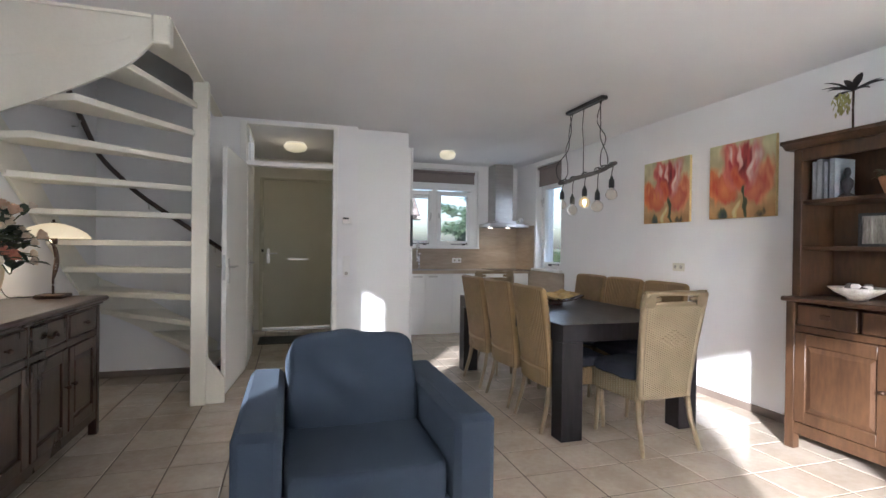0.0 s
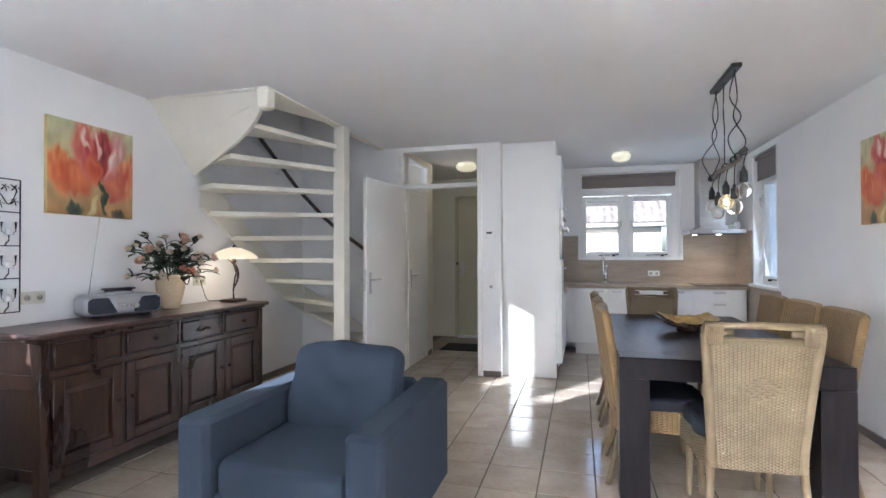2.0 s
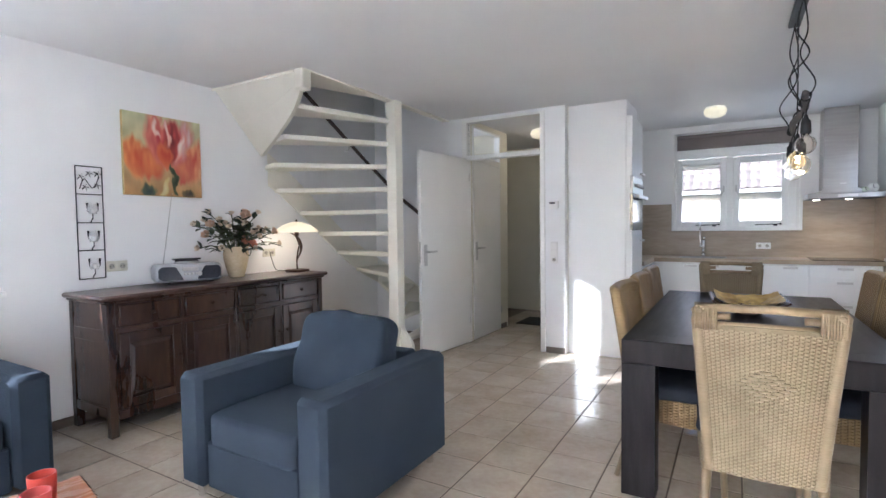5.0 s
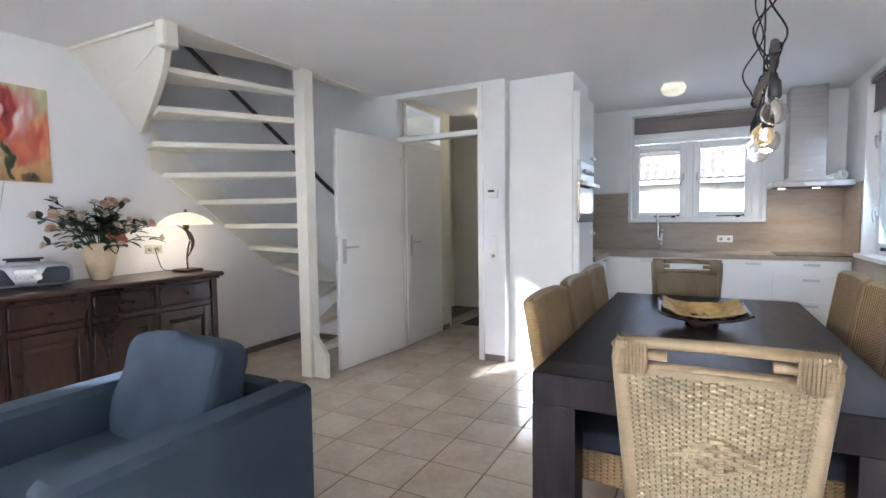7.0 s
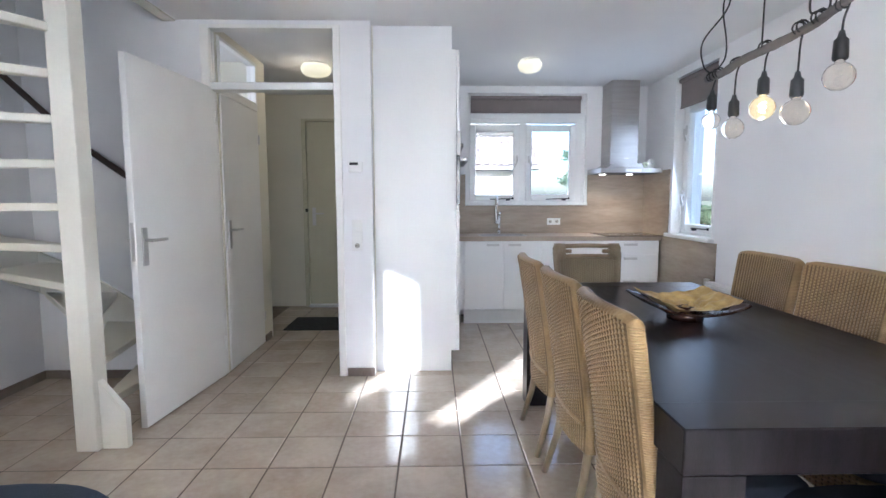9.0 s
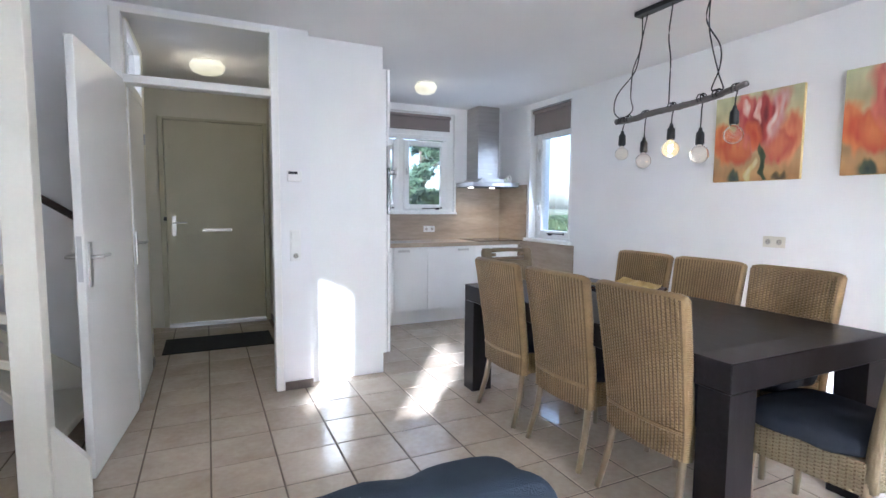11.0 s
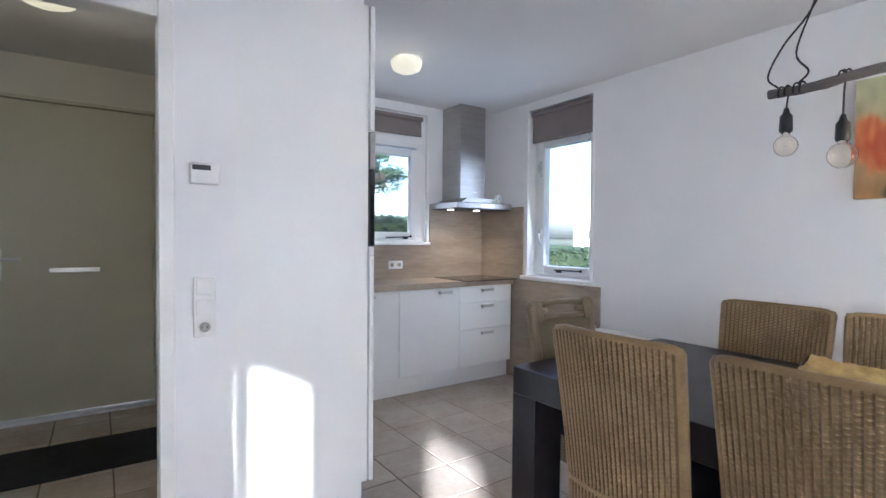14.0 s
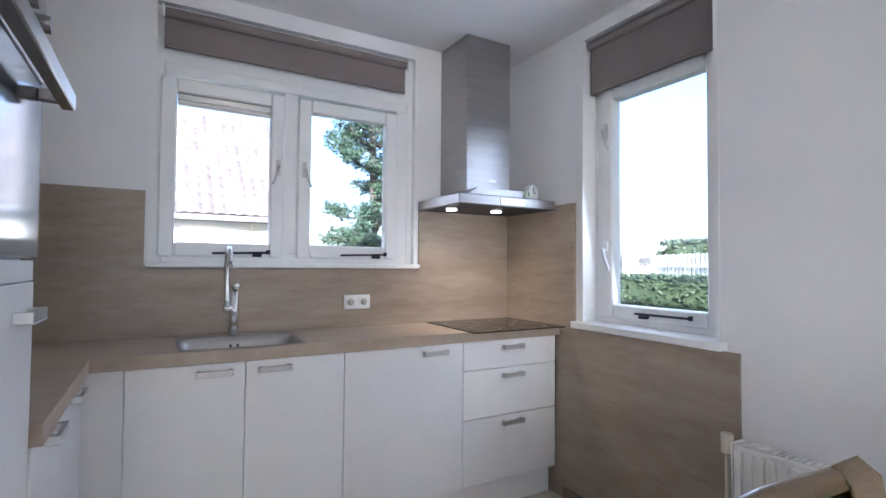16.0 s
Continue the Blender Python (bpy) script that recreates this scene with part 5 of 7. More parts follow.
tulip_canvas("square canvas painting of red tulips above the sideboard", pose(X0 + 0.031, 2.335, 1.872, 0, 0, 90), 7, 0.61, -0.02)

# ---------- armchair and sofa ----------


def feet(th, pts, h=0.07):
    for x, y in pts:
        part("foot", cyl(B(), (x, y, 0), (x, y, h), 0.018, 0.022, 14), CHROME, th, "small metal foot")


ac = thing("armchair", pose(0.265, 1.955, 0), "blue-grey upholstered armchair with loose back cushion", "armchair")
for s in (-1, 1):
    x0, x1 = sorted((s * 0.475, s * 0.310))
    part("arm", boxes((x0, x1, -0.485, 0.475, 0.07, 0.615), bevel=0.026), BLUEF, ac)
part("base", boxes((-0.308, 0.308, -0.455, 0.40, 0.07, 0.30), bevel=0.012), BLUEF, ac)
part("seat_cushion", pillow(B(), 0, -0.09, 0.355, 0.612, 0.76, 0.17, 9, 0.03, 12), BLUEF, ac)
part("back", boxes((-0.309, 0.309, 0.33, 0.474, 0.07, 0.612), bevel=0.03), BLUEF, ac)
part("back_cushion", pillow(B(), 0, 0.175, 0.598, 0.590, 0.18, 0.445, 7.0, 0.08, 18, pose(0, 0, 0, -20).to_3x3(), wrinkle=0.020), BLUEF, ac, "plump loose back cushion")
feet(ac, [(-0.40, -0.42), (0.40, -0.42), (-0.40, 0.41), (0.40, 0.41)])

sf = thing("sofa", pose(-1.215, 0.14, 0), "blue-grey upholstered two-seat sofa under the windows", "sofa")
for s in (-1, 1):
    y0, y1 = sorted((s * 1.045, s * 0.885))
    part("arm", boxes((-0.46, 0.43, y0, y1, 0.07, 0.615), bevel=0.026), BLUEF, sf)
part("base", boxes((-0.40, 0.40, -0.883, 0.883, 0.07, 0.29), bevel=0.012), BLUEF, sf)
part("back", boxes((-0.46, -0.29, -0.883, 0.883, 0.07, 0.66), bevel=0.03), BLUEF, sf)
for y in (-0.44, 0.44):
    part("seat_cushion", pillow(B(), 0.06, y, 0.345, 0.72, 0.875, 0.17, 9, 0.03, 12), BLUEF, sf)
    part("back_cushion", pillow(B(), -0.205, y, 0.655, 0.22, 0.87, 0.50, 7.0, 0.06, 16, pose(0, 0, 0, 0, -16, 0).to_3x3(), wrinkle=0.016), BLUEF, sf, "plump loose back cushion")
feet(sf, [(-0.40, -0.98), (0.37, -0.98), (-0.40, 0.98), (0.37, 0.98)])

# ---------- coffee table, candle glasses, rug ----------
ct = thing("coffee_table", pose(0.225, 0.33, 0, 0, 0, -12), "orange beech coffee table with chrome legs on the rug", "coffee table")
part("tabletop", boxes((-0.285, 0.285, -0.56, 0.56, 0.385, 0.415), bevel=0.010), ORANGEW, ct)
for sx in (-1, 1):
    for sy in (-1, 1):
        part("leg", tube(B(), [(sx * 0.25, sy * 0.52, 0.385), (sx * 0.25, sy * 0.52, 0.012)], 0.011, 10), CHROME, ct)
part("under_frame", tube(B(), [(-0.25, -0.52, 0.378), (0.25, -0.52, 0.378), (0.25, 0.52, 0.378), (-0.25, 0.52, 0.378), (-0.25, -0.52, 0.378)], 0.008, 8), CHROME, ct)
REDG = surf("red_candle_glass", (0.45, 0.025, 0.012), (0.62, 0.05, 0.025), 0.25, 10, 0.1)
PINKG = surf("rose_candle_glass", (0.48, 0.05, 0.05), (0.60, 0.09, 0.08), 0.25, 10, 0.1)
for x, y, mm, r, hh in ((0.172, 0.775, REDG, 0.040, 0.095), (0.275, 0.72, PINKG, 0.040, 0.088)):
    th = thing("candle_glass", pose(x, y, 0.4155), "red glass candle holder on the coffee table" if mm is REDG else "rose glass candle holder with silvered inside", "candle holder", "candle holders on the coffee table")
    part("glass", lathe(B(), [(0, 0), (r * 0.86, 0), (r * 0.92, 0.008), (r, hh), (r - 0.004, hh), (r * 0.84, 0.012), (0, 0.011)], 28), mm, th)
    part("candle", cyl(B(), (0, 0, 0.012), (0, 0, 0.035), r * 0.7, seg=20), SWITCHW, th)
rg = thing("rug", pose(0.42, 0.28, 0.0), "off-white shaggy rug under the coffee table", "rug")
RUGM = surf("shaggy_wool", (0.62, 0.60, 0.55), (0.76, 0.74, 0.70), 0.95, 30, 0.9, 150)
part("backing", boxes((-0.62, 0.62, -0.85, 0.85, 0.0, 0.010), bevel=0.004), RUGM, rg)
rng = random.Random(5)
vv, ff = [], []
for i in range(9000):
    x, y = rng.uniform(-0.615, 0.615), rng.uniform(-0.845, 0.845)
    a, l, t = rng.uniform(0, 6.28), rng.uniform(0.015, 0.034), rng.uniform(0.2, 0.9)
    dx, dy = math.cos(a), math.sin(a)
    k = len(vv)
    vv += [(x - dy * 0.003, y + dx * 0.003, 0.008), (x + dy * 0.003, y - dx * 0.003, 0.008), (x + dx * l * t, y + dy * l * t, 0.010 + l * (1.1 - t * 0.7))]
    ff.append((k, k + 1, k + 2))
me = bpy.data.meshes.new("tuft")
me.from_pydata(vv, [], ff)
me.materials.append(RUGM)
ob = tagged(new("tuft", me), kind="stuff")
ob.parent = rg

# ---------- sideboard and what stands on it ----------
sb = thing("sideboard", pose(-1.45, 2.58, 0), "dark walnut sideboard with four drawers and four doors", "sideboard")
SHL, SD0, SD1 = 0.925, -0.255, 0.225


def raised_panel(bm, x, y0, y1, z0, z1, t=0.010):
    """A fielded panel on a face that looks to +x."""
    m_ = 0.028
    a = [bm.verts.new((x, y, z)) for y, z in ((y0, z0), (y1, z0), (y1, z1), (y0, z1))]
    b = [bm.verts.new((x + t, y, z)) for y, z in ((y0 + m_, z0 + m_), (y1 - m_, z0 + m_), (y1 - m_, z1 - m_), (y0 + m_, z1 - m_))]
    bm.faces.new(b)
    for i in range(4):
        bm.faces.new((a[i], a[(i + 1) % 4], b[(i + 1) % 4], b[i]))


part("top", boxes((SD0, SD1 + 0.045, -SHL - 0.045, SHL + 0.045, 0.868, 0.900), bevel=0.010), SIDETOP, sb)
part("cornice", boxes((SD0, SD1 + 0.020, -SHL - 0.020, SHL + 0.020, 0.848, 0.8675), bevel=0.006), SIDEW, sb)
part("carcass", boxes((SD0, SD1 - 0.012, -SHL + 0.002, SHL - 0.002, 0.125, 0.847)), SIDEW, sb)
for s in (-1, 1):
    y = s * SHL
    for x0, x1 in ((SD0, SD0 + 0.05), (SD1 - 0.045, SD1 + 0.004)):
        part("leg", boxes((x0, x1, *sorted((y + s * 0.004, y - s * 0.046)), 0.0, 0.8475), bevel=0.004), SIDEW, sb)
    for z0, z1 in ((0.60, 0.68), (0.125, 0.19)):
        part("side_rail", boxes((SD0 + 0.051, SD1 - 0.046, *sorted((y + s * 0.003, y - s * 0.02)), z0, z1), bevel=0.003), SIDEW, sb)
part("bottom_rail", boxes((SD1 - 0.03, SD1 + 0.001, -SHL + 0.047, SHL - 0.047, 0.105, 0.165), bevel=0.003), SIDEW, sb)
part("middle_rail", boxes((SD1 - 0.03, SD1 + 0.001, -SHL + 0.047, SHL - 0.047, 0.655, 0.690), bevel=0.003), SIDEW, sb)
dw = (2 * SHL - 0.094) / 4
for i in range(4):
    y0 = -SHL + 0.047 + i * dw
    y1 = y0 + dw
    part("stile", boxes((SD1 - 0.03, SD1 + 0.002, y0 - 0.012, y0 + 0.012, 0.166, 0.847), bevel=0.003), SIDEW, sb) if i else None
    f = part("drawer", boxes((SD1 - 0.025, SD1 + 0.006, y0 + 0.022, y1 - 0.022, 0.700, 0.832), bevel=0.006), SIDEW, sb)
    bm = B()
    ym = (y0 + y1) / 2
    if i == 2:
        tube(bm, curve([(SD1 + 0.01, ym - 0.05, 0.765), (SD1 + 0.03, ym - 0.035, 0.755), (SD1 + 0.03, ym, 0.775), (SD1 + 0.03, ym + 0.035, 0.755), (SD1 + 0.01, ym + 0.05, 0.765)], 5), 0.007, 8)
    else:
        cyl(bm, (SD1 + 0.004, ym, 0.765), (SD1 + 0.022, ym, 0.765), 0.006, seg=10)
        lathe(bm, [(0.0, -0.012), (0.010, -0.008), (0.014, 0.0), (0.010, 0.008), (0, 0.012)], 12, (SD1 + 0.028, ym, 0.765))
    part("pull", bm, BRONZE, f, "dark bronze drawer pull")
    d_ = B()
    a0, a1, z0, z1 = y0 + 0.016, y1 - 0.016, 0.170, 0.650
    box(d_, SD1 - 0.025, SD1 - 0.008, a0 + 0.004, a1 - 0.004, z0 + 0.004, z1 - 0.004)
    f = part("door", d_, SIDEW, sb)
    for nm, r in (("stile", (a0, a0 + 0.06, z0, z1)), ("stile", (a1 - 0.06, a1, z0, z1)), ("rail", (a0 + 0.06, a1 - 0.06, z0, z0 + 0.06)), ("rail", (a0 + 0.06, a1 - 0.06, z1 - 0.065, z1))):
        part(nm, box(B(), SD1 - 0.0079, SD1 + 0.008, *r, 0.003), SIDEW, f)
    pb = B()
    raised_panel(pb, SD1 - 0.0078, a0 + 0.062, a1 - 0.062, z0 + 0.062, z1 - 0.067, 0.013)
    part("panel", pb, SIDEW, f, "raised walnut panel", False)
    ky_ = a1 - 0.028 if i % 2 == 0 else a0 + 0.028
    bm = cyl(B(), (SD1 + 0.007, ky_, 0.44), (SD1 + 0.020, ky_, 0.44), 0.005, seg=10)
    lathe(bm, [(0, -0.013), (0.010, -0.009), (0.014, 0), (0.010, 0.009), (0, 0.013)], 12, (SD1 + 0.027, ky_, 0.44))
    part("knob", bm, BRONZE, f, "small dark knob")
# table lamp
tl = thing("table_lamp", pose(-1.45, 3.425, 0.9005), "bronze table lamp with lit alabaster dome shade", "table lamp")
part("base", boxes((-0.075, 0.075, -0.085, 0.085, 0, 0.022), bevel=0.006), BRONZE, tl)
part("stem", tube(B(), curve([(0, 0.0, 0.02), (0, -0.004, 0.10), (0, 0.012, 0.19), (0, 0.028, 0.25), (0, 0.005, 0.31), (0, -0.005, 0.345)], 6), 0.007, 8), BRONZE, tl)
spine = curve([(0, -0.002, 0.11), (0.004, 0.035, 0.17), (0.004, 0.052, 0.235), (0.002, 0.028, 0.30), (0, -0.025, 0.345), (0, -0.075, 0.365)], 6)
rows_ = []
for i, p in enumerate(spine):
    tn = (spine[min(i + 1, len(spine) - 1)] - spine[max(i - 1, 0)]).normalized()
    nn = Vector((0, -tn.z, tn.y)) * (0.003 + 0.013 * math.sin(math.pi * i / (len(spine) - 1)) ** 1.5)
    rows_.append([p - nn - Vector((0.003, 0, 0)), p + nn - Vector((0.003, 0, 0)), p + nn * 0.8 + Vector((0.004, 0, 0)), p - nn * 0.8 + Vector((0.004, 0, 0))])
part("leaf", ruled(rows_), BRONZE, tl, "curled bronze leaf")
part("lamp_holder", lathe(B(), [(0, 0.335), (0.020, 0.335), (0.022, 0.375), (0.012, 0.385), (0, 0.386)], 16), BRONZE, tl)
s_ = part("shade", lathe(B(), [(0.200, 0.375), (0.196, 0.382), (0.17, 0.408), (0.12, 0.440), (0.06, 0.462), (0.012, 0.470), (0.012, 0.464), (0.06, 0.456), (0.12, 0.433), (0.168, 0.402), (0.197, 0.372)], 40), SHADEG, tl, "glowing alabaster glass dome")
s_.visible_shadow = True
part("finial", lathe(B(), [(0.014, 0.468), (0.016, 0.474), (0.006, 0.480), (0.009, 0.488), (0, 0.494)], 14), BRONZE, tl)
part("cord", tube(B(), curve([(-0.07, 0.0, 0.008), (-0.16, -0.03, 0.006), (-0.215, -0.07, 0.02), (-0.25, -0.085, 0.12), (-0.268, -0.09, 0.19)], 5), 0.003, 6), IRON, tl)
# vase of roses
vs = thing("flower_vase", pose(-1.545, 2.83, 0.9005) @ Matrix.Diagonal((1.2, 1.2, 1.2, 1)), "cream stoneware vase of peach roses on the sideboard", "flower vase")
CERAM = surf("cream_stoneware", (0.52, 0.40, 0.24), (0.68, 0.56, 0.38), 0.6, 9, 0.25, 60)
part("vase", lathe(B(), [(0, 0), (0.050, 0), (0.053, 0.01), (0.070, 0.07), (0.083, 0.13), (0.086, 0.165), (0.078, 0.195), (0.084, 0.205), (0.083, 0.215), (0.074, 0.213), (0.06, 0.16), (0, 0.15)], 32), CERAM, vs)
LEAFM = surf("dark_green_leaf", (0.025, 0.040, 0.022), (0.085, 0.105, 0.060), 0.45, 12, 0.1, random=0.4)
STEM = surf("green_stem", (0.05, 0.07, 0.03), (0.09, 0.11, 0.05), 0.6, 12, 0.1)
ROSES = [surf("peach_rose", (0.62, 0.38, 0.25), (0.74, 0.54, 0.40), 0.6, 30, 0.1), surf("pale_rose", (0.62, 0.50, 0.37), (0.76, 0.66, 0.52), 0.6, 30, 0.1), surf("coral_rose", (0.62, 0.20, 0.12), (0.74, 0.33, 0.22), 0.6, 30, 0.1)]
rng = random.Random(12)


def rose_bm(at, d, r):
    """A rose: layers of cupped petals round its axis."""
    bm = B()
    q = Vector(d).to_track_quat("Z", "Y")
    at = Vector(at)
    for layer, (n, rad, op, hgt) in enumerate(((4, 0.45, 0.15, 1.15), (5, 0.75, 0.45, 1.05), (6, 1.0, 0.95, 0.8))):
        for i in range(n):
            a = 2 * math.pi * (i + 0.37 * layer) / n
            g = []
            for u in (0, 0.35, 0.7, 1.0):
                row = []
                for w in (-1, 0, 1):
                    ww = 0.62 * (0.5 + u * 0.7 - 0.45 * u ** 4)
                    rr = r * rad * (0.25 + 0.75 * u ** 0.6 + op * 0.25 * max(0, u - 0.6)) * (1 - 0.06 * abs(w))
                    aa = a + w * ww
                    row.append(bm.verts.new(at + q @ Vector((rr * math.cos(aa), rr * math.sin(aa), r * hgt * (u * 1.35 - 0.5) - 0.1 * r * abs(w)))))
                g.append(row)
            for i2 in range(3):
                for j2 in range(2):
                    bm.faces.new((g[i2][j2], g[i2][j2 + 1], g[i2 + 1][j2 + 1], g[i2 + 1][j2]))
    return bm


def leaf_into(bm, at, d, l, w):
    at, d = Vector(at), Vector(d).normalized()
    side = d.cross(Vector((0, 0, 1)))
    side = side.normalized() if side.length > 0.01 else Vector((1, 0, 0))
    up = side.cross(d)
    pr = None
    for u, k in ((0, 0.12), (0.25, 0.8), (0.5, 1.0), (0.75, 0.7), (1, 0.05)):
        c = at + d * (l * u) - Vector((0, 0, 0.25 * l * u * u))
        row = [bm.verts.new(c - side * w * k + up * 0.15 * w * k), bm.verts.new(c - up * 0.1 * w), bm.verts.new(c + side * w * k + up * 0.15 * w * k)]
        if pr:
            for j in range(2):
                bm.faces.new((pr[j], pr[j + 1], row[j + 1], row[j]))
        pr = row


base = Vector((0, 0, 0.17))
heads = []
for i in range(28):
    a = rng.uniform(0, 2 * math.pi)
    e = rng.uniform(0.10, 1.35)
    l = rng.uniform(0.21, 0.35)
    if math.cos(a) * math.cos(e) < -0.35:
        a += math.pi
    heads.append((Vector((math.cos(a) * math.cos(e) * 0.75, math.sin(a) * math.cos(e) * 1.15, math.sin(e) * 1.05)) * l, rng.random()))
heads += [(Vector((0.03, -0.33, 0.20)), 0.9), (Vector((0.05, 0.34, 0.06)), 0.9), (Vector((0.07, 0.02, 0.08)), 0.0), (Vector((0.09, 0.06, 0.06)), 0.0), (Vector((0.05, -0.24, 0.28)), 0.9)]
for i, (v, r) in enumerate(heads):
    tip = base + v
    mid = base + v * 0.55 + Vector((0, 0, 0.03))
    part("stem", tube(B(), curve([base - Vector((0, 0, 0.05)), mid, tip], 4), 0.003, 5), STEM, vs)
    big = r < 0.22
    part("rose", rose_bm(tip, v.normalized() + Vector((0.3, 0, 0.2)), (0.029 if big else 0.020) * (1.25 if i >= len(heads) - 3 and r == 0 else 1)), ROSES[2] if r == 0.0 else ROSES[0 if r < 0.22 else 1], vs)
    lb = B()
    for k in range(8):
        t = rng.uniform(0.30, 0.95)
        p = base + v * t + Vector((0, 0, 0.03 * (1 - t)))
        dd = v.normalized() * 0.4 + Vector((rng.uniform(-1, 1), rng.uniform(-1, 1), rng.uniform(-0.3, 0.6)))
        leaf_into(lb, p, dd, rng.uniform(0.05, 0.085), rng.uniform(0.018, 0.028))
    part("foliage", lb, LEAFM, vs, "dark green rose leaves", True, "stuff")
part("tie", tube(B(), curve([(0.08, 0.0, 0.20), (0.098, 0.03, 0.15), (0.097, 0.05, 0.18), (0.085, 0.06, 0.205)], 5), 0.003, 5), LEAFM, vs)
# portable radio
SILV = surf("silver_plastic", (0.42, 0.43, 0.45), (0.52, 0.53, 0.55), 0.3, 6, 0.02, metal=0.35)
NAVY = surf("dark_speaker_mesh", (0.012, 0.014, 0.022), (0.03, 0.033, 0.045), 0.55, 60, 0.5)
ra = thing("radio", pose(-1.53, 2.38, 0.9005, 0, 0, 70) @ Matrix.Diagonal((1.15, 1.1, 1.15, 1)), "silver portable CD radio with dark slanted speakers", "radio")
part("body", box(B(), -0.205, 0.205, -0.092, 0.092, 0.010, 0.128, 0.034, 4), SILV, ra)
part("handle", box(box(B(), -0.085, 0.085, -0.012, 0.030, 0.151, 0.161, 0.004, 2), -0.07, 0.07, -0.006, 0.024, 0.128, 0.152, 0.004, 1), BLACK, ra, "dark flat handle")
for s in (-1, 1):
    bm = prism(B(), [(s * 0.188, 0.040), (s * 0.165, 0.024), (s * 0.040, 0.026), (s * 0.088, 0.112), (s * 0.165, 0.114), (s * 0.188, 0.098)], "y", -0.098, -0.088)
    bmesh.ops.bevel(bm, geom=bm.edges[:], offset=0.004, segments=2, affect="EDGES")
    part("speaker", bm, NAVY, ra, "dark speaker grille")
part("lid", lathe(B(), [(0, 0.143), (0.062, 0.142), (0.075, 0.136), (0.08, 0.126), (0, 0.124)], 28), SILV, ra)
part("display", boxes((-0.048, 0.048, -0.0955, -0.088, 0.082, 0.106), bevel=0.003), NICKEL, ra)
for i in range(4):
    part("button", boxes((-0.042 + i * 0.023, -0.026 + i * 0.023, -0.098, -0.090, 0.056, 0.070), bevel=0.003), NICKEL, ra)
part("dial", cyl(B(), (0.055, -0.104, 0.06), (0.055, -0.088, 0.06), 0.014, seg=18), NICKEL, ra)
part("antenna", tube(B(), [(-0.13, 0.075, 0.12), (-0.05, 0.14, 0.60)], 0.0025, 6, 0.0015), CHROME, ra)
for s in (-1, 1):
    part("foot", boxes((s * 0.13 - 0.02, s * 0.13 + 0.02, -0.05, 0.05, 0, 0.012)), BLACK, ra)
# wall candle rack
cr = thing("candle_rack", pose(X0, 1.81, 0), "black iron wall rack with three glass candle cups", "candle holder")
bm = B()
for y in (-0.082, 0.082):
    tube(bm, [(0.012, y, 0.975), (0.012, y, 1.745)], 0.0036, 6)
for z in (0.975, 1.17, 1.36, 1.555, 1.745):
    tube(bm, [(0.012, -0.082, z), (0.012, 0.082, z)], 0.0036, 6)
part("rack", bm, IRON, cr)
bm = tube(B(), curve([(0.013, -0.06, 1.59), (0.013, -0.03, 1.66), (0.013, 0.02, 1.60), (0.013, 0.06, 1.68), (0.013, 0.03, 1.715)], 6), 0.003, 6)
for y, z in ((-0.05, 1.675), (0.0, 1.70), (0.05, 1.62), (-0.025, 1.605), (0.055, 1.70)):
    for k in range(5):
        a = 2 * math.pi * k / 5
        leaf_into(bm, (0.013, y, z), (0.1, math.cos(a), math.sin(a)), 0.026, 0.010)
part("vine", bm, IRON, cr, "wrought iron vine leaves")
for z in (1.00, 1.19, 1.38):
    part("cup_arm", tube(B(), curve([(0.012, 0.0, z - 0.02), (0.03, 0.0, z), (0.045, 0.0, z + 0.01), (0.045, 0, z + 0.04)], 4), 0.0035, 6), IRON, cr)
    c = part("cup", lathe(B(), [(0, 0.04), (0.022, 0.042), (0.032, 0.06), (0.037, 0.115), (0.035, 0.115), (0.03, 0.062), (0, 0.046)], 20, (0.045, 0, z)), FROST, cr, "frosted glass candle cup")
    c.visible_shadow = False
    part("candle", cyl(B(), (0.045, 0, z + 0.048), (0.045, 0, z + 0.075), 0.018, seg=14), SWITCHW, c)

# ---------- window sill: orchid and round planter ----------
WHITEC = surf("white_ceramic", (0.78, 0.78, 0.77), (0.84, 0.84, 0.83), 0.2, 4, 0.02)
oc = thing("orchid_vase", pose(-1.80, 0.76, WZ0 + 0.002), "tall white bottle vase with pink orchid stem", "flower vase")
part("vase", lathe(B(), [(0, 0), (0.040, 0), (0.045, 0.01), (0.046, 0.18), (0.040, 0.22), (0.020, 0.27), (0.018, 0.34), (0.022, 0.35), (0.016, 0.35), (0.014, 0.28), (0, 0.27)], 24), WHITEC, oc)
part("stem", tube(B(), curve([(0, 0, 0.3), (0, -0.02, 0.38), (0.0, 0.05, 0.46), (0, 0.13, 0.52)], 5), 0.003, 5), STEM, oc)
PINK = surf("pink_orchid", (0.62, 0.36, 0.42), (0.76, 0.58, 0.60), 0.6, 25, 0.05)
for y, z in ((-0.03, 0.38), (0.02, 0.42), (0.06, 0.475), (0.10, 0.50), (0.14, 0.535), (-0.05, 0.355), (0.13, 0.48)):
    bm = B()
    for k in range(5):
        a = 2 * math.pi * k / 5 + y * 9
        leaf_into(bm, (0.012, y, z), (0.35, math.cos(a), math.sin(a)), 0.036, 0.015)
    part("flower", bm, PINK, oc, "pink orchid flower")
pt_ = thing("planter", pose(-1.83, 1.04, WZ0 + 0.002), "round grey-green pot with ivy on the sill", "flower pot")
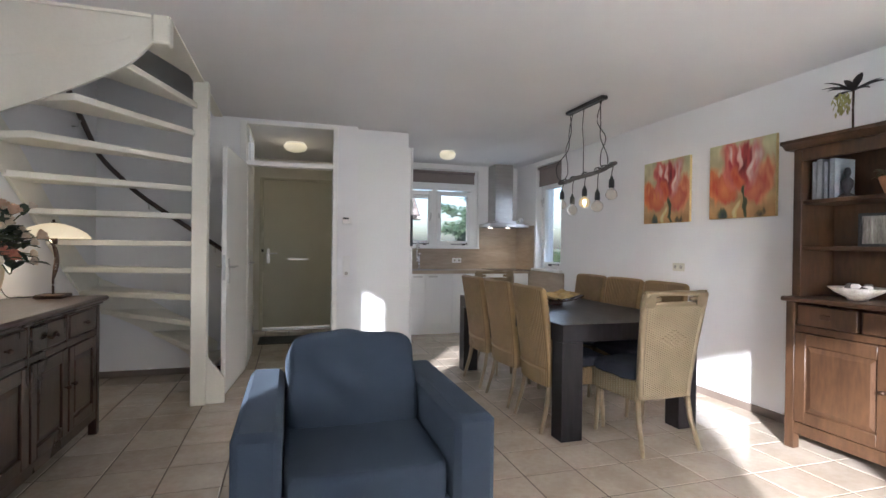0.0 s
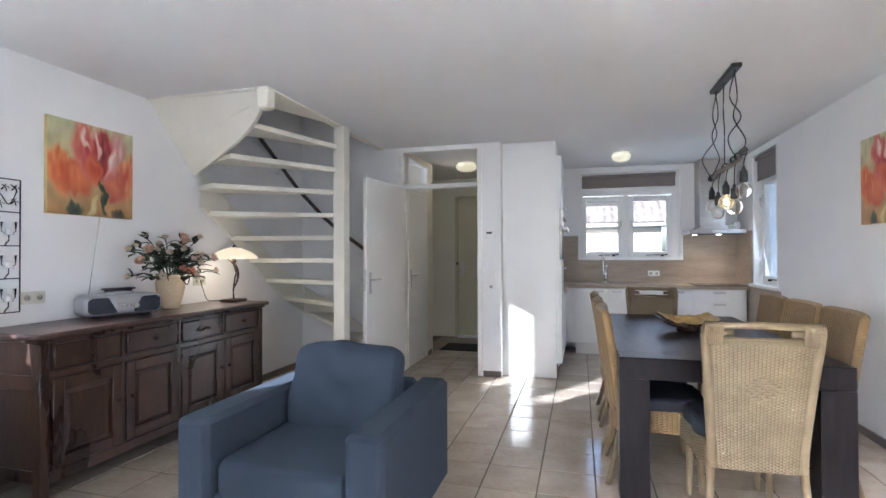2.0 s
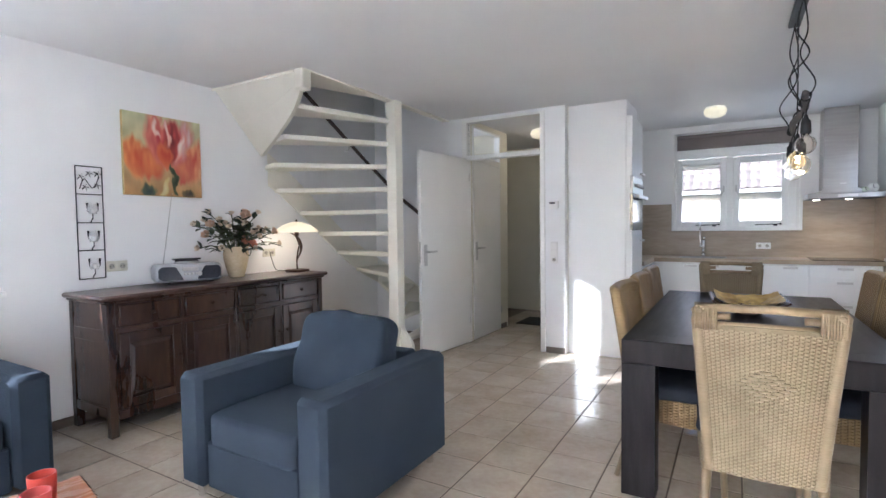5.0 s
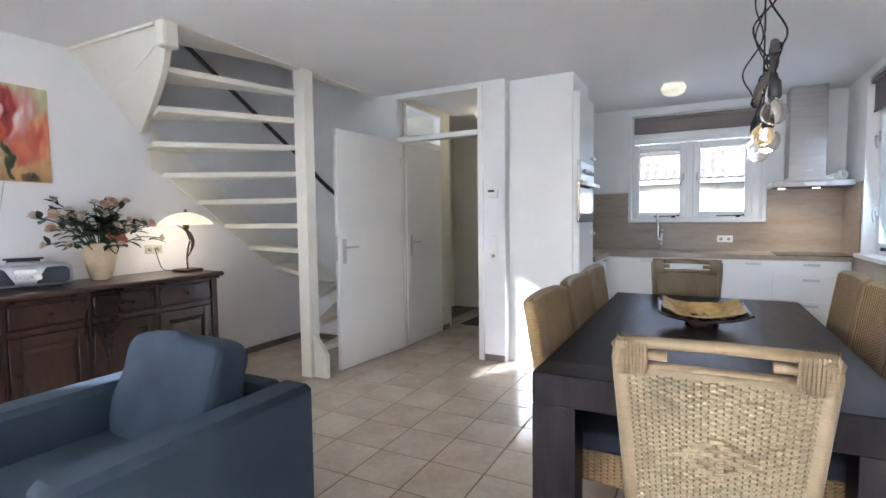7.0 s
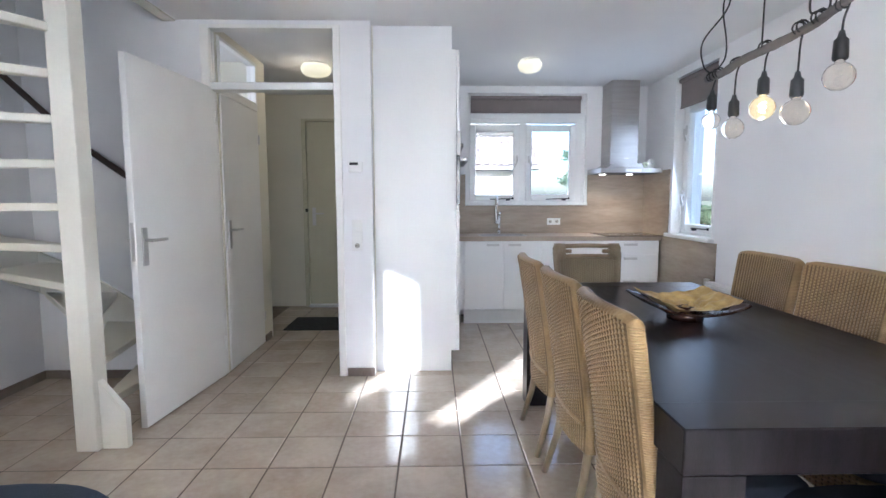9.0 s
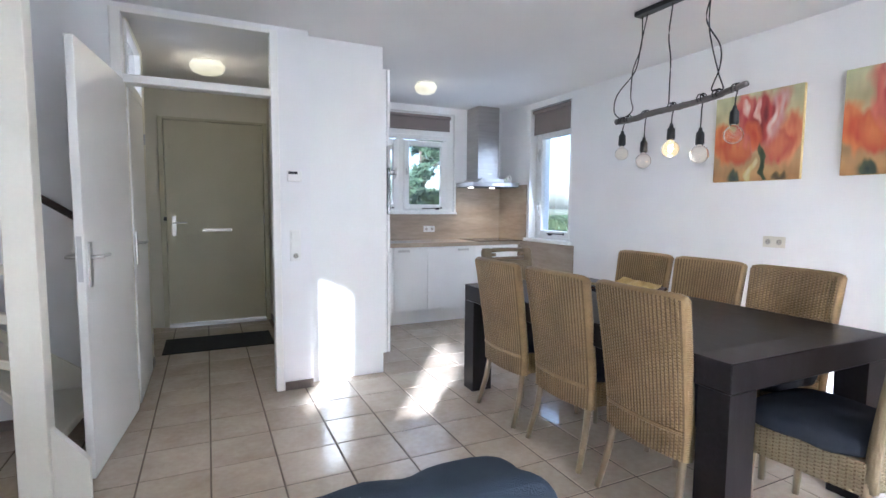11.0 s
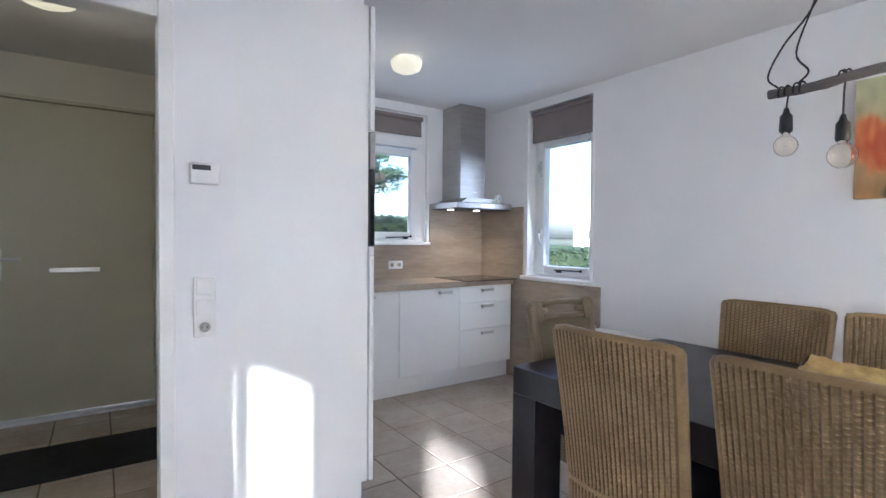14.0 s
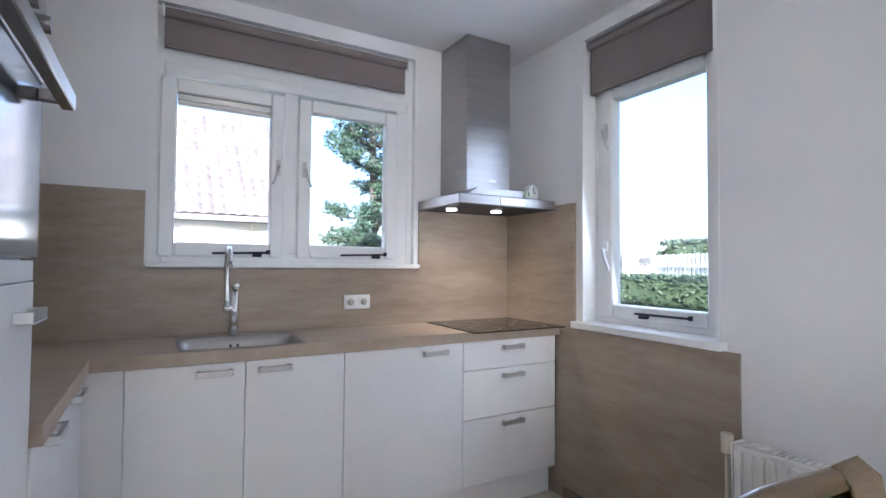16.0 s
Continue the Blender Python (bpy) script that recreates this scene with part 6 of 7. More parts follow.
part("pot", lathe(B(), [(0, 0), (0.05, 0), (0.085, 0.035), (0.100, 0.085), (0.092, 0.14), (0.070, 0.175), (0.060, 0.175), (0, 0.165)], 28), surf("mottled_green_glaze", (0.16, 0.19, 0.15), (0.50, 0.54, 0.46), 0.4, 22, 0.2), pt_)
bm = B()
for i in range(46):
    a, e = rng.uniform(0, 6.28), rng.uniform(-0.2, 0.9)
    leaf_into(bm, (0.04 * math.cos(a), 0.05 * math.sin(a) - 0.02, 0.17), (math.cos(a), math.sin(a), e), rng.uniform(0.03, 0.06), 0.013)
part("ivy", bm, LEAFM, pt_, "small green ivy leaves")

# ---------- cupboard with open shelves ----------
cb = thing("display_cupboard", pose(X1 - 0.003, 1.51, 0), "rustic brown cupboard with open shelves, drawers and panel doors", "cupboard")
CW, CD, CB2 = 0.615, 0.375, 0.32
for s in (-1, 1):
    y = s * CW
    part("side", boxes((-CD, -0.002, *sorted((y, y - s * 0.03)), 0.10, 0.93), bevel=0.003), CUPW, cb)
    part("upper_side", boxes((-CB2, -0.002, *sorted((y, y - s * 0.028)), 0.962, 1.90), bevel=0.003), CUPW, cb)
    for x0 in (-CD - 0.004, -0.06):
        part("leg", boxes((x0, x0 + 0.055, *sorted((y + s * 0.004, y - s * 0.056)), 0.0, 0.93), bevel=0.004), CUPW, cb)
part("back_panel", boxes((-0.016, -0.002, -CW + 0.03, CW - 0.03, 0.12, 1.90)), CUPW, cb)
part("counter", boxes((-CD - 0.03, -0.002, -CW - 0.025, CW + 0.025, 0.931, 0.961), bevel=0.007), CUPW, cb)
for s in (-1, 1):
    part("face_post", boxes((-CB2 - 0.016, -CB2 + 0.001, *sorted((s * CW, s * (CW - 0.055))), 0.962, 1.90), bevel=0.003), CUPW, cb)
part("face_rail", boxes((-CB2 - 0.016, -CB2 + 0.001, -CW + 0.055, CW - 0.055, 1.82, 1.90), bevel=0.003), CUPW, cb)
bm = prism(B(), [(-0.002, 1.901), (-CB2 - 0.02, 1.901), (-CB2 - 0.045, 1.925), (-CB2 - 0.07, 1.935), (-CB2 - 0.07, 1.955), (-0.002, 1.955)], "y", -CW - 0.055, CW + 0.055)
part("cornice", bm, CUPW, cb)
for z in (1.28, 1.575):
    part("shelf", boxes((-CB2 + 0.02, -0.017, -CW + 0.029, CW - 0.029, z - 0.025, z), bevel=0.003), CUPW, cb)
part("floor_board", boxes((-CD + 0.02, -0.017, -CW + 0.031, CW - 0.031, 0.12, 0.145)), CUPW, cb)
part("apron", boxes((-CD, -CD + 0.025, -CW + 0.057, CW - 0.057, 0.10, 0.175), bevel=0.003), CUPW, cb)
for i in range(3):
    y0 = -CW + 0.057 + i * (2 * CW - 0.114) / 3
    y1 = y0 + (2 * CW - 0.114) / 3
    f = part("drawer", boxes((-CD - 0.002, -CD + 0.025, y0 + 0.012, y1 - 0.012, 0.79, 0.915), bevel=0.005), CUPW, cb)
    ym = (y0 + y1) / 2
    part("pull", boxes((-CD - 0.012, -CD - 0.0025, ym - 0.030, ym + 0.030, 0.838, 0.868), bevel=0.003), BRONZE, f, "dark iron drawer pull")
part("rail", boxes((-CD, -CD + 0.025, -CW + 0.057, CW - 0.057, 0.745, 0.785), bevel=0.003), CUPW, cb)
part("post", boxes((-CD, -CD + 0.022, -0.02, 0.02, 0.176, 0.744), bevel=0.002), CUPW, cb)
for s in (-1, 1):
    a0, a1 = sorted((s * 0.022, s * (CW - 0.058)))
    d_ = B()
    z0, z1 = 0.18, 0.74
    box(d_, -CD + 0.006, -CD + 0.018, a0 + 0.004, a1 - 0.004, z0 + 0.004, z1 - 0.004)
    f = part("door", d_, CUPW, cb)
    for nm, r in (("stile", (a0, a0 + 0.07, z0, z1)), ("stile", (a1 - 0.07, a1, z0, z1)), ("rail", (a0 + 0.07, a1 - 0.07, z0, z0 + 0.075)), ("rail", (a0 + 0.07, a1 - 0.07, z1 - 0.075, z1))):
        part(nm, box(B(), -CD - 0.006, -CD + 0.0059, *r, 0.003), CUPW, f)
    pb = B()
    m_ = 0.03
    v0 = [pb.verts.new((-CD + 0.0058, y, z)) for y, z in ((a0 + 0.073, z0 + 0.078), (a1 - 0.073, z0 + 0.078), (a1 - 0.073, z1 - 0.078), (a0 + 0.073, z1 - 0.078))]
    v1 = [pb.verts.new((-CD - 0.005, y, z)) for y, z in ((a0 + 0.103, z0 + 0.108), (a1 - 0.103, z0 + 0.108), (a1 - 0.103, z1 - 0.108), (a0 + 0.103, z1 - 0.108))]
    pb.faces.new(v1[::-1])
    for i in range(4):
        pb.faces.new((v0[i], v1[i], v1[(i + 1) % 4], v0[(i + 1) % 4]))
    part("panel", pb, CUPW, f, "raised wooden panel", False)
    ky_ = a0 + 0.035 if s > 0 else a1 - 0.035
    part("knob", boxes((-CD - 0.030, -CD - 0.0065, ky_ - 0.010, ky_ + 0.010, 0.485, 0.505), bevel=0.004), BRONZE, f, "square iron knob")
# what stands in and on the cupboard
GREYB = surf("grey_book_cloth", (0.20, 0.22, 0.25), (0.30, 0.32, 0.35), 0.7, 10, 0.2)
for i, (w, h_, d_) in enumerate(((0.028, 0.24, 0.17), (0.035, 0.25, 0.18), (0.025, 0.23, 0.17), (0.03, 0.245, 0.175))):
    th = thing("book", pose(X1 - 0.18, 2.045 - i * 0.036, 1.5755), "grey cloth-bound book standing on the shelf", "book", "books in the cupboard")
    part("cover", boxes((-d_ / 2, d_ / 2, -w / 2, -w / 2 + 0.003, 0, h_), (-d_ / 2, d_ / 2, w / 2 - 0.003, w / 2, 0, h_), (-d_ / 2, -d_ / 2 + 0.003, -w / 2, w / 2, 0, h_)), GREYB, th)
    part("pages", boxes((-d_ / 2 + 0.004, d_ / 2 - 0.004, -w / 2 + 0.0032, w / 2 - 0.0032, 0.004, h_ - 0.004)), SWITCHW, th)
th = thing("figurine", pose(X1 - 0.22, 1.88, 1.5755), "small dark metal figurine on the cupboard shelf", "figurine")
part("figure", lathe(B(), [(0, 0), (0.045, 0), (0.045, 0.012), (0.015, 0.03), (0.03, 0.07), (0.034, 0.10), (0.012, 0.125), (0.02, 0.15), (0.014, 0.18), (0, 0.185)], 16), IRON, th)
th = thing("plant_pot", pose(X1 - 0.20, 1.62, 1.5755), "terracotta pot with trailing dry plant on the shelf", "plant")
part("pot", lathe(B(), [(0, 0), (0.06, 0), (0.085, 0.07), (0.092, 0.10), (0.082, 0.10), (0, 0.09)], 24), surf("terracotta", (0.38, 0.17, 0.08), (0.50, 0.26, 0.14), 0.75, 12, 0.2), th)
bm = B()
for i in range(60):
    a, e = rng.uniform(0, 6.28), rng.uniform(-0.5, 1.0)
    leaf_into(bm, (0.06 * math.cos(a), 0.07 * math.sin(a), 0.10 + rng.uniform(0, 0.04)), (math.cos(a), math.sin(a), e), rng.uniform(0.03, 0.06), 0.012)
part("foliage", bm, surf("dry_green_leaf", (0.10, 0.10, 0.05), (0.20, 0.19, 0.10), 0.7, 20, 0.1), th)
th = thing("photo_frame", pose(X1 - 0.14, 1.72, 1.2805, 0, 0, -80), "dark framed glass picture leaning on the middle shelf", "picture frame")
part("frame", boxes((-0.13, -0.112, -0.012, 0.012, 0, 0.20), (0.112, 0.13, -0.012, 0.012, 0, 0.20), (-0.112, 0.112, -0.012, 0.012, 0, 0.018), (-0.112, 0.112, -0.012, 0.012, 0.182, 0.20)), BLACK, th)
part("print", boxes((-0.112, 0.112, -0.002, 0.003, 0.018, 0.182)), surf("dim_print", (0.08, 0.07, 0.06), (0.30, 0.28, 0.25), 0.2, 14, 0, stretch=(3, 1, 0.4)), th)
th = thing("fruit_bowl", pose(X1 - 0.19, 1.83, 0.9615), "shallow white patterned bowl on the cupboard counter", "bowl")
part("bowl", lathe(B(), [(0, 0), (0.05, 0), (0.055, 0.012), (0.115, 0.045), (0.150, 0.075), (0.144, 0.076), (0.10, 0.05), (0, 0.02)], 32), surf("white_brown_glaze", (0.30, 0.25, 0.20), (0.72, 0.70, 0.66), 0.3, 16, 0.05), th)
for i in range(9):
    a = i * 0.7
    part("potpourri", pillow(B(), 0.05 * math.cos(a), 0.05 * math.sin(a), 0.062 + 0.01 * (i % 3), 0.05, 0.045, 0.035, 2.4, 0, 4), SWITCHW if i % 2 else BRANCH, th)
dp = thing("dried_plant", pose(X1 - 0.21, 1.86, 1.9555), "dark carved plant on a stalk on top of the cupboard", "plant")
part("base", lathe(B(), [(0, 0), (0.05, 0), (0.045, 0.015), (0.012, 0.02), (0, 0.021)], 16), BRONZE, dp)
part("stalk", tube(B(), curve([(0, 0, 0.01), (0.004, 0.004, 0.15), (0, 0, 0.27)], 5), 0.006, 8), BRONZE, dp)
DARKL = surf("dark_dried_leaf", (0.02, 0.016, 0.016), (0.06, 0.05, 0.045), 0.6, 14, 0.2)
for i in range(11):
    a = i * 0.571
    bm = B()
    leaf_into(bm, (0, 0, 0.26), (math.cos(a), math.sin(a), 0.55 + 0.3 * math.sin(i * 2.1)), 0.16 + 0.02 * (i % 3), 0.022)
    part("leaf", bm, DARKL, dp, "dark dried palm leaf")
bm = B()
for i in range(70):
    y, z = rng.uniform(0.03, 0.11), rng.uniform(0.15, 0.27)
    leaf_into(bm, (rng.uniform(-0.04, 0.04), y, z), (rng.uniform(-1, 1), rng.uniform(-0.5, 0.5), -1), 0.03, 0.006)
part("catkin", bm, surf("yellow_green_catkin", (0.28, 0.27, 0.08), (0.42, 0.40, 0.16), 0.7, 20, 0.1), dp, "hanging yellow-green sprigs")
th = thing("driftwood", pose(X1 - 0.20, 1.52, 1.9555), "dark gnarled driftwood piece on top of the cupboard", "decoration")
bm = tube(B(), curve([(0, 0.20, 0.02), (0.02, 0.12, 0.035), (-0.01, 0.02, 0.06), (0.01, -0.10, 0.05), (0, -0.2, 0.03)], 6), 0.025, 9, 0.02)
tube(bm, curve([(0, 0.12, 0.03), (-0.02, 0.15, 0.08), (0, 0.145, 0.12)], 4), 0.012, 7, 0.005)
tube(bm, curve([(0, 0.02, 0.05), (-0.03, 0.05, 0.10), (0, 0.10, 0.13), (0, 0.02, 0.15), (0, -0.05, 0.10)], 4), 0.015, 7, 0.008)
part("wood", bm, DARKL, th)

# ---------- outside ----------
GRASS = surf("garden_ground", (0.06, 0.08, 0.035), (0.13, 0.13, 0.075), 0.95, 0.8, 0.5, 12)
gm = B()
for x0, x1, y0, y1 in ((-400, X0 - T, -400, 400), (X1 + T, 400, -400, 400), (X0 - T, X1 + T, -400, YS - T), (X0 - T, X1 + T, 8.0, 400)):
    q = [gm.verts.new((x, y, -0.08)) for x, y in ((x0, y0), (x1, y0), (x1, y1), (x0, y1))]
    gm.faces.new(q)
bmesh.ops.remove_doubles(gm, verts=gm.verts[:], dist=0.001)
structure("ground", gm, GRASS, "grass and paving round the house", False)
HEDGE = surf("hedge_leaf", (0.018, 0.036, 0.018), (0.045, 0.070, 0.032), 0.6, 3, 0.1, 30)
HEDGEIN = surf("hedge_inside", (0.02, 0.036, 0.014), (0.05, 0.075, 0.03), 0.9, 6, 0.3)


def leaf_cloud(centre_size, n, seed, size):
    """Loose leaf blades spread through a block's skin."""
    (cx, cy, cz), (sx, sy, sz) = centre_size
    r = random.Random(seed)
    v, f = [], []
    for i in range(n):
        p = [r.uniform(-0.5, 0.5) for _ in range(3)]
        k = r.randrange(3)
        p[k] = math.copysign(0.5 + r.uniform(-0.04, 0.03), p[k])
        if p[2] < -0.5:
            continue
        c = Vector((cx + p[0] * sx, cy + p[1] * sy, cz + p[2] * sz))
        a = Vector((r.uniform(-1, 1), r.uniform(-1, 1), r.uniform(-0.6, 1))).normalized() * size * r.uniform(0.6, 1.2)
        b = a.orthogonal().normalized() * size * 0.45
        j = len(v)
        v += [c - a, c + b, c + a, c - b]
        f.append((j, j + 1, j + 2, j + 3))
    me = bpy.data.meshes.new("leaf")
    me.from_pydata(v, [], f)
    me.materials.append(HEDGE)
    return me


def hedge(x0, x1, y0, y1, h, n, seed, size, label):
    th = thing("hedge", pose((x0 + x1) / 2, (y0 + y1) / 2, -0.08), label, "hedge")
    w, d_ = x1 - x0, y1 - y0
    part("core", pillow(B(), 0, 0, h / 2, w * 0.94, d_ * 0.94, h * 0.96, 8, 0, 6), HEDGEIN, th)
    ob = tagged(new("leaf", leaf_cloud(((0, 0, h / 2), (w, d_, h)), n, seed, size)), kind="stuff")
    ob.parent = th


hedge(-7.9, -7.2, 0.0, 7.5, 1.05, 20000, 1, 0.045, "clipped green garden hedge before the yellow house")
hedge(7.6, 8.3, 6.4, 16.0, 1.17, 26000, 2, 0.042, "clipped low green hedge beyond the side window")
hedge(16.0, 17.2, 10.6, 15.5, 2.15, 4000, 3, 0.10, "tall bright green hedge behind the fence")
YELC = surf("pale_yellow_cladding", (0.78, 0.70, 0.46), (0.84, 0.77, 0.54), 0.6, 4, 0.1)
BRICKP = surf("pale_brick", (0.58, 0.54, 0.51), (0.70, 0.66, 0.62), 0.9, 6, 0.3, 40, random=0.5)
MORTAR = surf("pale_mortar", (0.44, 0.42, 0.40), (0.52, 0.50, 0.48), 0.95, 8, 0.2)
REDC = surf("dark_red_cladding", (0.30, 0.055, 0.06), (0.40, 0.09, 0.09), 0.6, 4, 0.1)
BLUEC = surf("grey_blue_cladding", (0.26, 0.36, 0.44), (0.34, 0.45, 0.52), 0.6, 4, 0.1)
WHITER = surf("white_render", (0.70, 0.69, 0.67), (0.80, 0.79, 0.77), 0.9, 3, 0.2)
ROOFT = surf("grey_brown_roof_tile", (0.11, 0.095, 0.09), (0.18, 0.155, 0.145), 0.75, 5, 0.2, random=0.5)
DARKG = surf("dark_house_glass", (0.03, 0.035, 0.04), (0.06, 0.065, 0.07), 0.1, 3, 0)


def plain_window(parent, u0, u1, z0, z1, axis, at, out):
    """A house window: frame proud of the wall, glass set in it."""
    lo, hi = sorted((at - 0.02 * out, at + 0.05 * out))
    w = part("window", frame_bm(u0, u1, z0, z1, 0.07, axis, lo, hi, 0.0), PVC, parent)
    g = at + 0.01 * out
    part("pane", pane_box(u0 + 0.06, u1 - 0.06, z0 + 0.06, z1 - 0.06, axis, g), DARKG, w)


# yellow house: clad above, brick below
yh = thing("house", pose(0, 0, -0.08), "yellow clapboard house with pale brick ground floor", "house")
HX, HY0, HY1, HB = -12.0, -4.0, 5.62, 2.45
part("brick_wall", boxes((HX - 7, HX - 0.02, HY0, HY1, 0, HB)), MORTAR, yh)
part("upper_wall", boxes((HX - 7, HX + 0.02, HY0, HY1 + 0.02, HB, 5.4)), YELC, yh)
part("roof", prism(B(), [(HX + 0.5, 5.3), (HX + 0.5, 5.5), (HX - 3.5, 8.6), (HX - 7.5, 5.5), (HX - 7.5, 5.3), (HX - 3.5, 8.3)], "y", HY0 - 0.3, HY1 + 0.3), ROOFT, yh)
part("corner_board", boxes((HX - 0.02, HX + 0.07, HY1 - 0.12, HY1 + 0.07, HB, 5.4)), YELC, yh)
part("drainpipe", cyl(B(), (HX + 0.10, HY1 - 0.25, 0), (HX + 0.10, HY1 - 0.25, 5.3), 0.05, seg=10), WHITER, yh)
bm = prism(B(), [(HX + 0.02, 0.0), (HX + 0.048, 0.0), (HX + 0.022, 0.185), (HX + 0.02, 0.185)], "y", 0.0, 1.0)
board = bpy.data.meshes.new("board")
bm.to_mesh(board)
bm.free()
board.materials.append(YELC)
for i in range(15):
    ob = new("board", board)
    ob.parent = yh
    ob.matrix_basis = pose(0, HY0, HB + i * 0.19) @ Matrix.Diagonal((1, HY1 - HY0 - 0.13, 1, 1))
bm = box(B(), -0.0, 0.035, 0, 0.285, 0, 0.075, 0.005)
brickm = bpy.data.meshes.new("brick")
bm.to_mesh(brickm)
bm.free()
brickm.materials.append(BRICKP)
nb = 0
for r in range(8, 28):
    for c in range(13):
        y = HY1 - 0.30 - c * 0.30 - (0.15 if r % 2 else 0)
        if 2.55 < y < 4.43 or y < 2.0:
            continue
        ob = new("brick", brickm)
        ob.parent = yh
        ob.location = (HX - 0.03, y, 0.02 + r * 0.0865)
plain_window(yh, 2.85, 4.43, 0.80, 2.44, "x", HX, 1)
# red house
rh = thing("house", pose(-31, 17.05, -0.08, 0, 0, 28), "dark red clapboard house with grey-blue base and gable", "house")
part("base_wall", boxes((-6, 0, -4, 4, 0, 1.82)), BLUEC, rh)
part("wall", prism(B(), [(-4, 1.82), (4, 1.82), (4, 3.5), (0, 7.1), (-4, 3.5)], "x", -6, 0.02), REDC, rh)
part("roof", prism(B(), [(-4.4, 3.3), (0, 7.2), (4.4, 3.3), (4.4, 3.55), (0, 7.5), (-4.4, 3.55)], "x", -6.3, 0.4), ROOFT, rh)
for u0, u1, z0, z1 in ((-2.8, -2.0, 2.85, 3.95), (-3.3, -2.75, 1.0, 1.78), (-2.7, -2.1, 1.0, 1.78), (1.2, 2.6, 0.8, 1.75)):
    plain_window(rh, u0, u1, z0, z1, "x", 0.03, 1)
# white neighbour with tiled roof behind the kitchen
wh = thing("house", pose(0, 0, -0.08), "low white rendered house with grey tiled roof", "house")
NYW = 16.5
part("wall", boxes((-9, 3.9, NYW, NYW + 6, 0, 2.45)), WHITER, wh)
part("gable", prism(B(), [(NYW, 2.45), (NYW + 6, 2.45), (NYW + 3, 5.4)], "x", 3.6, 3.9), WHITER, wh)
part("roof_deck", prism(B(), [(NYW - 0.45, 2.32), (NYW + 3, 5.35), (NYW + 6.4, 2.3), (NYW + 6.4, 2.2), (NYW + 3, 5.2), (NYW - 0.45, 2.2)], "x", -9.3, 4.15), ROOFT, wh)
bm = B()
L_, A_ = 0.42, math.atan2(3.03, 3.45)
n6 = 6
lo_, hi_ = [], []
for s_i in range(n6 + 1):
    u = -0.12 + 0.24 * s_i / n6
    zz = 0.045 * math.cos(u / 0.12 * 1.35) ** 2
    lo_.append(bm.verts.new((u, 0, zz + 0.035)))
    hi_.append(bm.verts.new((u, L_, zz)))
dn_ = [bm.verts.new((v.co.x, 0, v.co.z - 0.03)) for v in lo_]
for s_i in range(n6):
    bm.faces.new((lo_[s_i], lo_[s_i + 1], hi_[s_i + 1], hi_[s_i]))
    bm.faces.new((dn_[s_i], dn_[s_i + 1], lo_[s_i + 1], lo_[s_i]))
rt = bpy.data.meshes.new("roof_tile")
for f in bm.faces:
    f.smooth = True
bm.to_mesh(rt)
bm.free()
rt.materials.append(ROOFT)
deck = [o for o in wh.children if o.name.startswith("roof_deck")][0]
for r in range(12):
    for c in range(24):
        ob = new("roof_tile", rt)
        ob.parent = deck
        s = r * 0.375
        ob.matrix_basis = pose(4.02 - c * 0.235, NYW - 0.45 + s * math.cos(A_), 2.345 + s * math.sin(A_), math.degrees(A_))
part("gutter", tube(B(), [(-9.3, NYW - 0.50, 2.27), (4.15, NYW - 0.50, 2.27)], 0.06, 10), WHITER, wh)
for u0, u1, z0, z1 in ((1.15, 1.30, 0.5, 1.35), (1.45, 1.85, 0.5, 1.35), (2.05, 2.18, 0.5, 1.35), (-2.2, -0.8, 0.8, 2.0)):
    plain_window(wh, u0, u1, z0, z1, "y", NYW, -1)
# far white gabled house and white paling fence to the east
fh = thing("house", pose(56.4, 47.8, -0.08, 0, 0, 38.3), "far pale house with steep gable beyond the fence", "house")
part("wall", prism(B(), [(-2.7, 0), (2.7, 0), (2.7, 4.1), (0, 7.8), (-2.7, 4.1)], "x", -0.2, 9), WHITER, fh)
part("roof", prism(B(), [(-3.0, 3.85), (0, 7.95), (3.0, 3.85), (3.0, 4.1), (0, 8.3), (-3.0, 4.1)], "x", -0.5, 9.3), BLUEC, fh)
plain_window(fh, -0.9, 0.9, 1.2, 2.6, "x", -0.2, -1)
fe = thing("fence", pose(12.5, 11.6, -0.08, 0, 0, 62), "white wooden paling fence beyond the hedge", "fence")
for i in range(26):
    part("pale", boxes((-2.6 + i * 0.2, -2.48 + i * 0.2, -0.012, 0.012, 0.05, 1.62 + 0.02 * (i % 2)), bevel=0.004), WHITER, fe)
for z in (0.4, 1.3):
    part("rail", boxes((-2.7, 2.7, 0.013, 0.05, z, z + 0.08)), WHITER, fe)
# pine behind the kitchen
BARK = surf("pine_bark", (0.035, 0.027, 0.023), (0.085, 0.065, 0.052), 0.95, 10, 0.9, 40, stretch=(1, 1, 0.3))
NEEDLE = surf("pine_needle", (0.018, 0.040, 0.022), (0.05, 0.085, 0.045), 0.6, 6, 0.1)


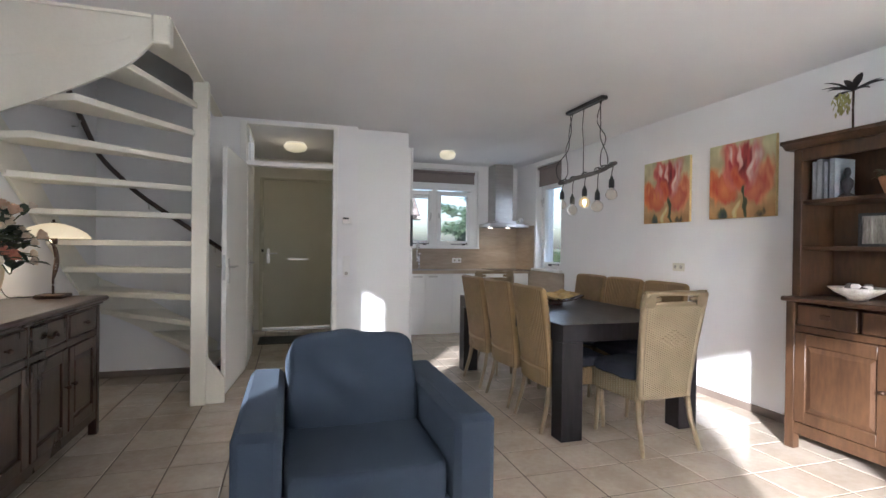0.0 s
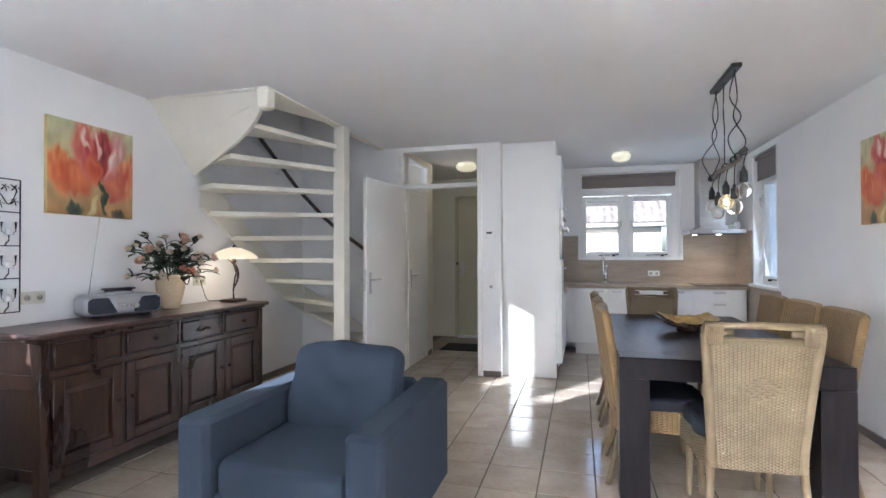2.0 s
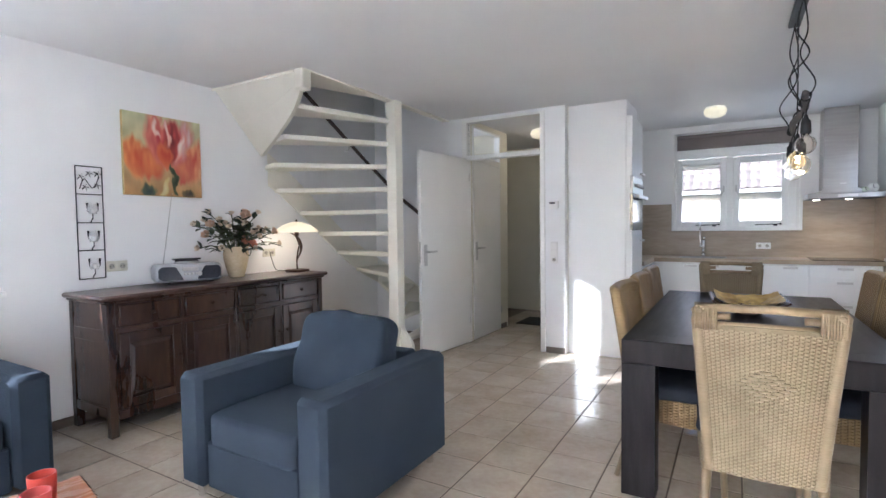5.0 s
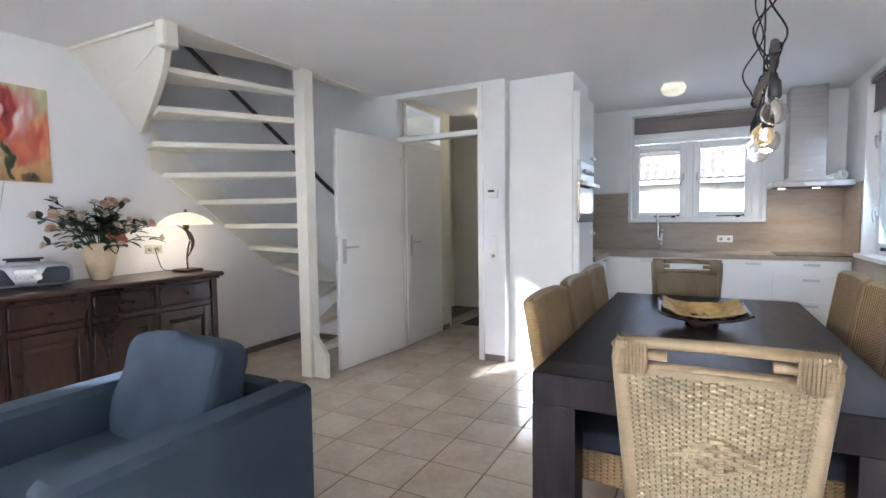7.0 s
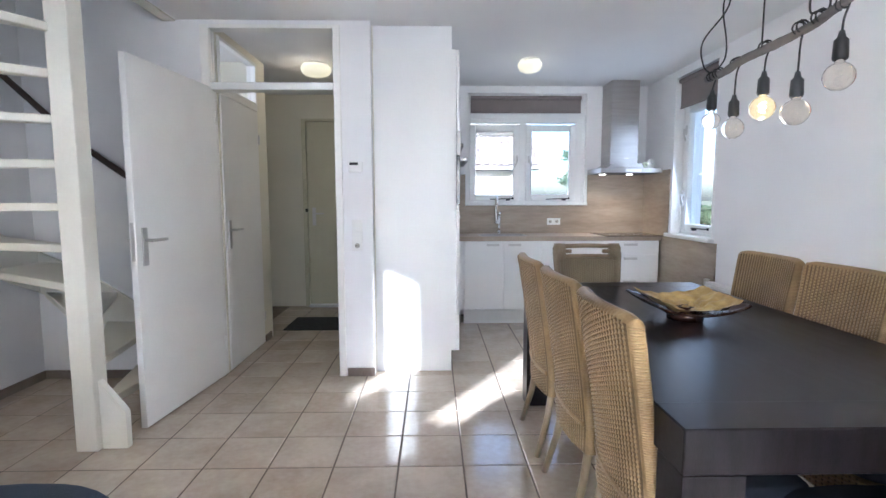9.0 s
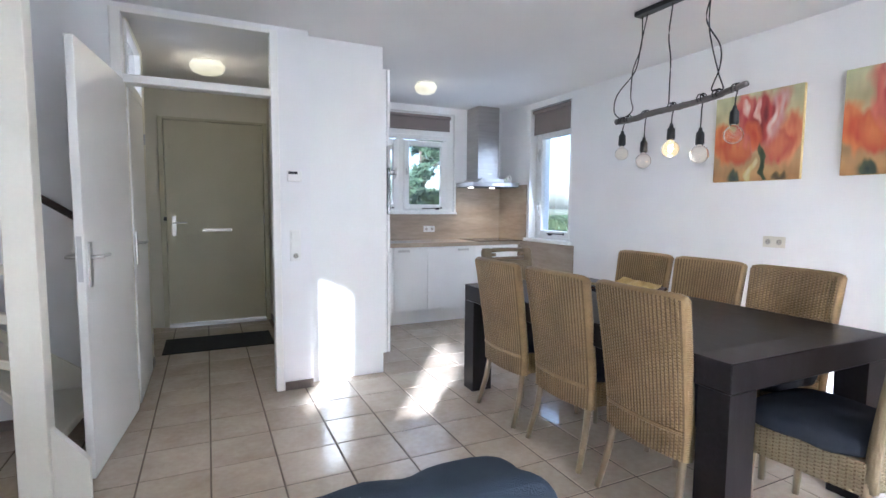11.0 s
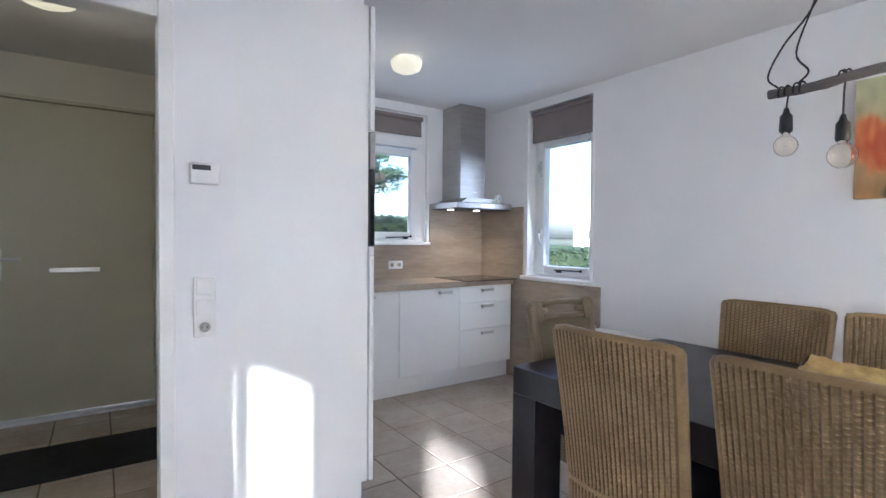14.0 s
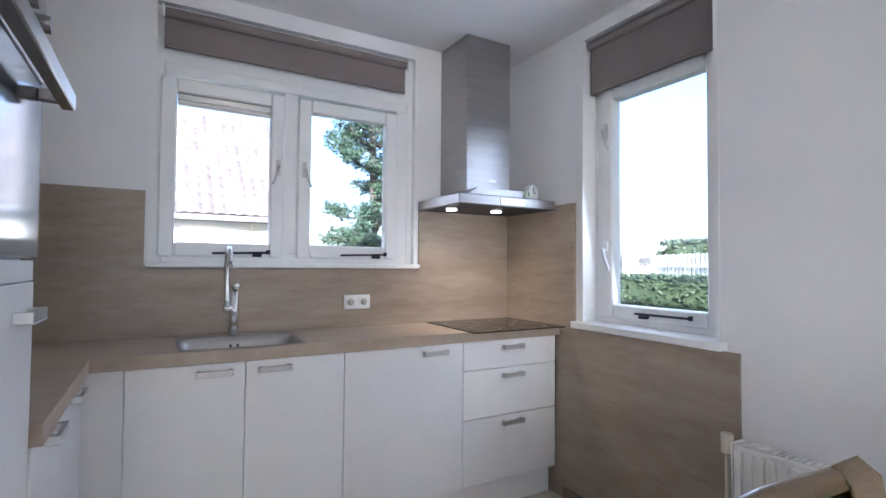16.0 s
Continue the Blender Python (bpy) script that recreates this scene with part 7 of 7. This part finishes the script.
def pine(x, y, h, seed, label):
    th = thing("tree", pose(x, y, -0.08), label, "tree")
    r = random.Random(seed)
    part("trunk", tube(B(), curve([(0, 0, 0), (0.06, 0.02, h * 0.35), (-0.03, 0, h * 0.7), (0, 0, h)], 6), 0.15, 10, 0.03), BARK, th)
    v, f = [], []
    for i in range(34):
        z = h * (0.22 + 0.76 * i / 33) + r.uniform(-0.1, 0.1)
        a = r.uniform(0, 6.283)
        l = (1.9 * (1 - 0.6 * i / 33)) * r.uniform(0.55, 1.1)
        tip = Vector((math.cos(a) * l, math.sin(a) * l, z + 0.15 * l))
        root = Vector((0, 0, z))
        mid = (root + tip) / 2 + Vector((0, 0, -0.08))
        part("limb", tube(B(), curve([root, mid, tip], 3), 0.035, 6, 0.010), BARK, th)
        for k in range(17):
            t = r.uniform(0.3, 1.05)
            c = root.lerp(tip, t) + Vector((r.uniform(-0.25, 0.25), r.uniform(-0.25, 0.25), r.uniform(-0.12, 0.14)))
            for q in range(26):
                dd = Vector((r.uniform(-1, 1), r.uniform(-1, 1), r.uniform(-0.5, 0.9))).normalized() * r.uniform(0.10, 0.22)
                b = dd.orthogonal().normalized() * 0.022
                j = len(v)
                o = c + Vector((r.uniform(-0.12, 0.12), r.uniform(-0.12, 0.12), r.uniform(-0.08, 0.08)))
                v += [o - b, o + b, o + dd]
                f.append((j, j + 1, j + 2))
    me = bpy.data.meshes.new("crown")
    me.from_pydata(v, [], f)
    me.materials.append(NEEDLE)
    ob = tagged(new("crown", me), kind="stuff")
    ob.parent = th


pine(5.35, 14.2, 6.0, 4, "dark green pine with open layered crown")
hedge(4.4, 6.6, 12.0, 13.0, 1.75, 2600, 6, 0.09, "loose green shrub below the pine")

# ---------- floor tiles ----------
PITCH, GX, GY = 0.3135, 0.590, 3.745
near, rest = [], B()
tm_ = bpy.data.meshes.new("tile")
bm = B()
hw = PITCH / 2 - 0.0034
vs0 = [bm.verts.new((sx * hw, sy * hw, -0.006)) for sx, sy in ((-1, -1), (1, -1), (1, 1), (-1, 1))]
vs1 = [bm.verts.new((sx * (hw - 0.0005), sy * (hw - 0.0005), -0.0022)) for sx, sy in ((-1, -1), (1, -1), (1, 1), (-1, 1))]
vs2 = [bm.verts.new((sx * (hw - 0.003), sy * (hw - 0.003), 0.0)) for sx, sy in ((-1, -1), (1, -1), (1, 1), (-1, 1))]
bm.faces.new(vs2)
for a, b in ((vs0, vs1), (vs1, vs2)):
    for i in range(4):
        bm.faces.new((a[i], a[(i + 1) % 4], b[(i + 1) % 4], b[i]))
bm.to_mesh(tm_)
bm.free()
tm_.materials.append(TILE)
floor_ob = bpy.data.objects["floor"]
cells = []
for i in range(-8, 10):
    for j in range(-22, 13):
        x, y = GX + (i + 0.5) * PITCH, GY + (j + 0.5) * PITCH
        if x < X0 - 0.10 or x > X1 + 0.10 or y < YS - 0.1 or y > 7.4 or (x < -0.6 and y > 5.1) or (y > 6.95 and x > 0.66):
            continue
        cells.append((x, y))
cells.sort(key=lambda c: (c[0] - 0.8) ** 2 + (c[1] - 3.4) ** 2)
for n, (x, y) in enumerate(cells):
    lift = random.uniform(-0.0006, 0.0003)
    if n < 290:
        ob = new("tile", tm_)
        ob.location = (x, y, lift)
        ob.parent = floor_ob
    else:
        lo = [rest.verts.new((x + sx * (hw - 0.002), y + sy * (hw - 0.002), lift)) for sx, sy in ((-1, -1), (1, -1), (1, 1), (-1, 1))]
        hi = [rest.verts.new((x + sx * hw, y + sy * hw, -0.006)) for sx, sy in ((-1, -1), (1, -1), (1, 1), (-1, 1))]
        rest.faces.new(lo)
        for k in range(4):
            rest.faces.new((hi[k], hi[(k + 1) % 4], lo[(k + 1) % 4], lo[k]))
ob = part("tile_field", rest, TILE, floor_ob, "", False, "stuff")
